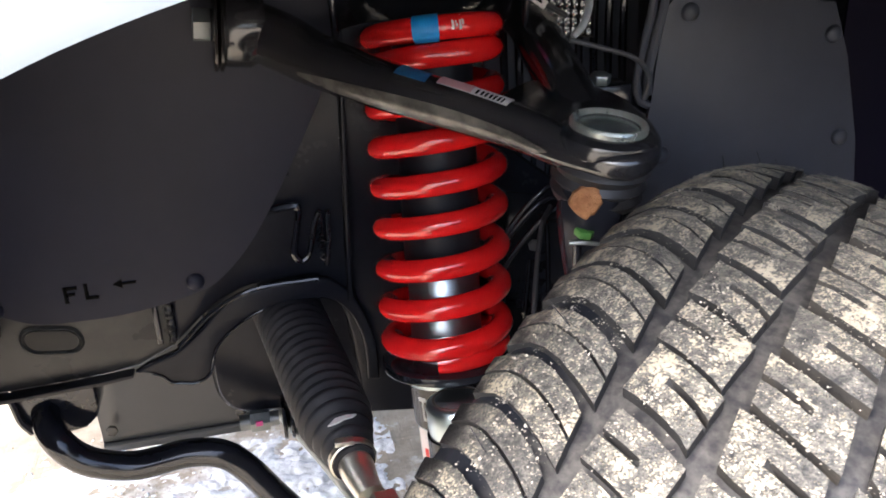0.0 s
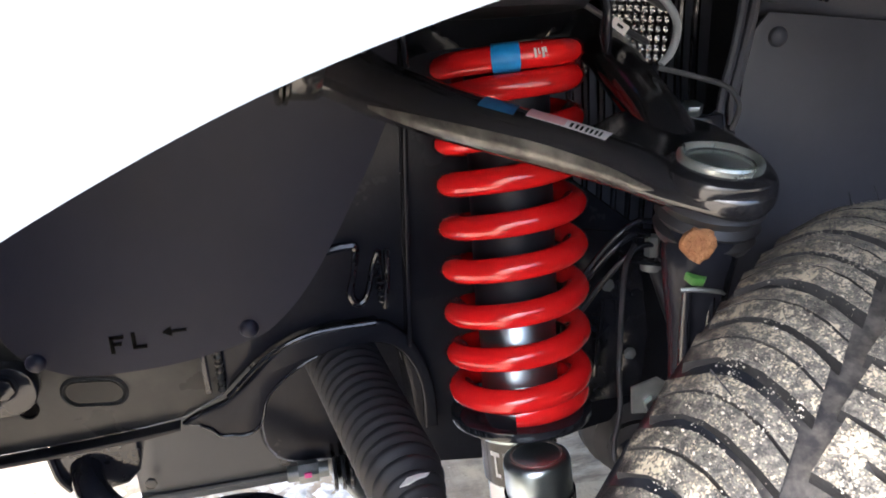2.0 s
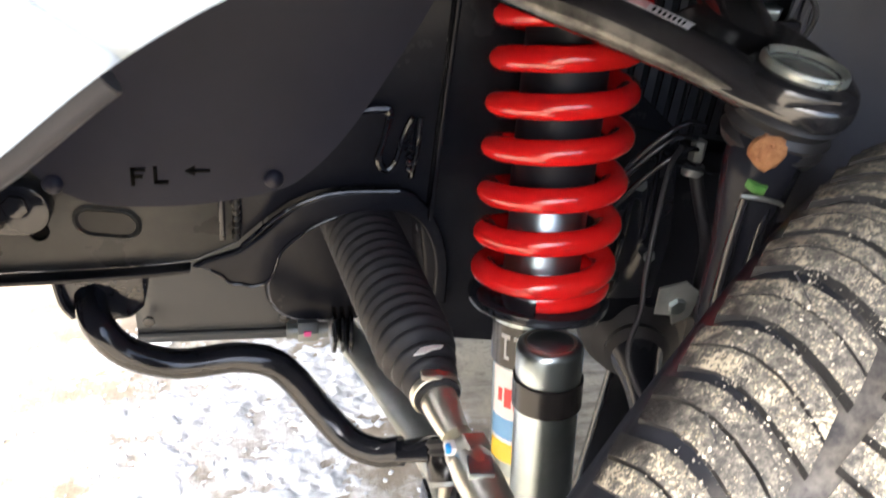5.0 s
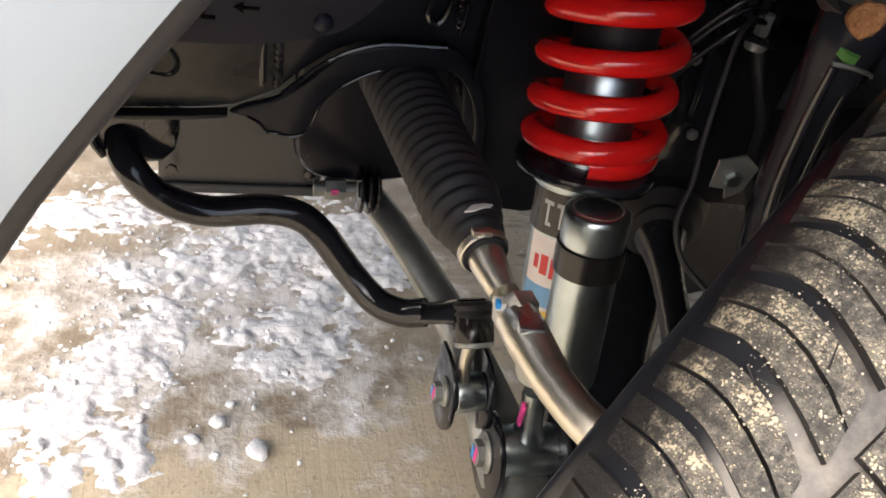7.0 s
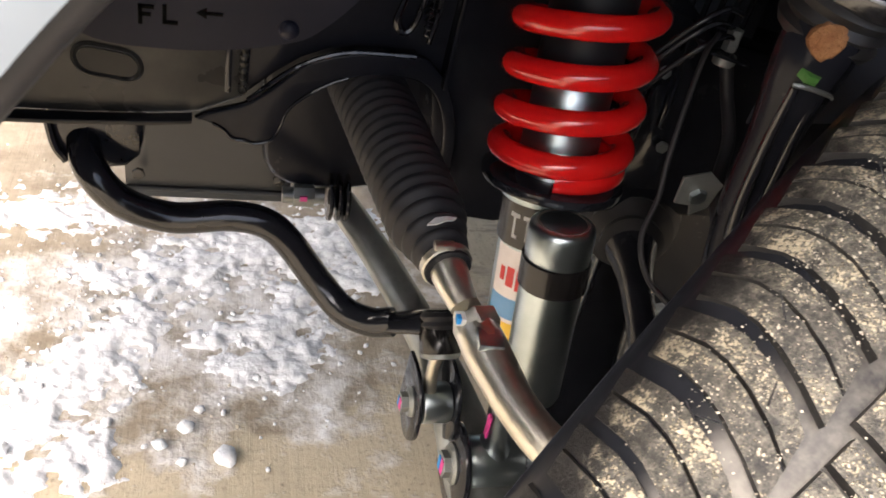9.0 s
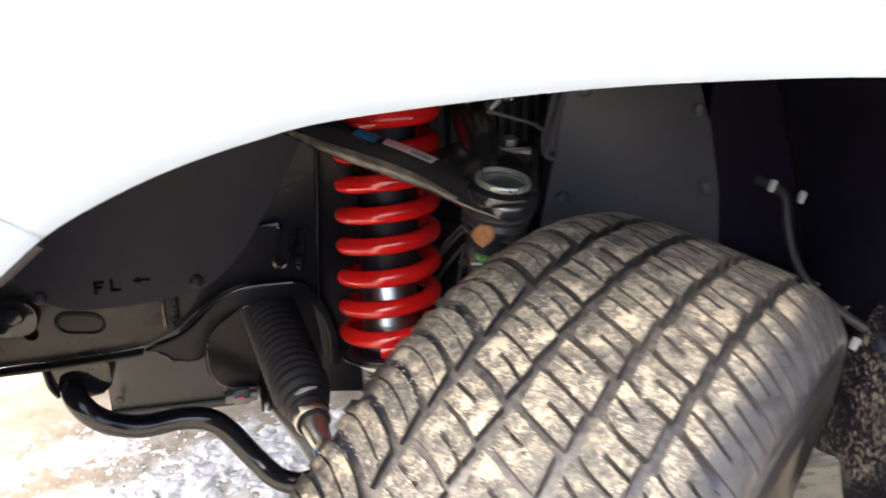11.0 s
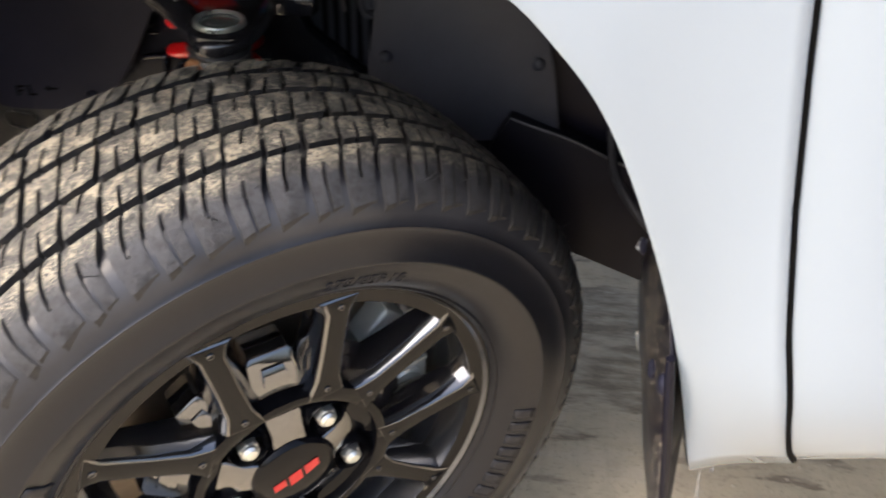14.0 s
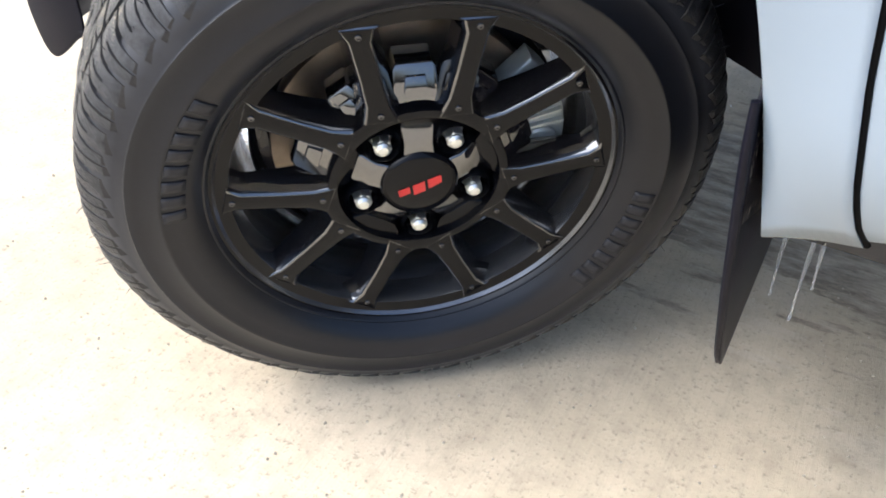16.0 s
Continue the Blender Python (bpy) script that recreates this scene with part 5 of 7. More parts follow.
part("cap_disc", bm, M_CAPDISC, cap_ring, "shiny grey-green steel disc", 30)
bm = bmesh.new()
lathe(bm, [(0.024, -0.034), (0.030, -0.030), (0.033, -0.024), (0.029, -0.020), (0.034, -0.015), (0.031, -0.010), (0.035, -0.004), (0.031, 0.002)], (-0.113, 0.213, 0.805), (0.1, -0.16, 1), 32)
part("joint_boot", bm, M_BOOT, uca, "grey-black ribbed rubber boot", 60)
bm = bmesh.new()
lathe(bm, [(0.020, -0.018), (0.030, -0.017), (0.033, -0.012), (0.033, 0.006), (0.028, 0.016), (0.020, 0.018)], (-0.345, 0.422, 0.881), (1, 0.05, -0.1), 32)
part("bush_eye", bm, M_FORGED, uca, "", 40)
for dx in (-0.032, -0.027):
    bm = bmesh.new()
    lathe(bm, [(0.012, 0), (0.036, 0.0008), (0.037, 0.003), (0.034, 0.0045), (0.012, 0.005)], (-0.337 + dx, 0.422, 0.8825), (1, 0.05, -0.1), 32)
    part("bush_washer", bm, M_ANODISED, uca, "dark steel bush washer")
bm = bmesh.new()
hexnut(bm, (-0.384, 0.420, 0.8855), (1, 0.05, -0.1), 0.014, 0.014)
part("pivot_nut", bm, M_CAST, uca)


def arm_patch(t0, t1, a0, a1, lift, pointed=False):
    """A patch on the upper side of the front arm between two stations."""
    rows = spline(ARM, 6)
    bm = bmesh.new()
    out = []
    n = len(rows) - 1
    for k in range(17):
        s = (t0 + (t1 - t0) * k / 16) * n
        i = min(int(s), n - 1)
        r = rows[i] * (1 - (s - i)) + rows[i + 1] * (s - i)
        d = V(rows[i + 1][:3] - rows[i][:3]).normalized()
        side = d.cross(V((0, 0, 1))).normalized()
        nor = side.cross(d)
        w = math.sin(math.pi * (0.02 + 0.96 * k / 16)) ** 0.7 if pointed else 1.0
        ends = ((a0 + a1) / 2 - (a1 - a0) / 2 * w, (a0 + a1) / 2 + (a1 - a0) / 2 * w)
        out.append([V(r[:3]) + (side * math.cos(radians(a)) + nor * math.sin(radians(a)) * 0.92) * (r[3] + lift) for a in np.linspace(*ends, 7)])
    return sheet(bm, out)


lab = part("paper_label", arm_patch(0.591, 0.724, 62, 100, 0.0006), M_LABEL, front_arm, "white and pink paper label with bar code")
part("print_field", arm_patch(0.591, 0.645, 64, 98, 0.0009), M_LABELPINK, lab)
for k in range(7):
    part("code_bar", arm_patch(0.653 + 0.009 * k, 0.6575 + 0.009 * k, 66, 84, 0.0009), M_INK, lab)
part("blue_mark", arm_patch(0.52, 0.575, 55, 95, 0.0005), M_BLUEFADE, front_arm, "faded blue paint mark")
# Sheen of the glossy arm, painted on as a pale tapering patch.
bm = arm_patch(0.34, 0.93, -46, 12, 0.0003, True)
part("rubbed_edge", bm, surface("pale_sheen_patch", (0.165, 0.158, 0.142), (0.030, 0.029, 0.028), (0.14, 0.30), 0.3, 38, 240, 0.12), front_arm, "pale tan streak painted as sheen on the arm's lower face")

# ---------------------------------------------------------------- steering knuckle
knuckle = thing("steering_knuckle", (-0.1, 0.16, 0.5), "black cast steering knuckle rising to the ball joint", "steering knuckle")
bm = bmesh.new()
tube(bm, [(-0.116, 0.212, 0.795, 0.020), (-0.122, 0.208, 0.775, 0.024), (-0.122, 0.210, 0.750, 0.022), (-0.118, 0.216, 0.70, 0.0165), (-0.112, 0.218, 0.64, 0.0175), (-0.102, 0.20, 0.56, 0.024), (-0.095, 0.165, 0.47, 0.036), (-0.09, 0.13, 0.40, 0.05), (-0.10, 0.13, 0.31, 0.04), (-0.13, 0.17, 0.23, 0.03)], 18, 6)
part("upright", bm, M_RECESS, knuckle, "", 60)
for dx in (-0.010, 0.007):
    bm = bmesh.new()
    tube(bm, [(-0.129 + dx, 0.191, 0.752, 0.003), (-0.124 + dx, 0.1985, 0.70, 0.004), (-0.118 + dx, 0.2000, 0.64, 0.005), (-0.108 + dx, 0.177, 0.56, 0.006)], 10)
    part("cast_rib", bm, M_BLACK, knuckle, "dusty cast rib")
bm = bmesh.new()
lathe(bm, [(0.0095, -0.006), (0.0112, 0.0), (0.0105, 0.003), (0.008, 0.0046), (0.001, 0.005)], (-0.1345, 0.1890, 0.783), (-0.35, -0.93, 0.08), 22)
for v in bm.verts:
    v.co += (v.co - V((-0.1345, 0.1890, 0.783))) * (0.16 * noise.noise(v.co * 130) + 0.14 * noise.noise(v.co * 330))
part("rust_dab", bm, M_RUST, knuckle, "flaking orange rust on the pinch boss")
bm = bmesh.new()
hexnut(bm, (-0.1345, 0.1905, 0.758), (0.1, -0.2, 1), 0.0072, 0.0055)
part("joint_nut", bm, M_GREEN, knuckle, "small nut with green paint")
bm = bmesh.new()
tube(bm, [(-0.148, 0.183, 0.757, 0.0014), (-0.138, 0.180, 0.757, 0.0016), (-0.124, 0.179, 0.754, 0.0014), (-0.119, 0.181, 0.751, 0.001)], 6)
part("split_pin", bm, M_CAST, knuckle)
bm = bmesh.new()
tube(bm, [(-0.10, 0.14, 0.42, 0.03), (-0.16, 0.13, 0.46, 0.024), (-0.215, 0.125, 0.49, 0.022)], 14)
part("steering_arm", bm, M_BLACK, knuckle)

# ---------------------------------------------------------------- tie rod
rod = thing("tie_rod", (-0.3, 0.3, 0.55), "tie rod with a black rubber bellows and yellowish plated end", "tie rod")
A, B = V((-0.334, 0.535, 0.568)), V((-0.3000, 0.290, 0.5445))
bm = bmesh.new()
prof = []
N = 19
L = (B - A).length
for k in range(N):
    f = k / (N - 1)
    r = 0.0370 - 0.0035 * f - 0.010 * max(0.0, f - 0.86) / 0.14
    h = L * f * 0.97
    prof += [(r - 0.0045, h), (r - 0.0015, h + 0.0028), (r, h + 0.0055), (r - 0.0012, h + 0.0085), (r - 0.0045, h + 0.0105)]
prof += [(0.022, L + 0.004), (0.0185, L + 0.008), (0.0185, L + 0.02)]
lathe(bm, prof, A, B - A, 36)
part("bellows", bm, M_RUBBER, rod, "ribbed black rubber bellows", 70)
D = (B - A).normalized()
bm = bmesh.new()
lathe(bm, [(0.0190, 0.0), (0.0205, 0.001), (0.0205, 0.007), (0.0190, 0.008)], B + D * 0.010, D, 28, False)
clampr = part("hose_clamp", bm, M_GOLD, rod, "plated spring clamp")
bm = bmesh.new()
block(bm, B + D * 0.014 + V((-0.006, -0.004, 0.021)), (0.016, 0.008, 0.005), None, 0.001)
part("clamp_ear", bm, M_GOLD, clampr)
bm = bmesh.new()
wm = [(-0.013, -0.003), (-0.006, 0.003), (0.004, 0.005), (0.013, 0.008), (0.009, 0.002), (0.002, -0.001), (-0.006, -0.005)]
prism(bm, wm, lambda u, v, d: B + V((u - 0.002, v + 0.004, math.sqrt(max(0.0, 0.0285 ** 2 - u * u)) - 0.0015 + d)), 0, 0.0012)
part("white_mark", bm, M_WHITEMARK, rod, "white paint smear on the bellows")
bm = bmesh.new()
tube(bm, [(*(B + D * 0.005), 0.0150), (-0.2955, 0.264, 0.5400, 0.0145), (-0.2930, 0.250, 0.5375, 0.0128), (-0.2895, 0.238, 0.5340, 0.0112)], 20, 4)
part("inner_rod", bm, M_GOLD, rod, "yellowish plated rod", 50)
bm = bmesh.new()
for k in range(8):
    lathe(bm, [(0.0098, 0), (0.0112, 0.0007), (0.0098, 0.0014)], V((-0.2895, 0.240, 0.5345)).lerp(V((-0.2855, 0.224, 0.5305)), k / 8), (0.24, -0.94, -0.22), 18)
part("thread", bm, M_GOLD, rod)
bm = bmesh.new()
hexnut(bm, (-0.2850, 0.228, 0.5310), (0.24, -0.94, -0.22), 0.0185, 0.014)
nut = part("lock_nut", bm, M_GOLD, rod, "lock nut with red-brown, white and blue paint")
bm = bmesh.new()
block(bm, (-0.2985, 0.219, 0.5390), (0.008, 0.010, 0.007), None, 0.001)
part("white_mark", bm, M_WHITEMARK, nut)
bm = bmesh.new()
block(bm, (-0.3005, 0.216, 0.5410), (0.004, 0.006, 0.006), None, 0.001)
part("blue_mark", bm, M_BLUE, nut)
bm = bmesh.new()
tube(bm, [(-0.2835, 0.216, 0.5285, 0.0165), (-0.2805, 0.200, 0.5260, 0.0172), (-0.2760, 0.178, 0.5235, 0.0162), (-0.2700, 0.150, 0.5220, 0.0148), (-0.2580, 0.118, 0.5210, 0.0150), (-0.2350, 0.090, 0.5180, 0.0175)], 22, 5)
end = part("rod_end", bm, M_GOLD, rod, "forged plated rod end with flats", 50)
bm = bmesh.new()
block(bm, (-0.2815, 0.196, 0.5400), (0.019, 0.020, 0.006), Matrix.Rotation(radians(-8), 3, "Z"), 0.0015)
part("spanner_flat", bm, M_CHROME, end)
bm = bmesh.new()
tube(bm, [(-0.2742, 0.2100, 0.5358, 0.0018), (-0.2712, 0.1912, 0.5333, 0.0020), (-0.2667, 0.1692, 0.5308, 0.0018), (-0.2610, 0.1412, 0.5288, 0.0012)], 6, 4, True)
part("blue_stripe", bm, M_BLUE, end)
bm = bmesh.new()
tube(bm, [(-0.2785, 0.2175, 0.5400, 0.0022), (-0.2755, 0.2000, 0.5365, 0.0022), (-0.2705, 0.1700, 0.5330, 0.0014)], 6, 4, True)
part("brown_mark", bm, surface("brown_paint_mark", (0.12, 0.03, 0.03), (0.15, 0.04, 0.035), (0.4, 0.6)), end)

# ---------------------------------------------------------------- drive axle
axle = thing("drive_axle", (-0.05, 0.4, 0.42), "black drive axle with a ribbed rubber boot", "drive axle")
bm = bmesh.new()
tube(bm, [(-0.120, 0.15, 0.415, 0.050), (-0.108, 0.18, 0.415, 0.050), (-0.085, 0.25, 0.415, 0.021), (-0.035, 0.42, 0.420, 0.019), (-0.005, 0.53, 0.425, 0.052), (0.010, 0.62, 0.43, 0.060)], 20, 5)
part("shaft", bm, M_RECESS, axle)
bm = bmesh.new()
lathe(bm, [(0.054, 0), (0.058, 0.010), (0.050, 0.018), (0.054, 0.028), (0.044, 0.037), (0.048, 0.047), (0.036, 0.056), (0.039, 0.064), (0.024, 0.076)], (-0.112, 0.175, 0.415), (0.28, 0.95, 0.01), 30)
part("boot", bm, M_RUBBER, axle, "ribbed black boot", 60)
bm = bmesh.new()
lathe(bm, [(0.062, 0), (0.064, -0.012), (0.055, -0.020), (0.059, -0.030), (0.046, -0.042), (0.049, -0.052), (0.034, -0.064), (0.036, -0.074), (0.022, -0.086)], (0.0, 0.54, 0.425), (0.28, 0.95, 0.01), 30)
part("boot", bm, M_RUBBER, axle, "ribbed black inner boot", 60)
# Added plate that darkens the background; ragged edge fitted to the camera's view.
gear = thing("gearbox_crossmember", (0.15, 0.70, 0.30), "dark filler plate added under the truck, shaped to fit the camera's view", "crossmember")
bm = bmesh.new()
prism(bm, [tuple(p) for p in spline([(0.075, 0.47), (0.085, 0.40), (0.070, 0.36), (0.098, 0.33), (0.088, 0.295), (0.055, 0.262), (0.09, 0.215), (0.15, 0.20), (0.20, 0.215), (0.225, 0.26), (0.23, 0.34), (0.22, 0.42), (0.20, 0.47)], 3)], side_plane(0.62), 0, 0.10, 0.012, 3)
part("beam", bm, M_RECESS, gear, "", 40)

# ---------------------------------------------------------------- hoses, wires and small brackets
def cable(name, rows, mat, label, category, thing_group=""):
    t = thing(name, rows[0][:3], label, category, thing_group)
    bm = bmesh.new()
    tube(bm, rows, 10, 7)
    part("strand", bm, mat, t)
    return t


wire = cable("sensor_wire", [(-0.100, 0.345, 0.722, 0.0022), (-0.115, 0.330, 0.704, 0.0022), (-0.131, 0.300, 0.640, 0.0022), (-0.136, 0.285, 0.608, 0.0022), (-0.148, 0.268, 0.580, 0.0024), (-0.142, 0.248, 0.556, 0.0024), (-0.128, 0.215, 0.545, 0.0024), (-0.11, 0.17, 0.50, 0.0024)], M_RUBBER, "thin black wheel-speed sensor wire", "sensor wire")
hose = cable("brake_hose", [(-0.077, 0.358, 0.700, 0.0055), (-0.070, 0.348, 0.672, 0.0055), (-0.071, 0.320, 0.645, 0.0055), (-0.087, 0.288, 0.620, 0.0055), (-0.094, 0.250, 0.594, 0.0055), (-0.106, 0.205, 0.575, 0.0055), (-0.10, 0.18, 0.52, 0.0055)], M_RUBBER, "black rubber brake hose", "brake hose")
bm = bmesh.new()
hexnut(bm, (-0.077, 0.359, 0.704), (0, 0, 1), 0.0065, 0.018)
lathe(bm, [(0.009, 0), (0.0095, 0.004), (0.009, 0.008)], (-0.077, 0.359, 0.692), (0, 0, 1), 18)
part("fitting", bm, M_CAST, hose, "bright hose fitting")
bm = bmesh.new()
block(bm, (-0.079, 0.362, 0.700), (0.045, 0.026, 0.003), Matrix.Rotation(radians(12), 3, "Y"), 0.0008)
part("hose_bracket", bm, M_BLACK, hose)
clip = thing("line_bracket", (-0.124, 0.265, 0.63), "small grey bracket with a bolt beside the hose", "bracket")
bm = bmesh.new()
prism(bm, [(-0.018, 0.016), (0.002, 0.022), (0.018, 0.010), (0.016, -0.014), (0.004, -0.022), (0.000, -0.012), (-0.014, -0.010)], lambda u, v, d: V((-0.124 + u, 0.258 + d - 0.2 * v, 0.630 + v)), 0, 0.0025, 0.0006)
part("plate", bm, M_CAST, clip)
bm = bmesh.new()
hexnut(bm, (-0.124, 0.258, 0.630), (0, -1, -0.2), 0.007, 0.005)
part("bolt", bm, M_CHROME, clip)
for k, (dx, dz) in enumerate(((0.0, 0.0), (0.004, 0.012), (0.010, -0.010))):
    cable("brake_line", [(-0.150 + dx, 0.37, 0.66 + dz, 0.0026), (-0.135 + dx, 0.36, 0.69 + dz, 0.0026), (-0.118 + dx, 0.352, 0.715 + dz, 0.0026), (-0.100 + dx, 0.352, 0.727 + dz, 0.0026), (-0.080 + dx, 0.360, 0.722 + dz, 0.0026)], M_BLACK, "thin glossy brake line bent behind the spring", "brake line", "brake lines")
# Stand-in for unresolved dark clutter; its glossy edges are added for thin highlights.
stay = thing("line_stay", (-0.13, 0.40, 0.6), "glossy black plate added behind the spring, upright edges for thin highlights", "stay")
bm = bmesh.new()
prism(bm, [(-0.150, 0.53), (-0.148, 0.70), (-0.130, 0.715), (-0.060, 0.70), (-0.045, 0.60), (-0.05, 0.53)], side_plane(0.420), 0, 0.004, 0.001)
part("stay_plate", bm, M_BLACK, stay, "", 30)
for x, z0, z1, lean in ((-0.136, 0.555, 0.665, 0.004), (-0.119, 0.575, 0.680, -0.003), (-0.100, 0.560, 0.640, 0.006), (-0.074, 0.600, 0.690, -0.004)):
    bm = bmesh.new()
    tube(bm, [(x, 0.417, z0, 0.0022), (x + lean * 0.4, 0.4155, (z0 + z1) / 2, 0.0026), (x + lean, 0.417, z1, 0.0018)], 8, 5)
    part("pressed_edge", bm, M_BLACK, stay)
for x, z in ((-0.090, 0.655), (-0.125, 0.610), (-0.065, 0.580)):
    bm = bmesh.new()
    hexnut(bm, (x, 0.418, z), (0, -1, 0), 0.006, 0.005)
    part("bolt", bm, M_CAST, stay, "small grey bolt")
cable("grey_vent_hose", [(-0.118, 0.375, 0.940, 0.0032), (-0.092, 0.375, 0.930, 0.0032), (-0.072, 0.37, 0.912, 0.0032), (-0.064, 0.362, 0.894, 0.0032), (-0.072, 0.352, 0.876, 0.0032), (-0.083, 0.348, 0.866, 0.0028)], M_HOSE, "pale grey vent hose curving above the arm", "vent hose")
cable("bent_wire", [(-0.086, 0.347, 0.864, 0.0022), (-0.058, 0.344, 0.856, 0.0022), (-0.028, 0.344, 0.845, 0.0022), (-0.012, 0.350, 0.828, 0.0022), (-0.010, 0.360, 0.806, 0.0022)], M_HOSEDARK, "grey-black bent wire behind the arm", "wire")
ub = thing("arm_bolt", (-0.065, 0.331, 0.835), "bright bolt head on a black bracket behind the arm", "bolt")
bm = bmesh.new()
hexnut(bm, (-0.065, 0.331, 0.830), (0, -0.2, 1), 0.0085, 0.008)
part("head", bm, M_CHROME, ub)
bm = bmesh.new()
block(bm, (-0.062, 0.338, 0.818), (0.045, 0.03, 0.022), None, 0.003)
part("mount", bm, M_BLACK, ub)
foil = thing("heat_shield", (-0.05, 0.47, 0.88), "dimpled silver heat shield behind the spring tower", "heat shield")
bm = bmesh.new()
rows = []
for i in range(45):
    z = 0.850 + 0.060 * i / 44
    rows.append([V((x, 0.470 - 0.0022 * abs(math.sin((x + 0.08) * math.pi / 0.0075) * math.sin((z - 0.85) * math.pi / 0.0085)) - 0.12 * max(0.0, z - 0.87), z - 0.10 * (x + 0.08))) for x in np.linspace(-0.088, -0.012, 61)])
sheet(bm, rows)
thicken(part("sheet", bm, M_TAPE, foil, "", 60), 0.0015)
firewall = thing("ribbed_inner_panel", (-0.01, 0.52, 0.80), "glossy black ribbed panel deep behind the arm", "inner panel")
bm = bmesh.new()
block(bm, (-0.02, 0.535, 0.80), (0.17, 0.006, 0.32), None, 0.001)
# Charcoal plate, lightened for the haze in front of the dark background.
part("plate", bm, M_APRON, firewall)
for k in range(9):
    bm = bmesh.new()
    x = -0.085 + 0.0165 * k
    tube(bm, [(x, 0.531, 0.66, 0.003), (x + 0.002, 0.530, 0.76, 0.004), (x - 0.001, 0.529, 0.85, 0.0045), (x + 0.001, 0.530, 0.94, 0.003)], 8, 4)
    part("upright_rib", bm, M_BLACK, firewall)
for x, y, z, turn in ((-0.080, 0.395, 0.916, 30), (-0.066, 0.402, 0.936, 34), (-0.094, 0.400, 0.890, 36)):
    slip = thing("paper_tag", (x, y, z), "small white paper tag round a wire, print unreadable", "paper tag", "paper tags")
    bm = bmesh.new()
    block(bm, (x, y, z), (0.016, 0.0012, 0.008), Matrix.Rotation(radians(turn), 3, "Y"), 0.0005)
    part("paper", bm, M_LABEL, slip)
    bm = bmesh.new()
    block(bm, (x, y - 0.0009, z), (0.006, 0.0006, 0.0022), Matrix.Rotation(radians(turn), 3, "Y"), 0)
    part("print_bar", bm, M_INK, slip)
    bm = bmesh.new()
    tube(bm, [(x - 0.03, y + 0.01, z + 0.02, 0.0026), (x, y + 0.003, z, 0.0026), (x + 0.03, y + 0.012, z - 0.016, 0.0026)], 8)
    part("wire", bm, M_HOSEDARK, slip, "black wire")
tag = thing("paint_tag_stud", (-0.155, 0.44, 0.945), "stud with blue and pink paint on the tower", "stud")
bm = bmesh.new()
hexnut(bm, (-0.118, 0.405, 0.912), (0, 0, 1), 0.008, 0.012)
part("pink_base", bm, M_PINK, tag)
bm = bmesh.new()
lathe(bm, [(0.006, 0), (0.006, 0.018), (0.001, 0.019)], (-0.118, 0.405, 0.923), (0, 0, 1), 14)
part("blue_top", bm, M_BLUE, tag)
harness = cable("wiring_harness", [(0.300, 0.40, 0.745, 0.006), (0.318, 0.365, 0.735, 0.006), (0.320, 0.350, 0.700, 0.006), (0.322, 0.330, 0.665, 0.006), (0.328, 0.300, 0.638, 0.006), (0.350, 0.262, 0.615, 0.006), (0.372, 0.235, 0.600, 0.006)], M_RUBBER, "black wiring harness clipped along the rear liner", "wiring harness")
for x, y, z in ((0.305, 0.372, 0.745), (0.334, 0.350, 0.735), (0.362, 0.240, 0.580)):
    bm = bmesh.new()
    block(bm, (x, y, z), (0.008, 0.008, 0.016), Matrix.Rotation(radians(20), 3, "Y"), 0.002)
    part("clip", bm, M_HOSE, harness, "pale plastic clip")
seam = thing("sill_edge", (0.27, 0.37, 0.65), "glossy black body seam edge behind the wheel", "body seam")
bm = bmesh.new()
tube(bm, [(0.195, 0.3700, 0.677, 0.0014), (0.215, 0.3695, 0.670, 0.0018), (0.269, 0.368, 0.654, 0.0024), (0.324, 0.366, 0.631, 0.0022), (0.40, 0.364, 0.600, 0.002)], 8)
part("edge", bm, M_HOSEDARK, seam, "grey seam edge")
bm = bmesh.new()
prism(bm, [(0.195, 0.677), (0.40, 0.60), (0.415, 0.435), (0.30, 0.480), (0.155, 0.530), (0.160, 0.580), (0.172, 0.640)], side_plane(0.374), 0, 0.05, 0.002)
part("sill_plate", bm, M_LINERBACK, seam)

# ---------------------------------------------------------------- wheel, steered outwards
WN = V((0.6340, -0.7567, -0.1593)).normalized()
WY = (V((0, 0, 1)) - WN * WN.z).normalized()
WX = WY.cross(WN)
WHEEL = Matrix(((WX.x, WY.x, WN.x, -0.0033), (WX.y, WY.y, WN.y, 0.0086), (WX.z, WY.z, WN.z, 0.3911), (0, 0, 0, 1)))
wheel = new("front_wheel")
wheel.matrix_world = WHEEL
tagged(wheel, "front wheel with gloss black alloy rim and muddy tyre, steered outwards", "wheel")
PAIR0, LUG0 = 93.6, 57.6


def ring_profile(bm, profile, n=96):
    return lathe(bm, profile, (0, 0, 0), (0, 0, 1), n, False)


def polar(r, deg):
    return (r * math.cos(radians(deg)), r * math.sin(radians(deg)))


def wheel_place(u, v, d):
    return V((u, v, d))


# rim barrel and lip
bm = bmesh.new()
ring_profile(bm, [(0.221, -0.045), (0.2225, -0.010), (0.224, -0.0045), (0.232, -0.003), (0.2390, -0.0015), (0.2425, 0.0035), (0.2465, 0.0035), (0.2475, -0.004), (0.238, -0.012), (0.232, -0.02), (0.226, -0.05), (0.214, -0.09), (0.214, -0.16), (0.232, -0.195), (0.243, -0.2), (0.243, -0.206), (0.230, -0.205), (0.209, -0.16), (0.209, -0.09), (0.219, -0.05), (0.221, -0.045)])
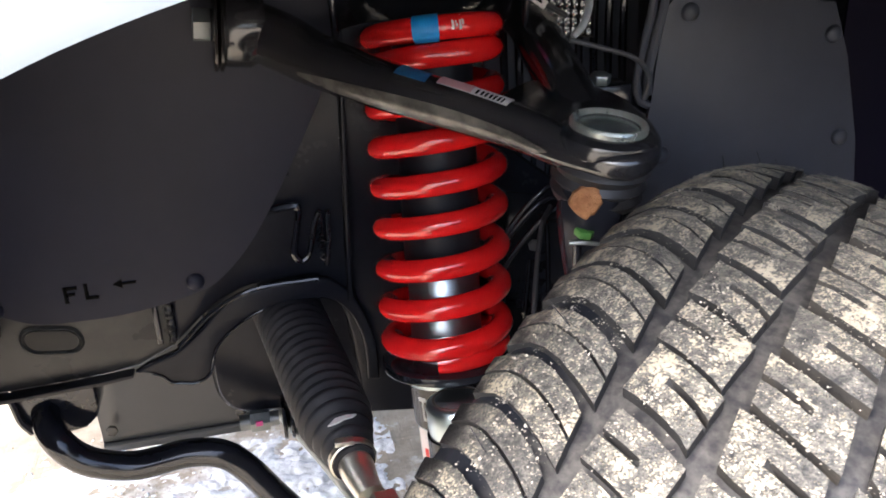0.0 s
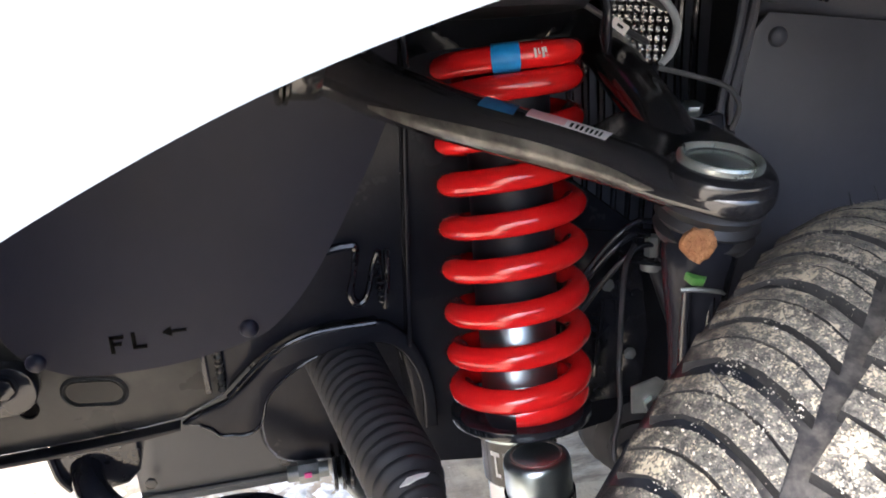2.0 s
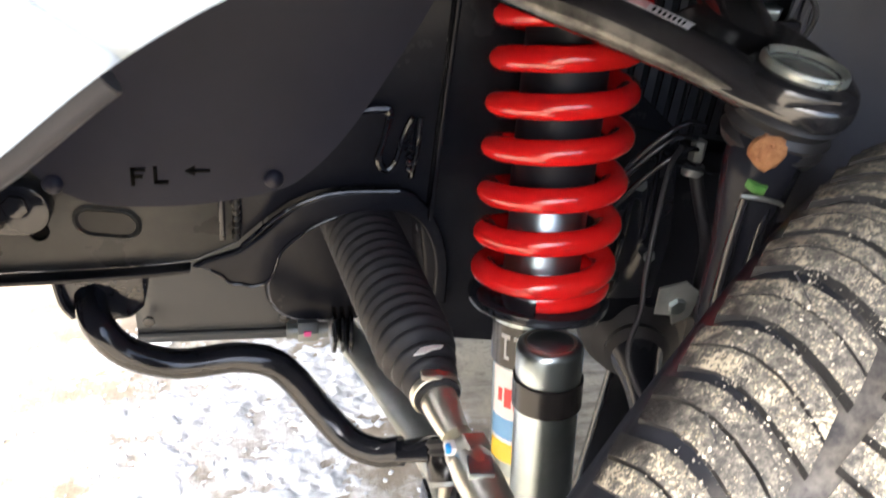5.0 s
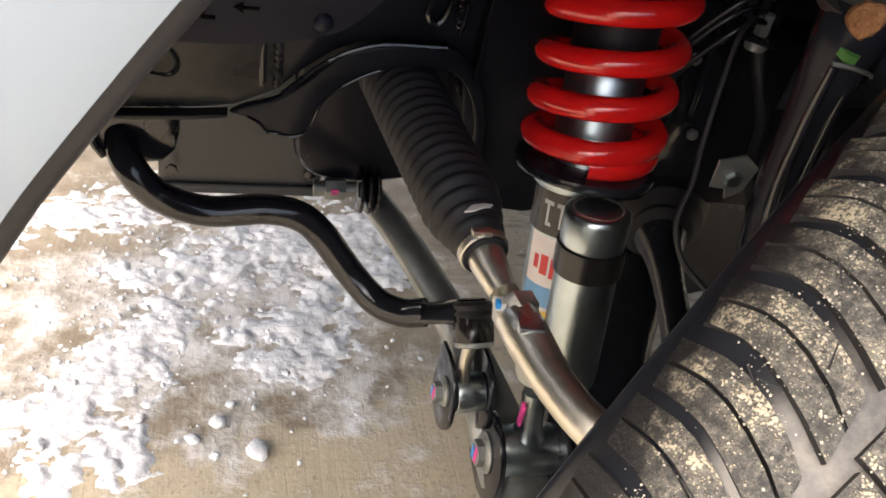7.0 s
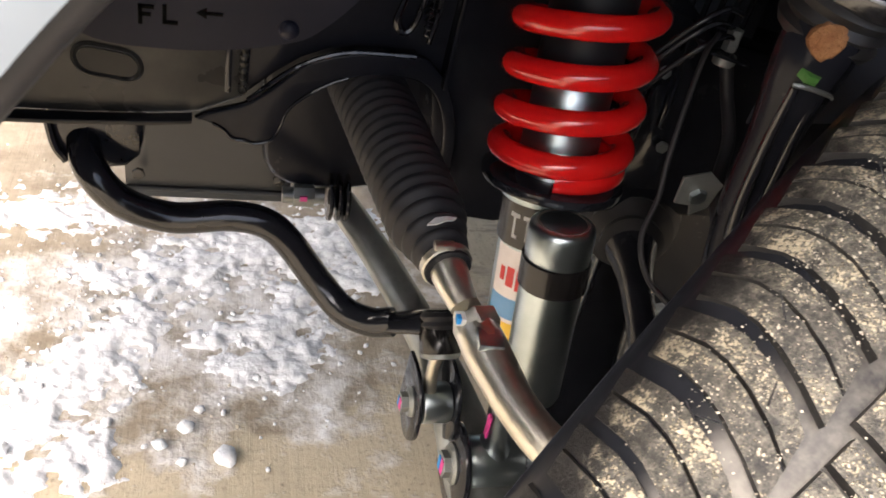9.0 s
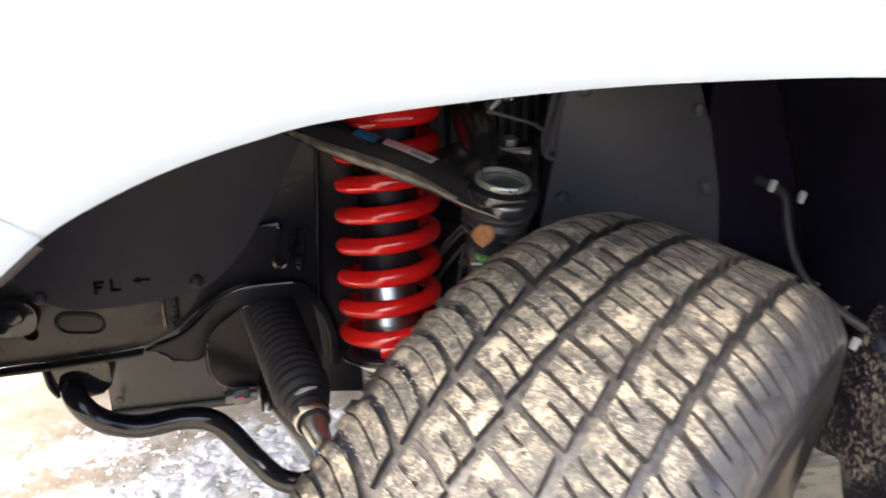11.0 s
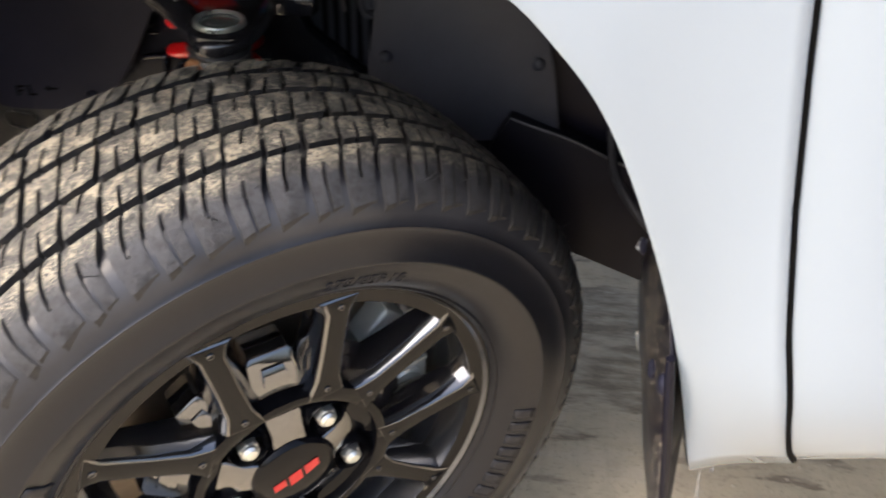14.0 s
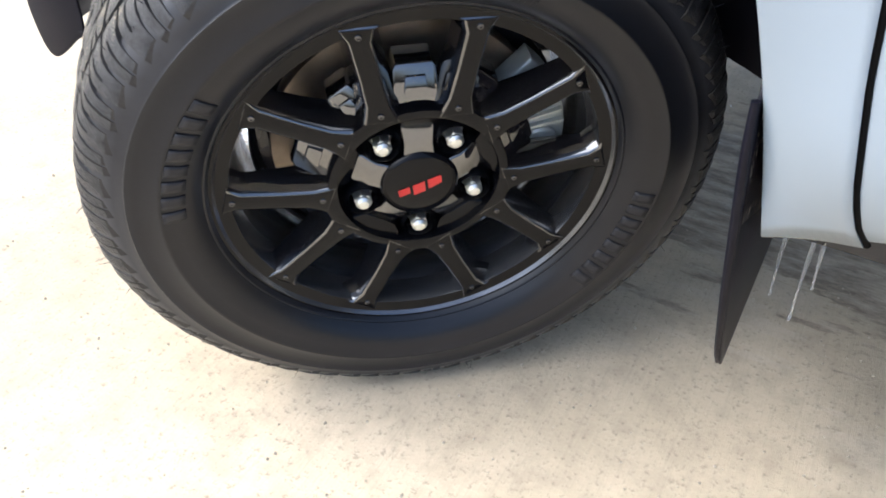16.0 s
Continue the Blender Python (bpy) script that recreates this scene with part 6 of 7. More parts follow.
rim = part("rim", bm, M_RIMFACE, wheel, "gloss black rim barrel and lip", 35, True)
rim.data.materials.append(M_BARREL)
for f in rim.data.polygons:
    f.material_index = 1 if abs(f.normal.z) < 0.8 else 0
# hub disc, ring and spider
bm = bmesh.new()
lathe(bm, [(0.118, -0.070), (0.117, -0.040), (0.112, -0.034), (0.106, -0.034), (0.094, -0.034), (0.060, -0.032), (0.046, -0.028), (0.001, -0.028)], (0, 0, 0), (0, 0, 1), 72)
part("hub_disc", bm, M_RIMFACE, wheel, "", 35, True)
for k in range(5):
    a = PAIR0 + 72 * k
    ca, sa = math.cos(radians(a)), math.sin(radians(a))
    bm = bmesh.new()
    out = [(0.036, -0.020), (0.060, -0.019), (0.078, -0.022), (0.086, -0.019), (0.088, 0.0), (0.086, 0.019), (0.078, 0.022), (0.060, 0.019), (0.036, 0.020)]
    prism(bm, out, lambda u, v, d: V((u * ca - v * sa, u * sa + v * ca, d - (0.0 if d < -0.03 else 0.42 * min(max(0.0, u - 0.045), 0.042) - 0.55 * max(0.0, u - 0.090)))), -0.040, -0.003, 0.0035, 3)
    part("hub_arm", bm, M_RIM, wheel, "gloss black facet between the lug pockets", 35, True)
    bm = bmesh.new()
    prism(bm, [(0.082, -0.024), (0.092, -0.036), (0.103, -0.045), (0.104, 0.0), (0.103, 0.045), (0.092, 0.036), (0.082, 0.024)], lambda u, v, d: V((u * ca - v * sa, u * sa + v * ca, d if d < -0.03 else d - 0.010 + 0.35 * max(0.0, u - 0.090))), -0.040, -0.006, 0.003, 2)
    part("hub_arm_root", bm, M_RIMFACE, wheel, "", 35, True)
    # sloping shelf at the hub end of the window between the two spokes, with a moulded recess
    for turn_by, half in ((0, 0.028), (36, 0.019)):
        cr, sr = math.cos(radians(a + turn_by)), math.sin(radians(a + turn_by))
        bm = bmesh.new()
        prism(bm, [(0.100, -half), (0.146, -half * 0.9), (0.152, -half * 0.75), (0.152, half * 0.75), (0.146, half * 0.9), (0.100, half)], lambda u, v, d: V((u * cr - v * sr, u * sr + v * cr, d if d < -0.06 else d - 0.55 * max(0.0, u - 0.108))), -0.078, -0.016, 0.003, 2)
        ramp_part = part("window_shelf", bm, M_RIM, wheel, "glossy sloping shelf at the hub end of the window", 35, True)
        bm = bmesh.new()
        prism(bm, [(0.124, -half * 0.5), (0.140, -half * 0.42), (0.140, half * 0.42), (0.124, half * 0.5)], lambda u, v, d: V((u * cr - v * sr, u * sr + v * cr, d - 0.55 * (u - 0.108))), -0.018, -0.0135, 0.0012, 2)
        part("shelf_block", bm, M_RIM, ramp_part, "", 35, True)
    for s in (-1, 1):
        bm = bmesh.new()
        w = 0.0118
        mid_line = lambda u: s * (0.0455 + 0.185 * (u - 0.116))
        rake = lambda u, v, d: v if d > -0.02 else mid_line(u) + (v - mid_line(u)) * 2.0
        widths = ((0.100, 0.010), (0.108, 0.0065), (0.125, 0.0015), (0.16, 0.0), (0.205, 0.0), (0.219, 0.006), (0.2235, 0.012))
        out = [(u, mid_line(u) - w - e) for u, e in widths] + [(u, mid_line(u) + w + e) for u, e in reversed(widths)]
        place = lambda u, v, d: V((u * ca - rake(u, v, d) * sa, u * sa + rake(u, v, d) * ca, d if d > -0.02 else d + 0.02 * (u - 0.1) / 0.12))
        prism(bm, out, place, -0.052, -0.0012, 0.0040, 3)
        spoke = part("spoke", bm, M_RIMFACE, wheel, "gloss black spoke", 30, True)
        spoke.data.materials.append(M_RIM)
        for f in spoke.data.polygons:
            f.material_index = 1 if abs(f.normal.z) < 0.9 else 0
        for r in (0.112, 0.2125):
            bm = bmesh.new()
            c = place(r, mid_line(r), -0.0015)
            lathe(bm, [(0.0038, -0.002), (0.0038, 0.0014), (0.0032, 0.002), (0.0020, 0.002), (0.0016, 0.0006), (0.0006, 0.0006)], c, (0, 0, 1), 10)
            part("rim_screw", bm, M_SCREW, spoke, "small dark steel screw", 30, True)
    b = LUG0 + 72 * k
    bm = bmesh.new()
    web = [polar(0.124 - 0.004 * (1 - abs(q) / 14), b + q) for q in (-14, -9, -4, 0, 4, 9, 14)] + [polar(0.1015, b + q) for q in (15, 9, 4, 0, -4, -9, -15)]
    prism(bm, web, wheel_place, -0.045, -0.0018, 0.003, 2)
    part("spoke_web", bm, M_RIMFACE, wheel, "", 35, True)
    bm = bmesh.new()
    web = [polar(0.1135, a + q) for q in (-24, -16, -8, 0, 8, 16, 24)] + [polar(0.1015, a + q) for q in (24, 16, 8, 0, -8, -16, -24)]
    prism(bm, web, wheel_place, -0.045, -0.0022, 0.003, 2)
    part("spoke_web", bm, M_RIMFACE, wheel, "", 35, True)
    bm = bmesh.new()
    x, y = polar(0.075, b)
    lathe(bm, [(0.0180, -0.034), (0.0195, -0.009), (0.0212, -0.006), (0.0228, -0.009), (0.0265, -0.036)], (x, y, 0), (0, 0, 1), 28, False)
    part("lug_pocket", bm, M_RIMFACE, wheel, "", 35, True)
    bm = bmesh.new()
    hexnut(bm, (x, y, -0.034), (0, 0, 1), 0.0120, 0.028, 0.0012)
    lathe(bm, [(0.0142, 0), (0.0142, 0.006), (0.012, 0.008)], (x, y, -0.034), (0, 0, 1), 20)
    lathe(bm, [(0.0104, -0.002), (0.0098, 0.003), (0.0065, 0.0062), (0.0005, 0.0072)], (x, y, -0.006), (0, 0, 1), 20)
    part("lug_nut", bm, M_CAP, wheel, "bright plated lug nut", 28, True)
bm = bmesh.new()
lathe(bm, [(0.050, -0.026), (0.0495, -0.004), (0.047, 0.0), (0.0455, 0.001), (0.0445, -0.0015), (0.0430, -0.0015), (0.038, 0.001), (0.02, 0.003), (0.0005, 0.0035)], (0, 0, 0), (0, 0, 1), 56)
cap = part("centre_cap", bm, M_RIMFACE, wheel, "satin black centre cap", 25, True)


def emblem(strokes):
    """Slanted plain red strokes across the cap."""
    bm = bmesh.new()
    turn = Matrix.Rotation(radians(24), 4, "Z") @ Matrix.Translation((0, 0, 0.0036))
    for poly in strokes:
        prism(bm, poly, lambda u, v, d: turn @ V((u + 0.25 * v, v, d - 0.9 * (u * u + v * v))), 0, 0.0010)
    return bm


part("emblem", emblem([[(-0.029, -0.003), (-0.014, -0.003), (-0.014, 0.007), (-0.029, 0.007)], [(-0.010, -0.008), (0.006, -0.008), (0.006, 0.007), (-0.010, 0.007)], [(0.010, -0.007), (0.028, -0.005), (0.028, 0.006), (0.010, 0.007)]]), M_REDEMBLEM, cap, "plain red emblem strokes", 30, True)

# outer rim and spokes stretched to fit the rim's outline in the camera's view
for ob in [o for o in bpy.data.objects if o.type == "MESH" and (o.parent == wheel or (o.parent and o.parent.parent == wheel))]:
    for v in ob.data.vertices:
        r = math.hypot(v.co.x, v.co.y)
        k = 1 + 0.034 * min(1.0, max(0.0, (r - 0.095) / 0.12))
        v.co.x, v.co.y = v.co.x * k, v.co.y * k

# tyre carcass
ZC, INNER = -0.098, 0.0167      # middle of the tread; how much farther the inner shoulder reaches
SIDE = [(0.2455, -0.008), (0.2530, 0.000), (0.2560, 0.008), (0.2585, 0.0105), (0.2610, 0.010), (0.266, 0.016), (0.275, 0.0265), (0.290, 0.0335), (0.305, 0.0370), (0.3065, 0.0382), (0.3095, 0.0382), (0.311, 0.0372), (0.325, 0.0365), (0.340, 0.0340), (0.3415, 0.0348), (0.3440, 0.0348), (0.3455, 0.0325), (0.358, 0.0280), (0.370, 0.0200), (0.380, 0.0100), (0.3860, -0.004), (0.3885, -0.02), (0.3910, -0.05), (0.3920, ZC)]
bm = bmesh.new()
SHALLOW = SIDE[:-7] + [(0.3560, 0.0310), (0.3655, 0.0280), (0.3765, 0.0195), (0.3850, 0.0100)] + SIDE[-4:]      # outer shoulder grooves run out shallow
ring_profile(bm, SHALLOW + [(r, 2 * ZC - z - INNER * min(1.0, max(0.0, (r - 0.25) / 0.06))) for r, z in reversed(SIDE[:-1])] + [(0.2455, -0.008)], 120)
tyre = part("tyre", bm, M_SIDE, wheel, "black tyre with dusty grey sidewall and mud-caked tread", 50, True)


def crown(z):
    d = abs(z - ZC)
    if z < ZC and d > 0.082:
        d = 0.082 + (d - 0.082) * 0.048 / (0.048 + INNER)
    return float(np.interp(d, [0, 0.05, 0.082, 0.098, 0.107, 0.116, 0.124, 0.130], [0.4025, 0.4015, 0.3995, 0.3955, 0.3905, 0.3830, 0.3725, 0.3645]))


def tread_mesh(zs, lean, half, sipe, curve=0.0, deep=0.0105, slit=0.085, shift=0.0, taper=0.50, hook=0.0):
    """One tread block: a strip across the tyre between two curved edges, cut half through by a sipe, with skirts down to the groove floor."""
    bm = bmesh.new()
    cols = (-1.0, -slit - 0.045, -slit, slit, slit + 0.045, 1.0)
    g, sunk = [], set()
    for i, z in enumerate(zs):
        f = i / (len(zs) - 1)
        row = []
        for k, c in enumerate(cols):
            zz = z + (0.0016 * c if i in (0, len(zs) - 1) else 0.0) * (1 if lean >= 0 else -1)
            a = shift + hook * max(0.0, 1 - f / 0.65) ** 1.6 + lean * (f - 0.5) + curve * math.sin(f * math.pi) + c * half * (1.0 - (taper * max(0.0, f - 0.3) if curve and len(zs) > 6 else 0.0))
            drop = 0.0016 if (abs(c) == 1.0 or i in (0, len(zs) - 1)) else 0.0
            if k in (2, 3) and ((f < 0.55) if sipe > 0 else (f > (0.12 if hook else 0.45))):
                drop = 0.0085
            r = crown(zz) - drop + 0.0008 * noise.noise(V((z * 90, c * 3, lean * 9)))
            row.append(bm.verts.new((r * math.cos(a), r * math.sin(a), zz)))
            if drop > 0.005:
                sunk.add(row[-1])
        g.append(row)
    for a, b in zip(g, g[1:]):
        for k in range(len(cols) - 1):
            q = (a[k], a[k + 1], b[k + 1], b[k])
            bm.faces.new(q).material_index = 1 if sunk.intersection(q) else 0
    ring = g[0] + [r[-1] for r in g[1:-1]] + list(reversed(g[-1])) + [r[0] for r in reversed(g[1:-1])]
    low = []
    for v in ring:
        rad = math.hypot(v.co.x, v.co.y)
        k = (rad - deep) / rad
        low.append(bm.verts.new((v.co.x * k, v.co.y * k, v.co.z)))
    n = len(ring)
    for k in range(n):
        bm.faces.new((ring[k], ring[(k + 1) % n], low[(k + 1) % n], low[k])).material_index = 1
    bmesh.ops.recalc_face_normals(bm, faces=bm.faces)
    me = bpy.data.meshes.new("tread_block")
    bm.to_mesh(me)
    bm.free()
    for f in me.polygons:
        f.use_smooth = True
    me.set_sharp_from_angle(angle=radians(34))
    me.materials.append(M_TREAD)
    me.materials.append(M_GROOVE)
    return me


COUNT = 72
PITCH = math.tau / COUNT
RIBS = []
EDGE = {1: (0.078, 0.088, 0.097, 0.105, 0.113, 0.121, 0.127), -1: (0.078, 0.090, 0.103, 0.115, 0.125, 0.134, 0.142)}
MID = (0.031, 0.038, 0.046, 0.054, 0.062, 0.068)
CEN = (-0.021, -0.013, -0.004, 0.004, 0.013, 0.021)
H = PITCH * 0.425
for sgn, off in ((1, 0.0), (-1, 0.35)):
    if sgn > 0:
        pair = [tread_mesh([ZC + d for d in EDGE[1]], lean, H, sipe, curve, 0.0125, taper=0.16) for lean, sipe, curve in ((0.030, 1, 0.012), (0.034, -1, 0.014))]
    else:      # inner shoulder: long lugs that hook towards the groove
        pair = [tread_mesh([ZC - d for d in EDGE[-1]], 0.0, PITCH * half, -1, -0.0005, 0.0125, 0.030, 0.0, 0.10, 0.055) for half in (0.392, 0.402)]
    RIBS.append((pair, off))
    RIBS.append(([tread_mesh([ZC + sgn * d for d in MID], sgn * 0.036, H, 1, sgn * 0.006), tread_mesh([ZC + sgn * d for d in MID], sgn * 0.034, H, -1, sgn * 0.004)], off + 0.5))
RIBS.append(([tread_mesh([ZC + d for d in CEN], 0.036, H, 1), tread_mesh([ZC + d for d in CEN], 0.034, H, -1)], 0.2))
rng = random.Random(4)
rest_v, rest_f = [], []
for meshes, off in RIBS:
    for k in range(COUNT):
        me = meshes[k % 2]
        turn = Matrix.Rotation((k + off) * PITCH + rng.uniform(-0.004, 0.004), 4, "Z") @ Matrix.Diagonal((1 + rng.uniform(-0.002, 0.001),) * 2 + (1, 1))
        if 240 < math.degrees((k + off) * PITCH) % 360 < 300:      # those against the ground
            base_i = len(rest_v)
            rest_v += [tuple(turn @ v.co) for v in me.vertices]
            rest_f += [tuple(base_i + i for i in f.vertices) for f in me.polygons]
            continue
        ob = new("tread_block", me)
        ob.parent = tyre
        ob.matrix_basis = turn
rest = bpy.data.meshes.new("lower_tread")
rest.from_pydata(rest_v, [], rest_f)
rest.materials.append(M_TREAD)
low_tread = new("lower_tread", rest)
low_tread.parent = tyre
tagged(low_tread, "tread blocks against the ground", kind="stuff")

# raised plain bars in place of the maker's name, and the readable size marking
for centre, spread in ((162, 36), (-20, 36)):
    for k in range(8):
        a = centre + spread * (k - 3.5) / 8
        bm = bmesh.new()
        h = radians(spread / 8 * 0.34)
        rows = []
        for r in (0.279, 0.285, 0.290, 0.297, 0.305):
            z = float(np.interp(r, [0.275, 0.290, 0.305], [0.0265, 0.0335, 0.0370])) + 0.0009
            rows.append([V((r * math.cos(radians(a) + s * h), r * math.sin(radians(a) + s * h), z)) for s in (-1, -0.3, 0.3, 1)])
        sheet(bm, rows)
        thicken(part("raised_bar", bm, M_RUBBER, tyre, "", 40, True), 0.0014)


def size_text(text, r0, centre, height):
    c = bpy.data.curves.new("text", "FONT")
    c.body, c.size, c.extrude = text, height, 0.0006
    c.align_x = "CENTER"
    tmp = bpy.data.objects.new("text", c)
    scene.collection.objects.link(tmp)
    me = bpy.data.meshes.new_from_object(tmp.evaluated_get(bpy.context.evaluated_depsgraph_get()))
    bpy.data.objects.remove(tmp)
    for v in me.vertices:
        a = radians(centre) - v.co.x / r0
        r = r0 + v.co.y
        z = float(np.interp(r, [0.262, 0.275, 0.290, 0.305], [0.016, 0.0265, 0.0335, 0.0370])) + 0.0006 + v.co.z
        v.co = (r * math.cos(a), r * math.sin(a), z)
    me.materials.append(M_RUBBER)
    ob = new("size_marking", me)
    ob.parent = tyre
    ob["label"] = "raised size marking 275/65R18"


size_text("275/65R18", 0.280, 78, 0.019)


def mud_crumbs():
    """Loose dried mud and grit stuck to the tread in nests, as small rounded lumps."""
    r = random.Random(9)
    nests = [(r.uniform(-0.122, 0.104), r.uniform(0, math.tau), r.choice((0.003, 0.005, 0.008, 0.012))) for _ in range(1500)]
    verts, faces = [], []
    for i in range(70000):
        if i % 9:
            nest = r.choice(nests)
            z, a = ZC + nest[0] + r.gauss(0, nest[2]), nest[1] + r.gauss(0, nest[2] * 2.6)
        else:
            z, a = ZC + r.uniform(-0.128, 0.108), r.uniform(0, math.tau)
        if z - ZC > r.uniform(-0.02, 0.12):
            continue
        if abs(z - ZC) > 0.128 or min(abs(z - g) for g in (-0.171, -0.124, -0.072, -0.025)) < 0.0068:
            continue
        rad = crown(z)
        if (WHEEL @ V((rad * math.cos(a), rad * math.sin(a), z))).z < r.uniform(0.36, 0.66) and r.random() < 0.8:
            continue
        k = r.choice((0.0002, 0.00025, 0.0003, 0.0003, 0.0004, 0.0005, 0.0007)) * r.uniform(0.75, 1.25)
        c, n, t = V((rad * math.cos(a), rad * math.sin(a), z)), V((math.cos(a), math.sin(a), 0)), V((-math.sin(a), math.cos(a), 0))
        j = [r.uniform(0.7, 1.35) for _ in range(6)]
        base = len(verts)
        for dn, dt, dz, q in ((0.05, 1, 0, 0), (0.05, 0, 1, 1), (0.05, -1, 0, 2), (0.05, 0, -1, 3), (0.75, 0.15, 0.1, 4), (-0.5, 0, 0, 5)):
            verts.append(tuple(c + n * (dn * k * j[q]) + t * (dt * k * j[q]) + V((0, 0, dz * k * j[q]))))
        for q in range(4):
            faces.append((base + q, base + (q + 1) % 4, base + 4))
    me = bpy.data.meshes.new("dried_mud")
    me.from_pydata(verts, [], faces)
    for f in me.polygons:
        f.use_smooth = True
    me.materials.append(M_MUD)
    ob = new("dried_mud", me)
    ob.parent = tyre
    return ob


tagged(mud_crumbs(), "dried tan mud crumbs and grit", kind="stuff")
bm = bmesh.new()
r4 = random.Random(12)
for k in range(90):
    a = r4.uniform(0, math.tau)
    z = ZC + r4.choice((-0.118, -0.112, -0.10, 0.10, 0.114)) + r4.uniform(-0.006, 0.006)
    c = crown(z)
    l, b = r4.uniform(0.006, 0.013), r4.uniform(-0.02, 0.02)
    tube(bm, [((c - 0.001) * math.cos(a), (c - 0.001) * math.sin(a), z, 0.0005), ((c + l) * math.cos(a + b), (c + l) * math.sin(a + b), z + r4.uniform(-0.005, 0.005) + 0.5 * l * (1 if z > ZC else -1), 0.0003)], 4, 1)
tagged(part("moulding_hair", bm, M_RUBBER, tyre, "thin moulding hairs on the tread shoulder", 30, True), kind="stuff")

# ---------------------------------------------------------------- brake behind the rim
def wheel_thing(name, label, category):
    e = new(name)
    e.matrix_world = WHEEL
    return tagged(e, label, category)


disc = wheel_thing("brake_disc", "brown-filmed iron brake disc behind the spokes", "brake disc")
bm = bmesh.new()
ring_profile(bm, [(0.100, -0.088), (0.102, -0.094), (0.1765, -0.094), (0.1775, -0.096), (0.1775, -0.118), (0.1765, -0.120), (0.102, -0.120), (0.1, -0.088)], 80)
part("friction_ring", bm, M_ROTOR, disc, "", 30, True)
bm = bmesh.new()
lathe(bm, [(0.101, -0.094), (0.100, -0.068), (0.094, -0.063), (0.06, -0.062), (0.001, -0.062)], (0, 0, 0), (0, 0, 1), 56)
part("hat", bm, M_CAST, disc, "", 30, True)
bm = bmesh.new()
ring_profile(bm, [(0.10, -0.124), (0.195, -0.126), (0.203, -0.118), (0.2035, -0.100)], 72)
thicken(part("dust_shield", bm, M_BLACK, disc, "black dust shield", 40, True), 0.002)
caliper = wheel_thing("brake_caliper", "grey cast brake caliper over the disc edge", "brake caliper")
bm = bmesh.new()
out = []
for a in np.linspace(-8, 46, 12):
    out.append(polar(0.203 - 0.006 * abs((a - 19) / 27) ** 2, a))
for a in np.linspace(44, -6, 12):
    out.append(polar(0.128 + 0.010 * math.sin(radians((a + 6) * 7)), a))
prism(bm, out, wheel_place, -0.092, -0.056, 0.006, 3)
cal = part("caliper_body", bm, M_CALIPER, caliper, "", 35, True)
for a in (4, 34):
    bm = bmesh.new()
    x, y = polar(0.168, a)
    lathe(bm, [(0.024, -0.008), (0.024, 0.004), (0.021, 0.007), (0.010, 0.008), (0.009, 0.006), (0.0005, 0.006)], (x, y, -0.056), (0, 0, 1), 28)
    part("piston_boss", bm, M_CALIPER, cal, "", 35, True)
for a in (14, 19, 24):
    bm = bmesh.new()
    x, y = polar(0.165, a)
    block(bm, (x, y, -0.054), (0.070, 0.006, 0.010), Matrix.Rotation(radians(a), 3, "Z"), 0.002)
    part("cast_rib", bm, M_CALIPER, cal, "", 35, True)
bm = bmesh.new()
x, y = polar(0.19, 158)
tube(bm, [(*polar(0.205, 160), -0.115, 0.006), (*polar(0.198, 162), -0.10, 0.007), (*polar(0.190, 164), -0.09, 0.008)], 10, 4)
part("shield_bolt", bm, M_CHROME, disc, "bright bolt", 35, True)

# ---------------------------------------------------------------- snow and grit on the ground
def lump(at, size, seed):
    bm = bmesh.new()
    bmesh.ops.create_icosphere(bm, subdivisions=2, radius=1.0)
    for v in bm.verts:
        k = 1 + 0.45 * noise.noise(v.co * 1.4 + V((seed, 0, 0))) + 0.22 * noise.noise(v.co * 4 + V((0, seed, 0)))
        v.co = V((v.co.x * size * k, v.co.y * size * k, v.co.z * size * 0.6 * k))
    bmesh.ops.translate(bm, verts=bm.verts, vec=V(at) + V((0, 0, size * 0.28)))
    return bm


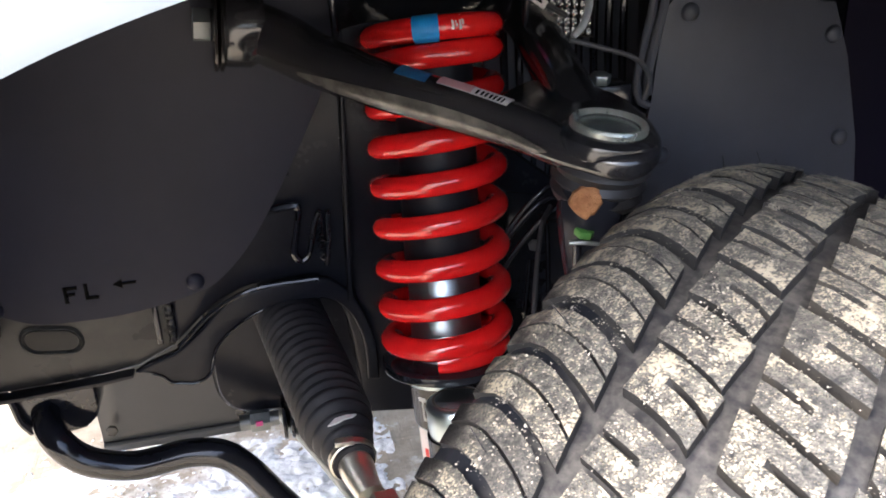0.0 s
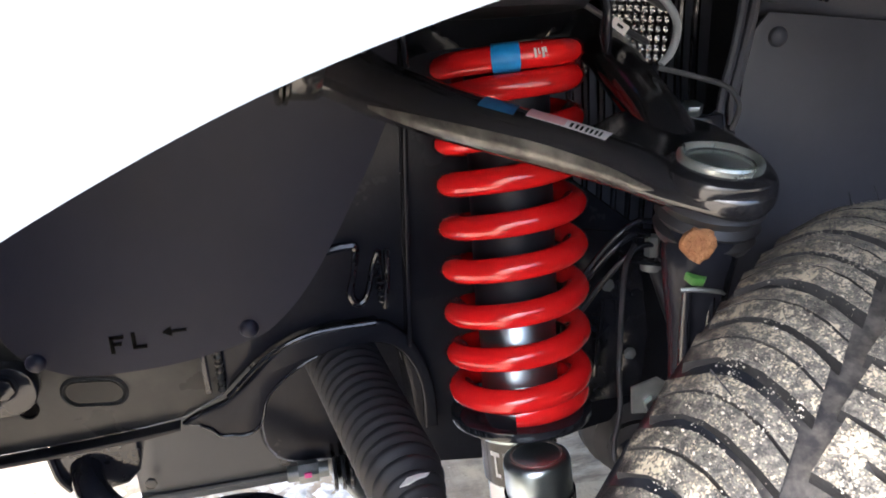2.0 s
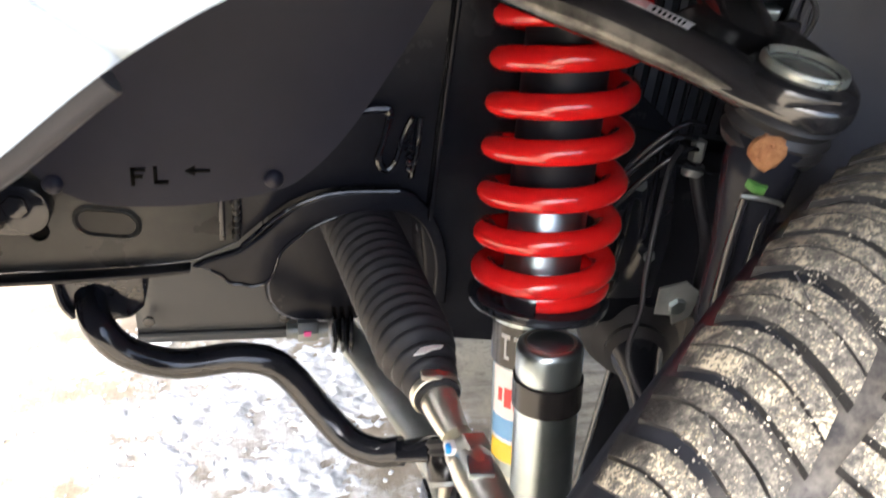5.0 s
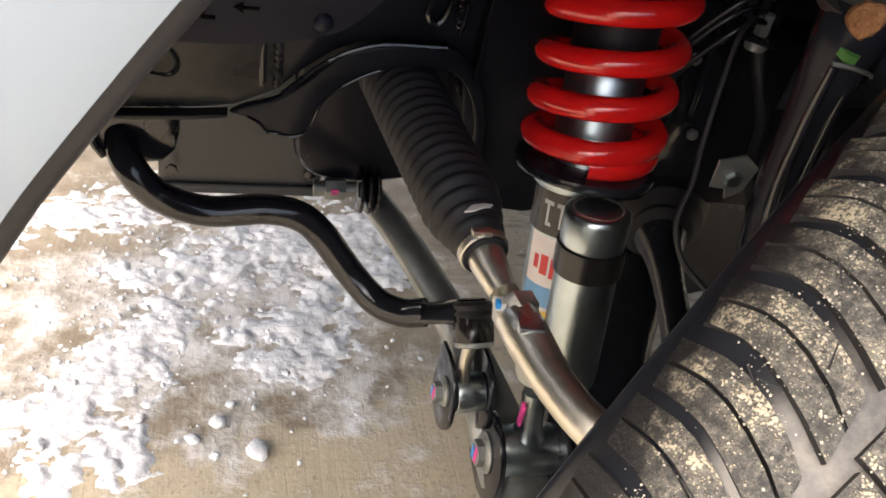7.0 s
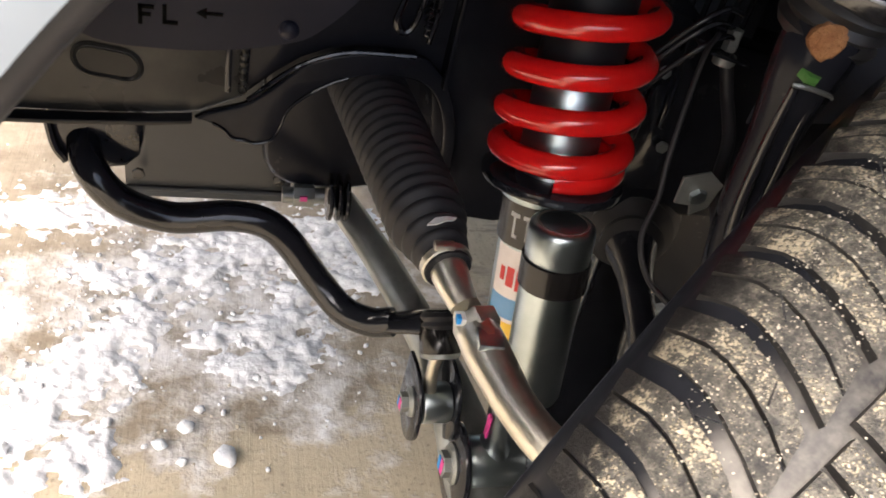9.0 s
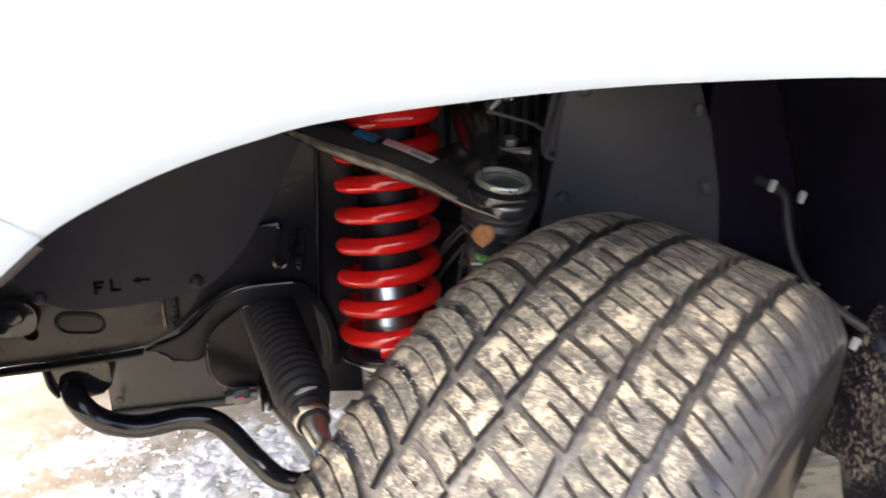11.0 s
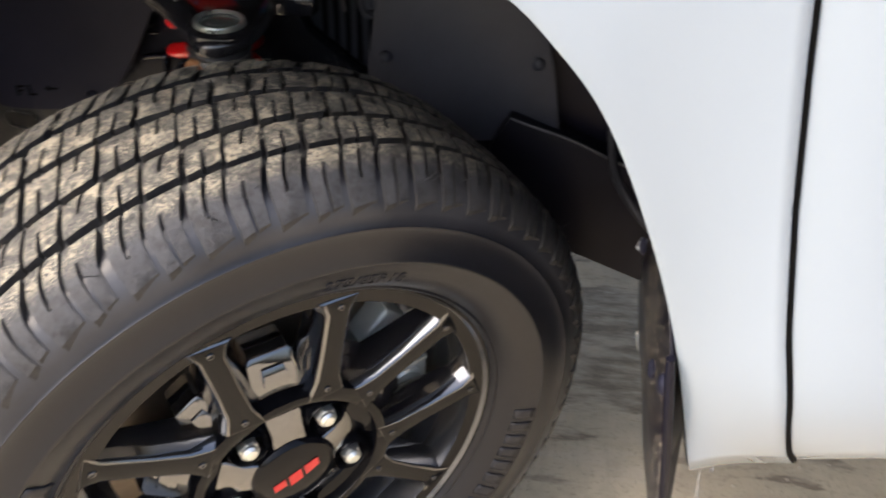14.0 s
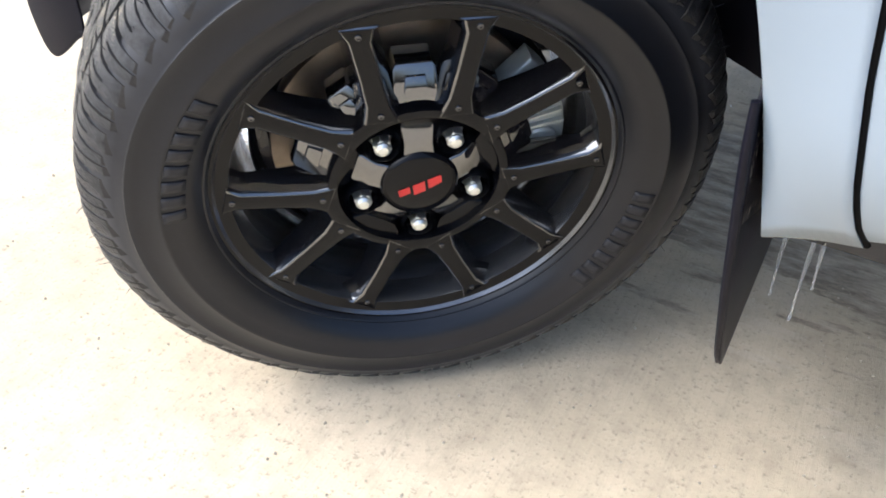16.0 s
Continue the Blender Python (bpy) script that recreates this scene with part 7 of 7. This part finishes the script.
def snow_patch():
    """Trodden snow: a few smooth wet drifts with ragged edges."""
    nx, ny = 300, 280
    drifts = ((-0.70, 0.60, -0.575, 0.80, 0.075), (-0.49, 0.95, -0.25, 1.02, 0.105), (-0.40, 0.70, -0.34, 0.72, 0.055), (-0.66, 0.53, -0.60, 0.53, 0.034), (-0.66, 0.92, -0.60, 0.90, 0.034), (-0.60, 0.80, -0.52, 0.93, 0.045), (-1.05, 0.75, -0.85, 0.72, 0.06), (-0.9, 1.05, -0.7, 1.1, 0.08), (-0.47, 0.76, -0.30, 0.82, 0.06), (-0.40, 1.02, -0.20, 1.06, 0.10), (-0.33, 0.88, -0.22, 0.93, 0.07), (-0.70, 0.50, -0.62, 0.56, 0.04))
    verts, faces, keep = [], [], []
    for j in range(ny + 1):
        for i in range(nx + 1):
            x, y = -1.45 + 1.30 * i / nx, 0.42 + 1.0 * j / ny
            q = V((x, y, 0))
            body = -9.0
            for x0, y0, x1, y1, r in drifts:
                f = max(0.0, min(1.0, ((x - x0) * (x1 - x0) + (y - y0) * (y1 - y0)) / ((x1 - x0) ** 2 + (y1 - y0) ** 2)))
                body = max(body, 1 - math.hypot(x - x0 - f * (x1 - x0), y - y0 - f * (y1 - y0)) / r)
            h = 0.9 * body + 0.6 * noise.noise(q * 9) + 0.75 * noise.noise(q * 22) + 0.75 * noise.noise(q * 48) + 0.5 * noise.noise(q * 110) - 0.34
            rise = max(-0.004, min(h, 0.8) * 0.008 - 0.001)
            if h > 0:
                rise += 0.0014 * noise.noise(q * 150) + 0.0022 * max(0, noise.noise(q * 60))
            verts.append((x, y, rise))
            keep.append(h > -0.12)
    for j in range(ny):
        for i in range(nx):
            k = (j * (nx + 1) + i, j * (nx + 1) + i + 1, (j + 1) * (nx + 1) + i + 1, (j + 1) * (nx + 1) + i)
            if any(keep[c] for c in k):
                faces.append(k)
    me = bpy.data.meshes.new("snow_patch")
    me.from_pydata(verts, [], faces)
    for f in me.polygons:
        f.use_smooth = True
    me.materials.append(M_SNOW)
    return new("snow_patch", me)


tagged(snow_patch(), "trodden white snow in broken patches on wet concrete", "snow", kind="stuff")
r5 = random.Random(3)
for k, (x, y, s) in enumerate(((-0.443, 0.533, 0.016), (-0.497, 0.588, 0.011), (-0.530, 0.560, 0.009), (-0.50, 0.53, 0.007), (-0.63, 0.52, 0.012), (-0.60, 0.60, 0.008), (-0.72, 0.56, 0.010), (-0.48, 0.62, 0.007), (-0.57, 0.90, 0.012), (-0.40, 0.68, 0.006), (-0.83, 0.62, 0.013))):
    t = thing("snow_lump", (x, y, 0), "small lump of dirty white snow on the concrete", "snow lump", "snow lumps")
    part("snow", lump((x, y, 0.0), s, k * 3.7), M_SNOW, t, "", 60)
bm = bmesh.new()
for _ in range(420):
    x, y = r5.gauss(-0.62, 0.26), r5.gauss(0.88, 0.22)
    s = r5.choice((0.0015, 0.002, 0.0025, 0.004))
    m = Matrix.Translation((x, y, s * 0.4)) @ Matrix.Rotation(r5.uniform(0, 6), 4, "Z") @ Matrix.Diagonal((s * r5.uniform(0.8, 1.8), s, s * 0.7, 1))
    bmesh.ops.create_icosphere(bm, subdivisions=1, radius=1, matrix=m)
tagged(part("snow_crumbs", bm, M_SNOW, None, "scattered crumbs of icy snow on the concrete", 60), category="snow", kind="stuff")
bm = bmesh.new()
for _ in range(3000):
    x, y = r5.uniform(-1.3, 1.8), r5.uniform(-1.0, 1.6)
    s = r5.choice((0.001, 0.0014, 0.0014, 0.0018, 0.0022, 0.003))
    vs = [bm.verts.new((x + s * math.cos(a) * r5.uniform(0.7, 1.3), y + s * math.sin(a) * r5.uniform(0.7, 1.3), -0.001)) for a in (0, 1.5, 3.1, 4.6)]
    topv = bm.verts.new((x, y, s * 1.1))
    for i in range(4):
        bm.faces.new((vs[i], vs[(i + 1) % 4], topv))
tagged(part("grit", bm, M_GRIT, None, "tan grit strewn over the concrete", 30), category="grit", kind="stuff")
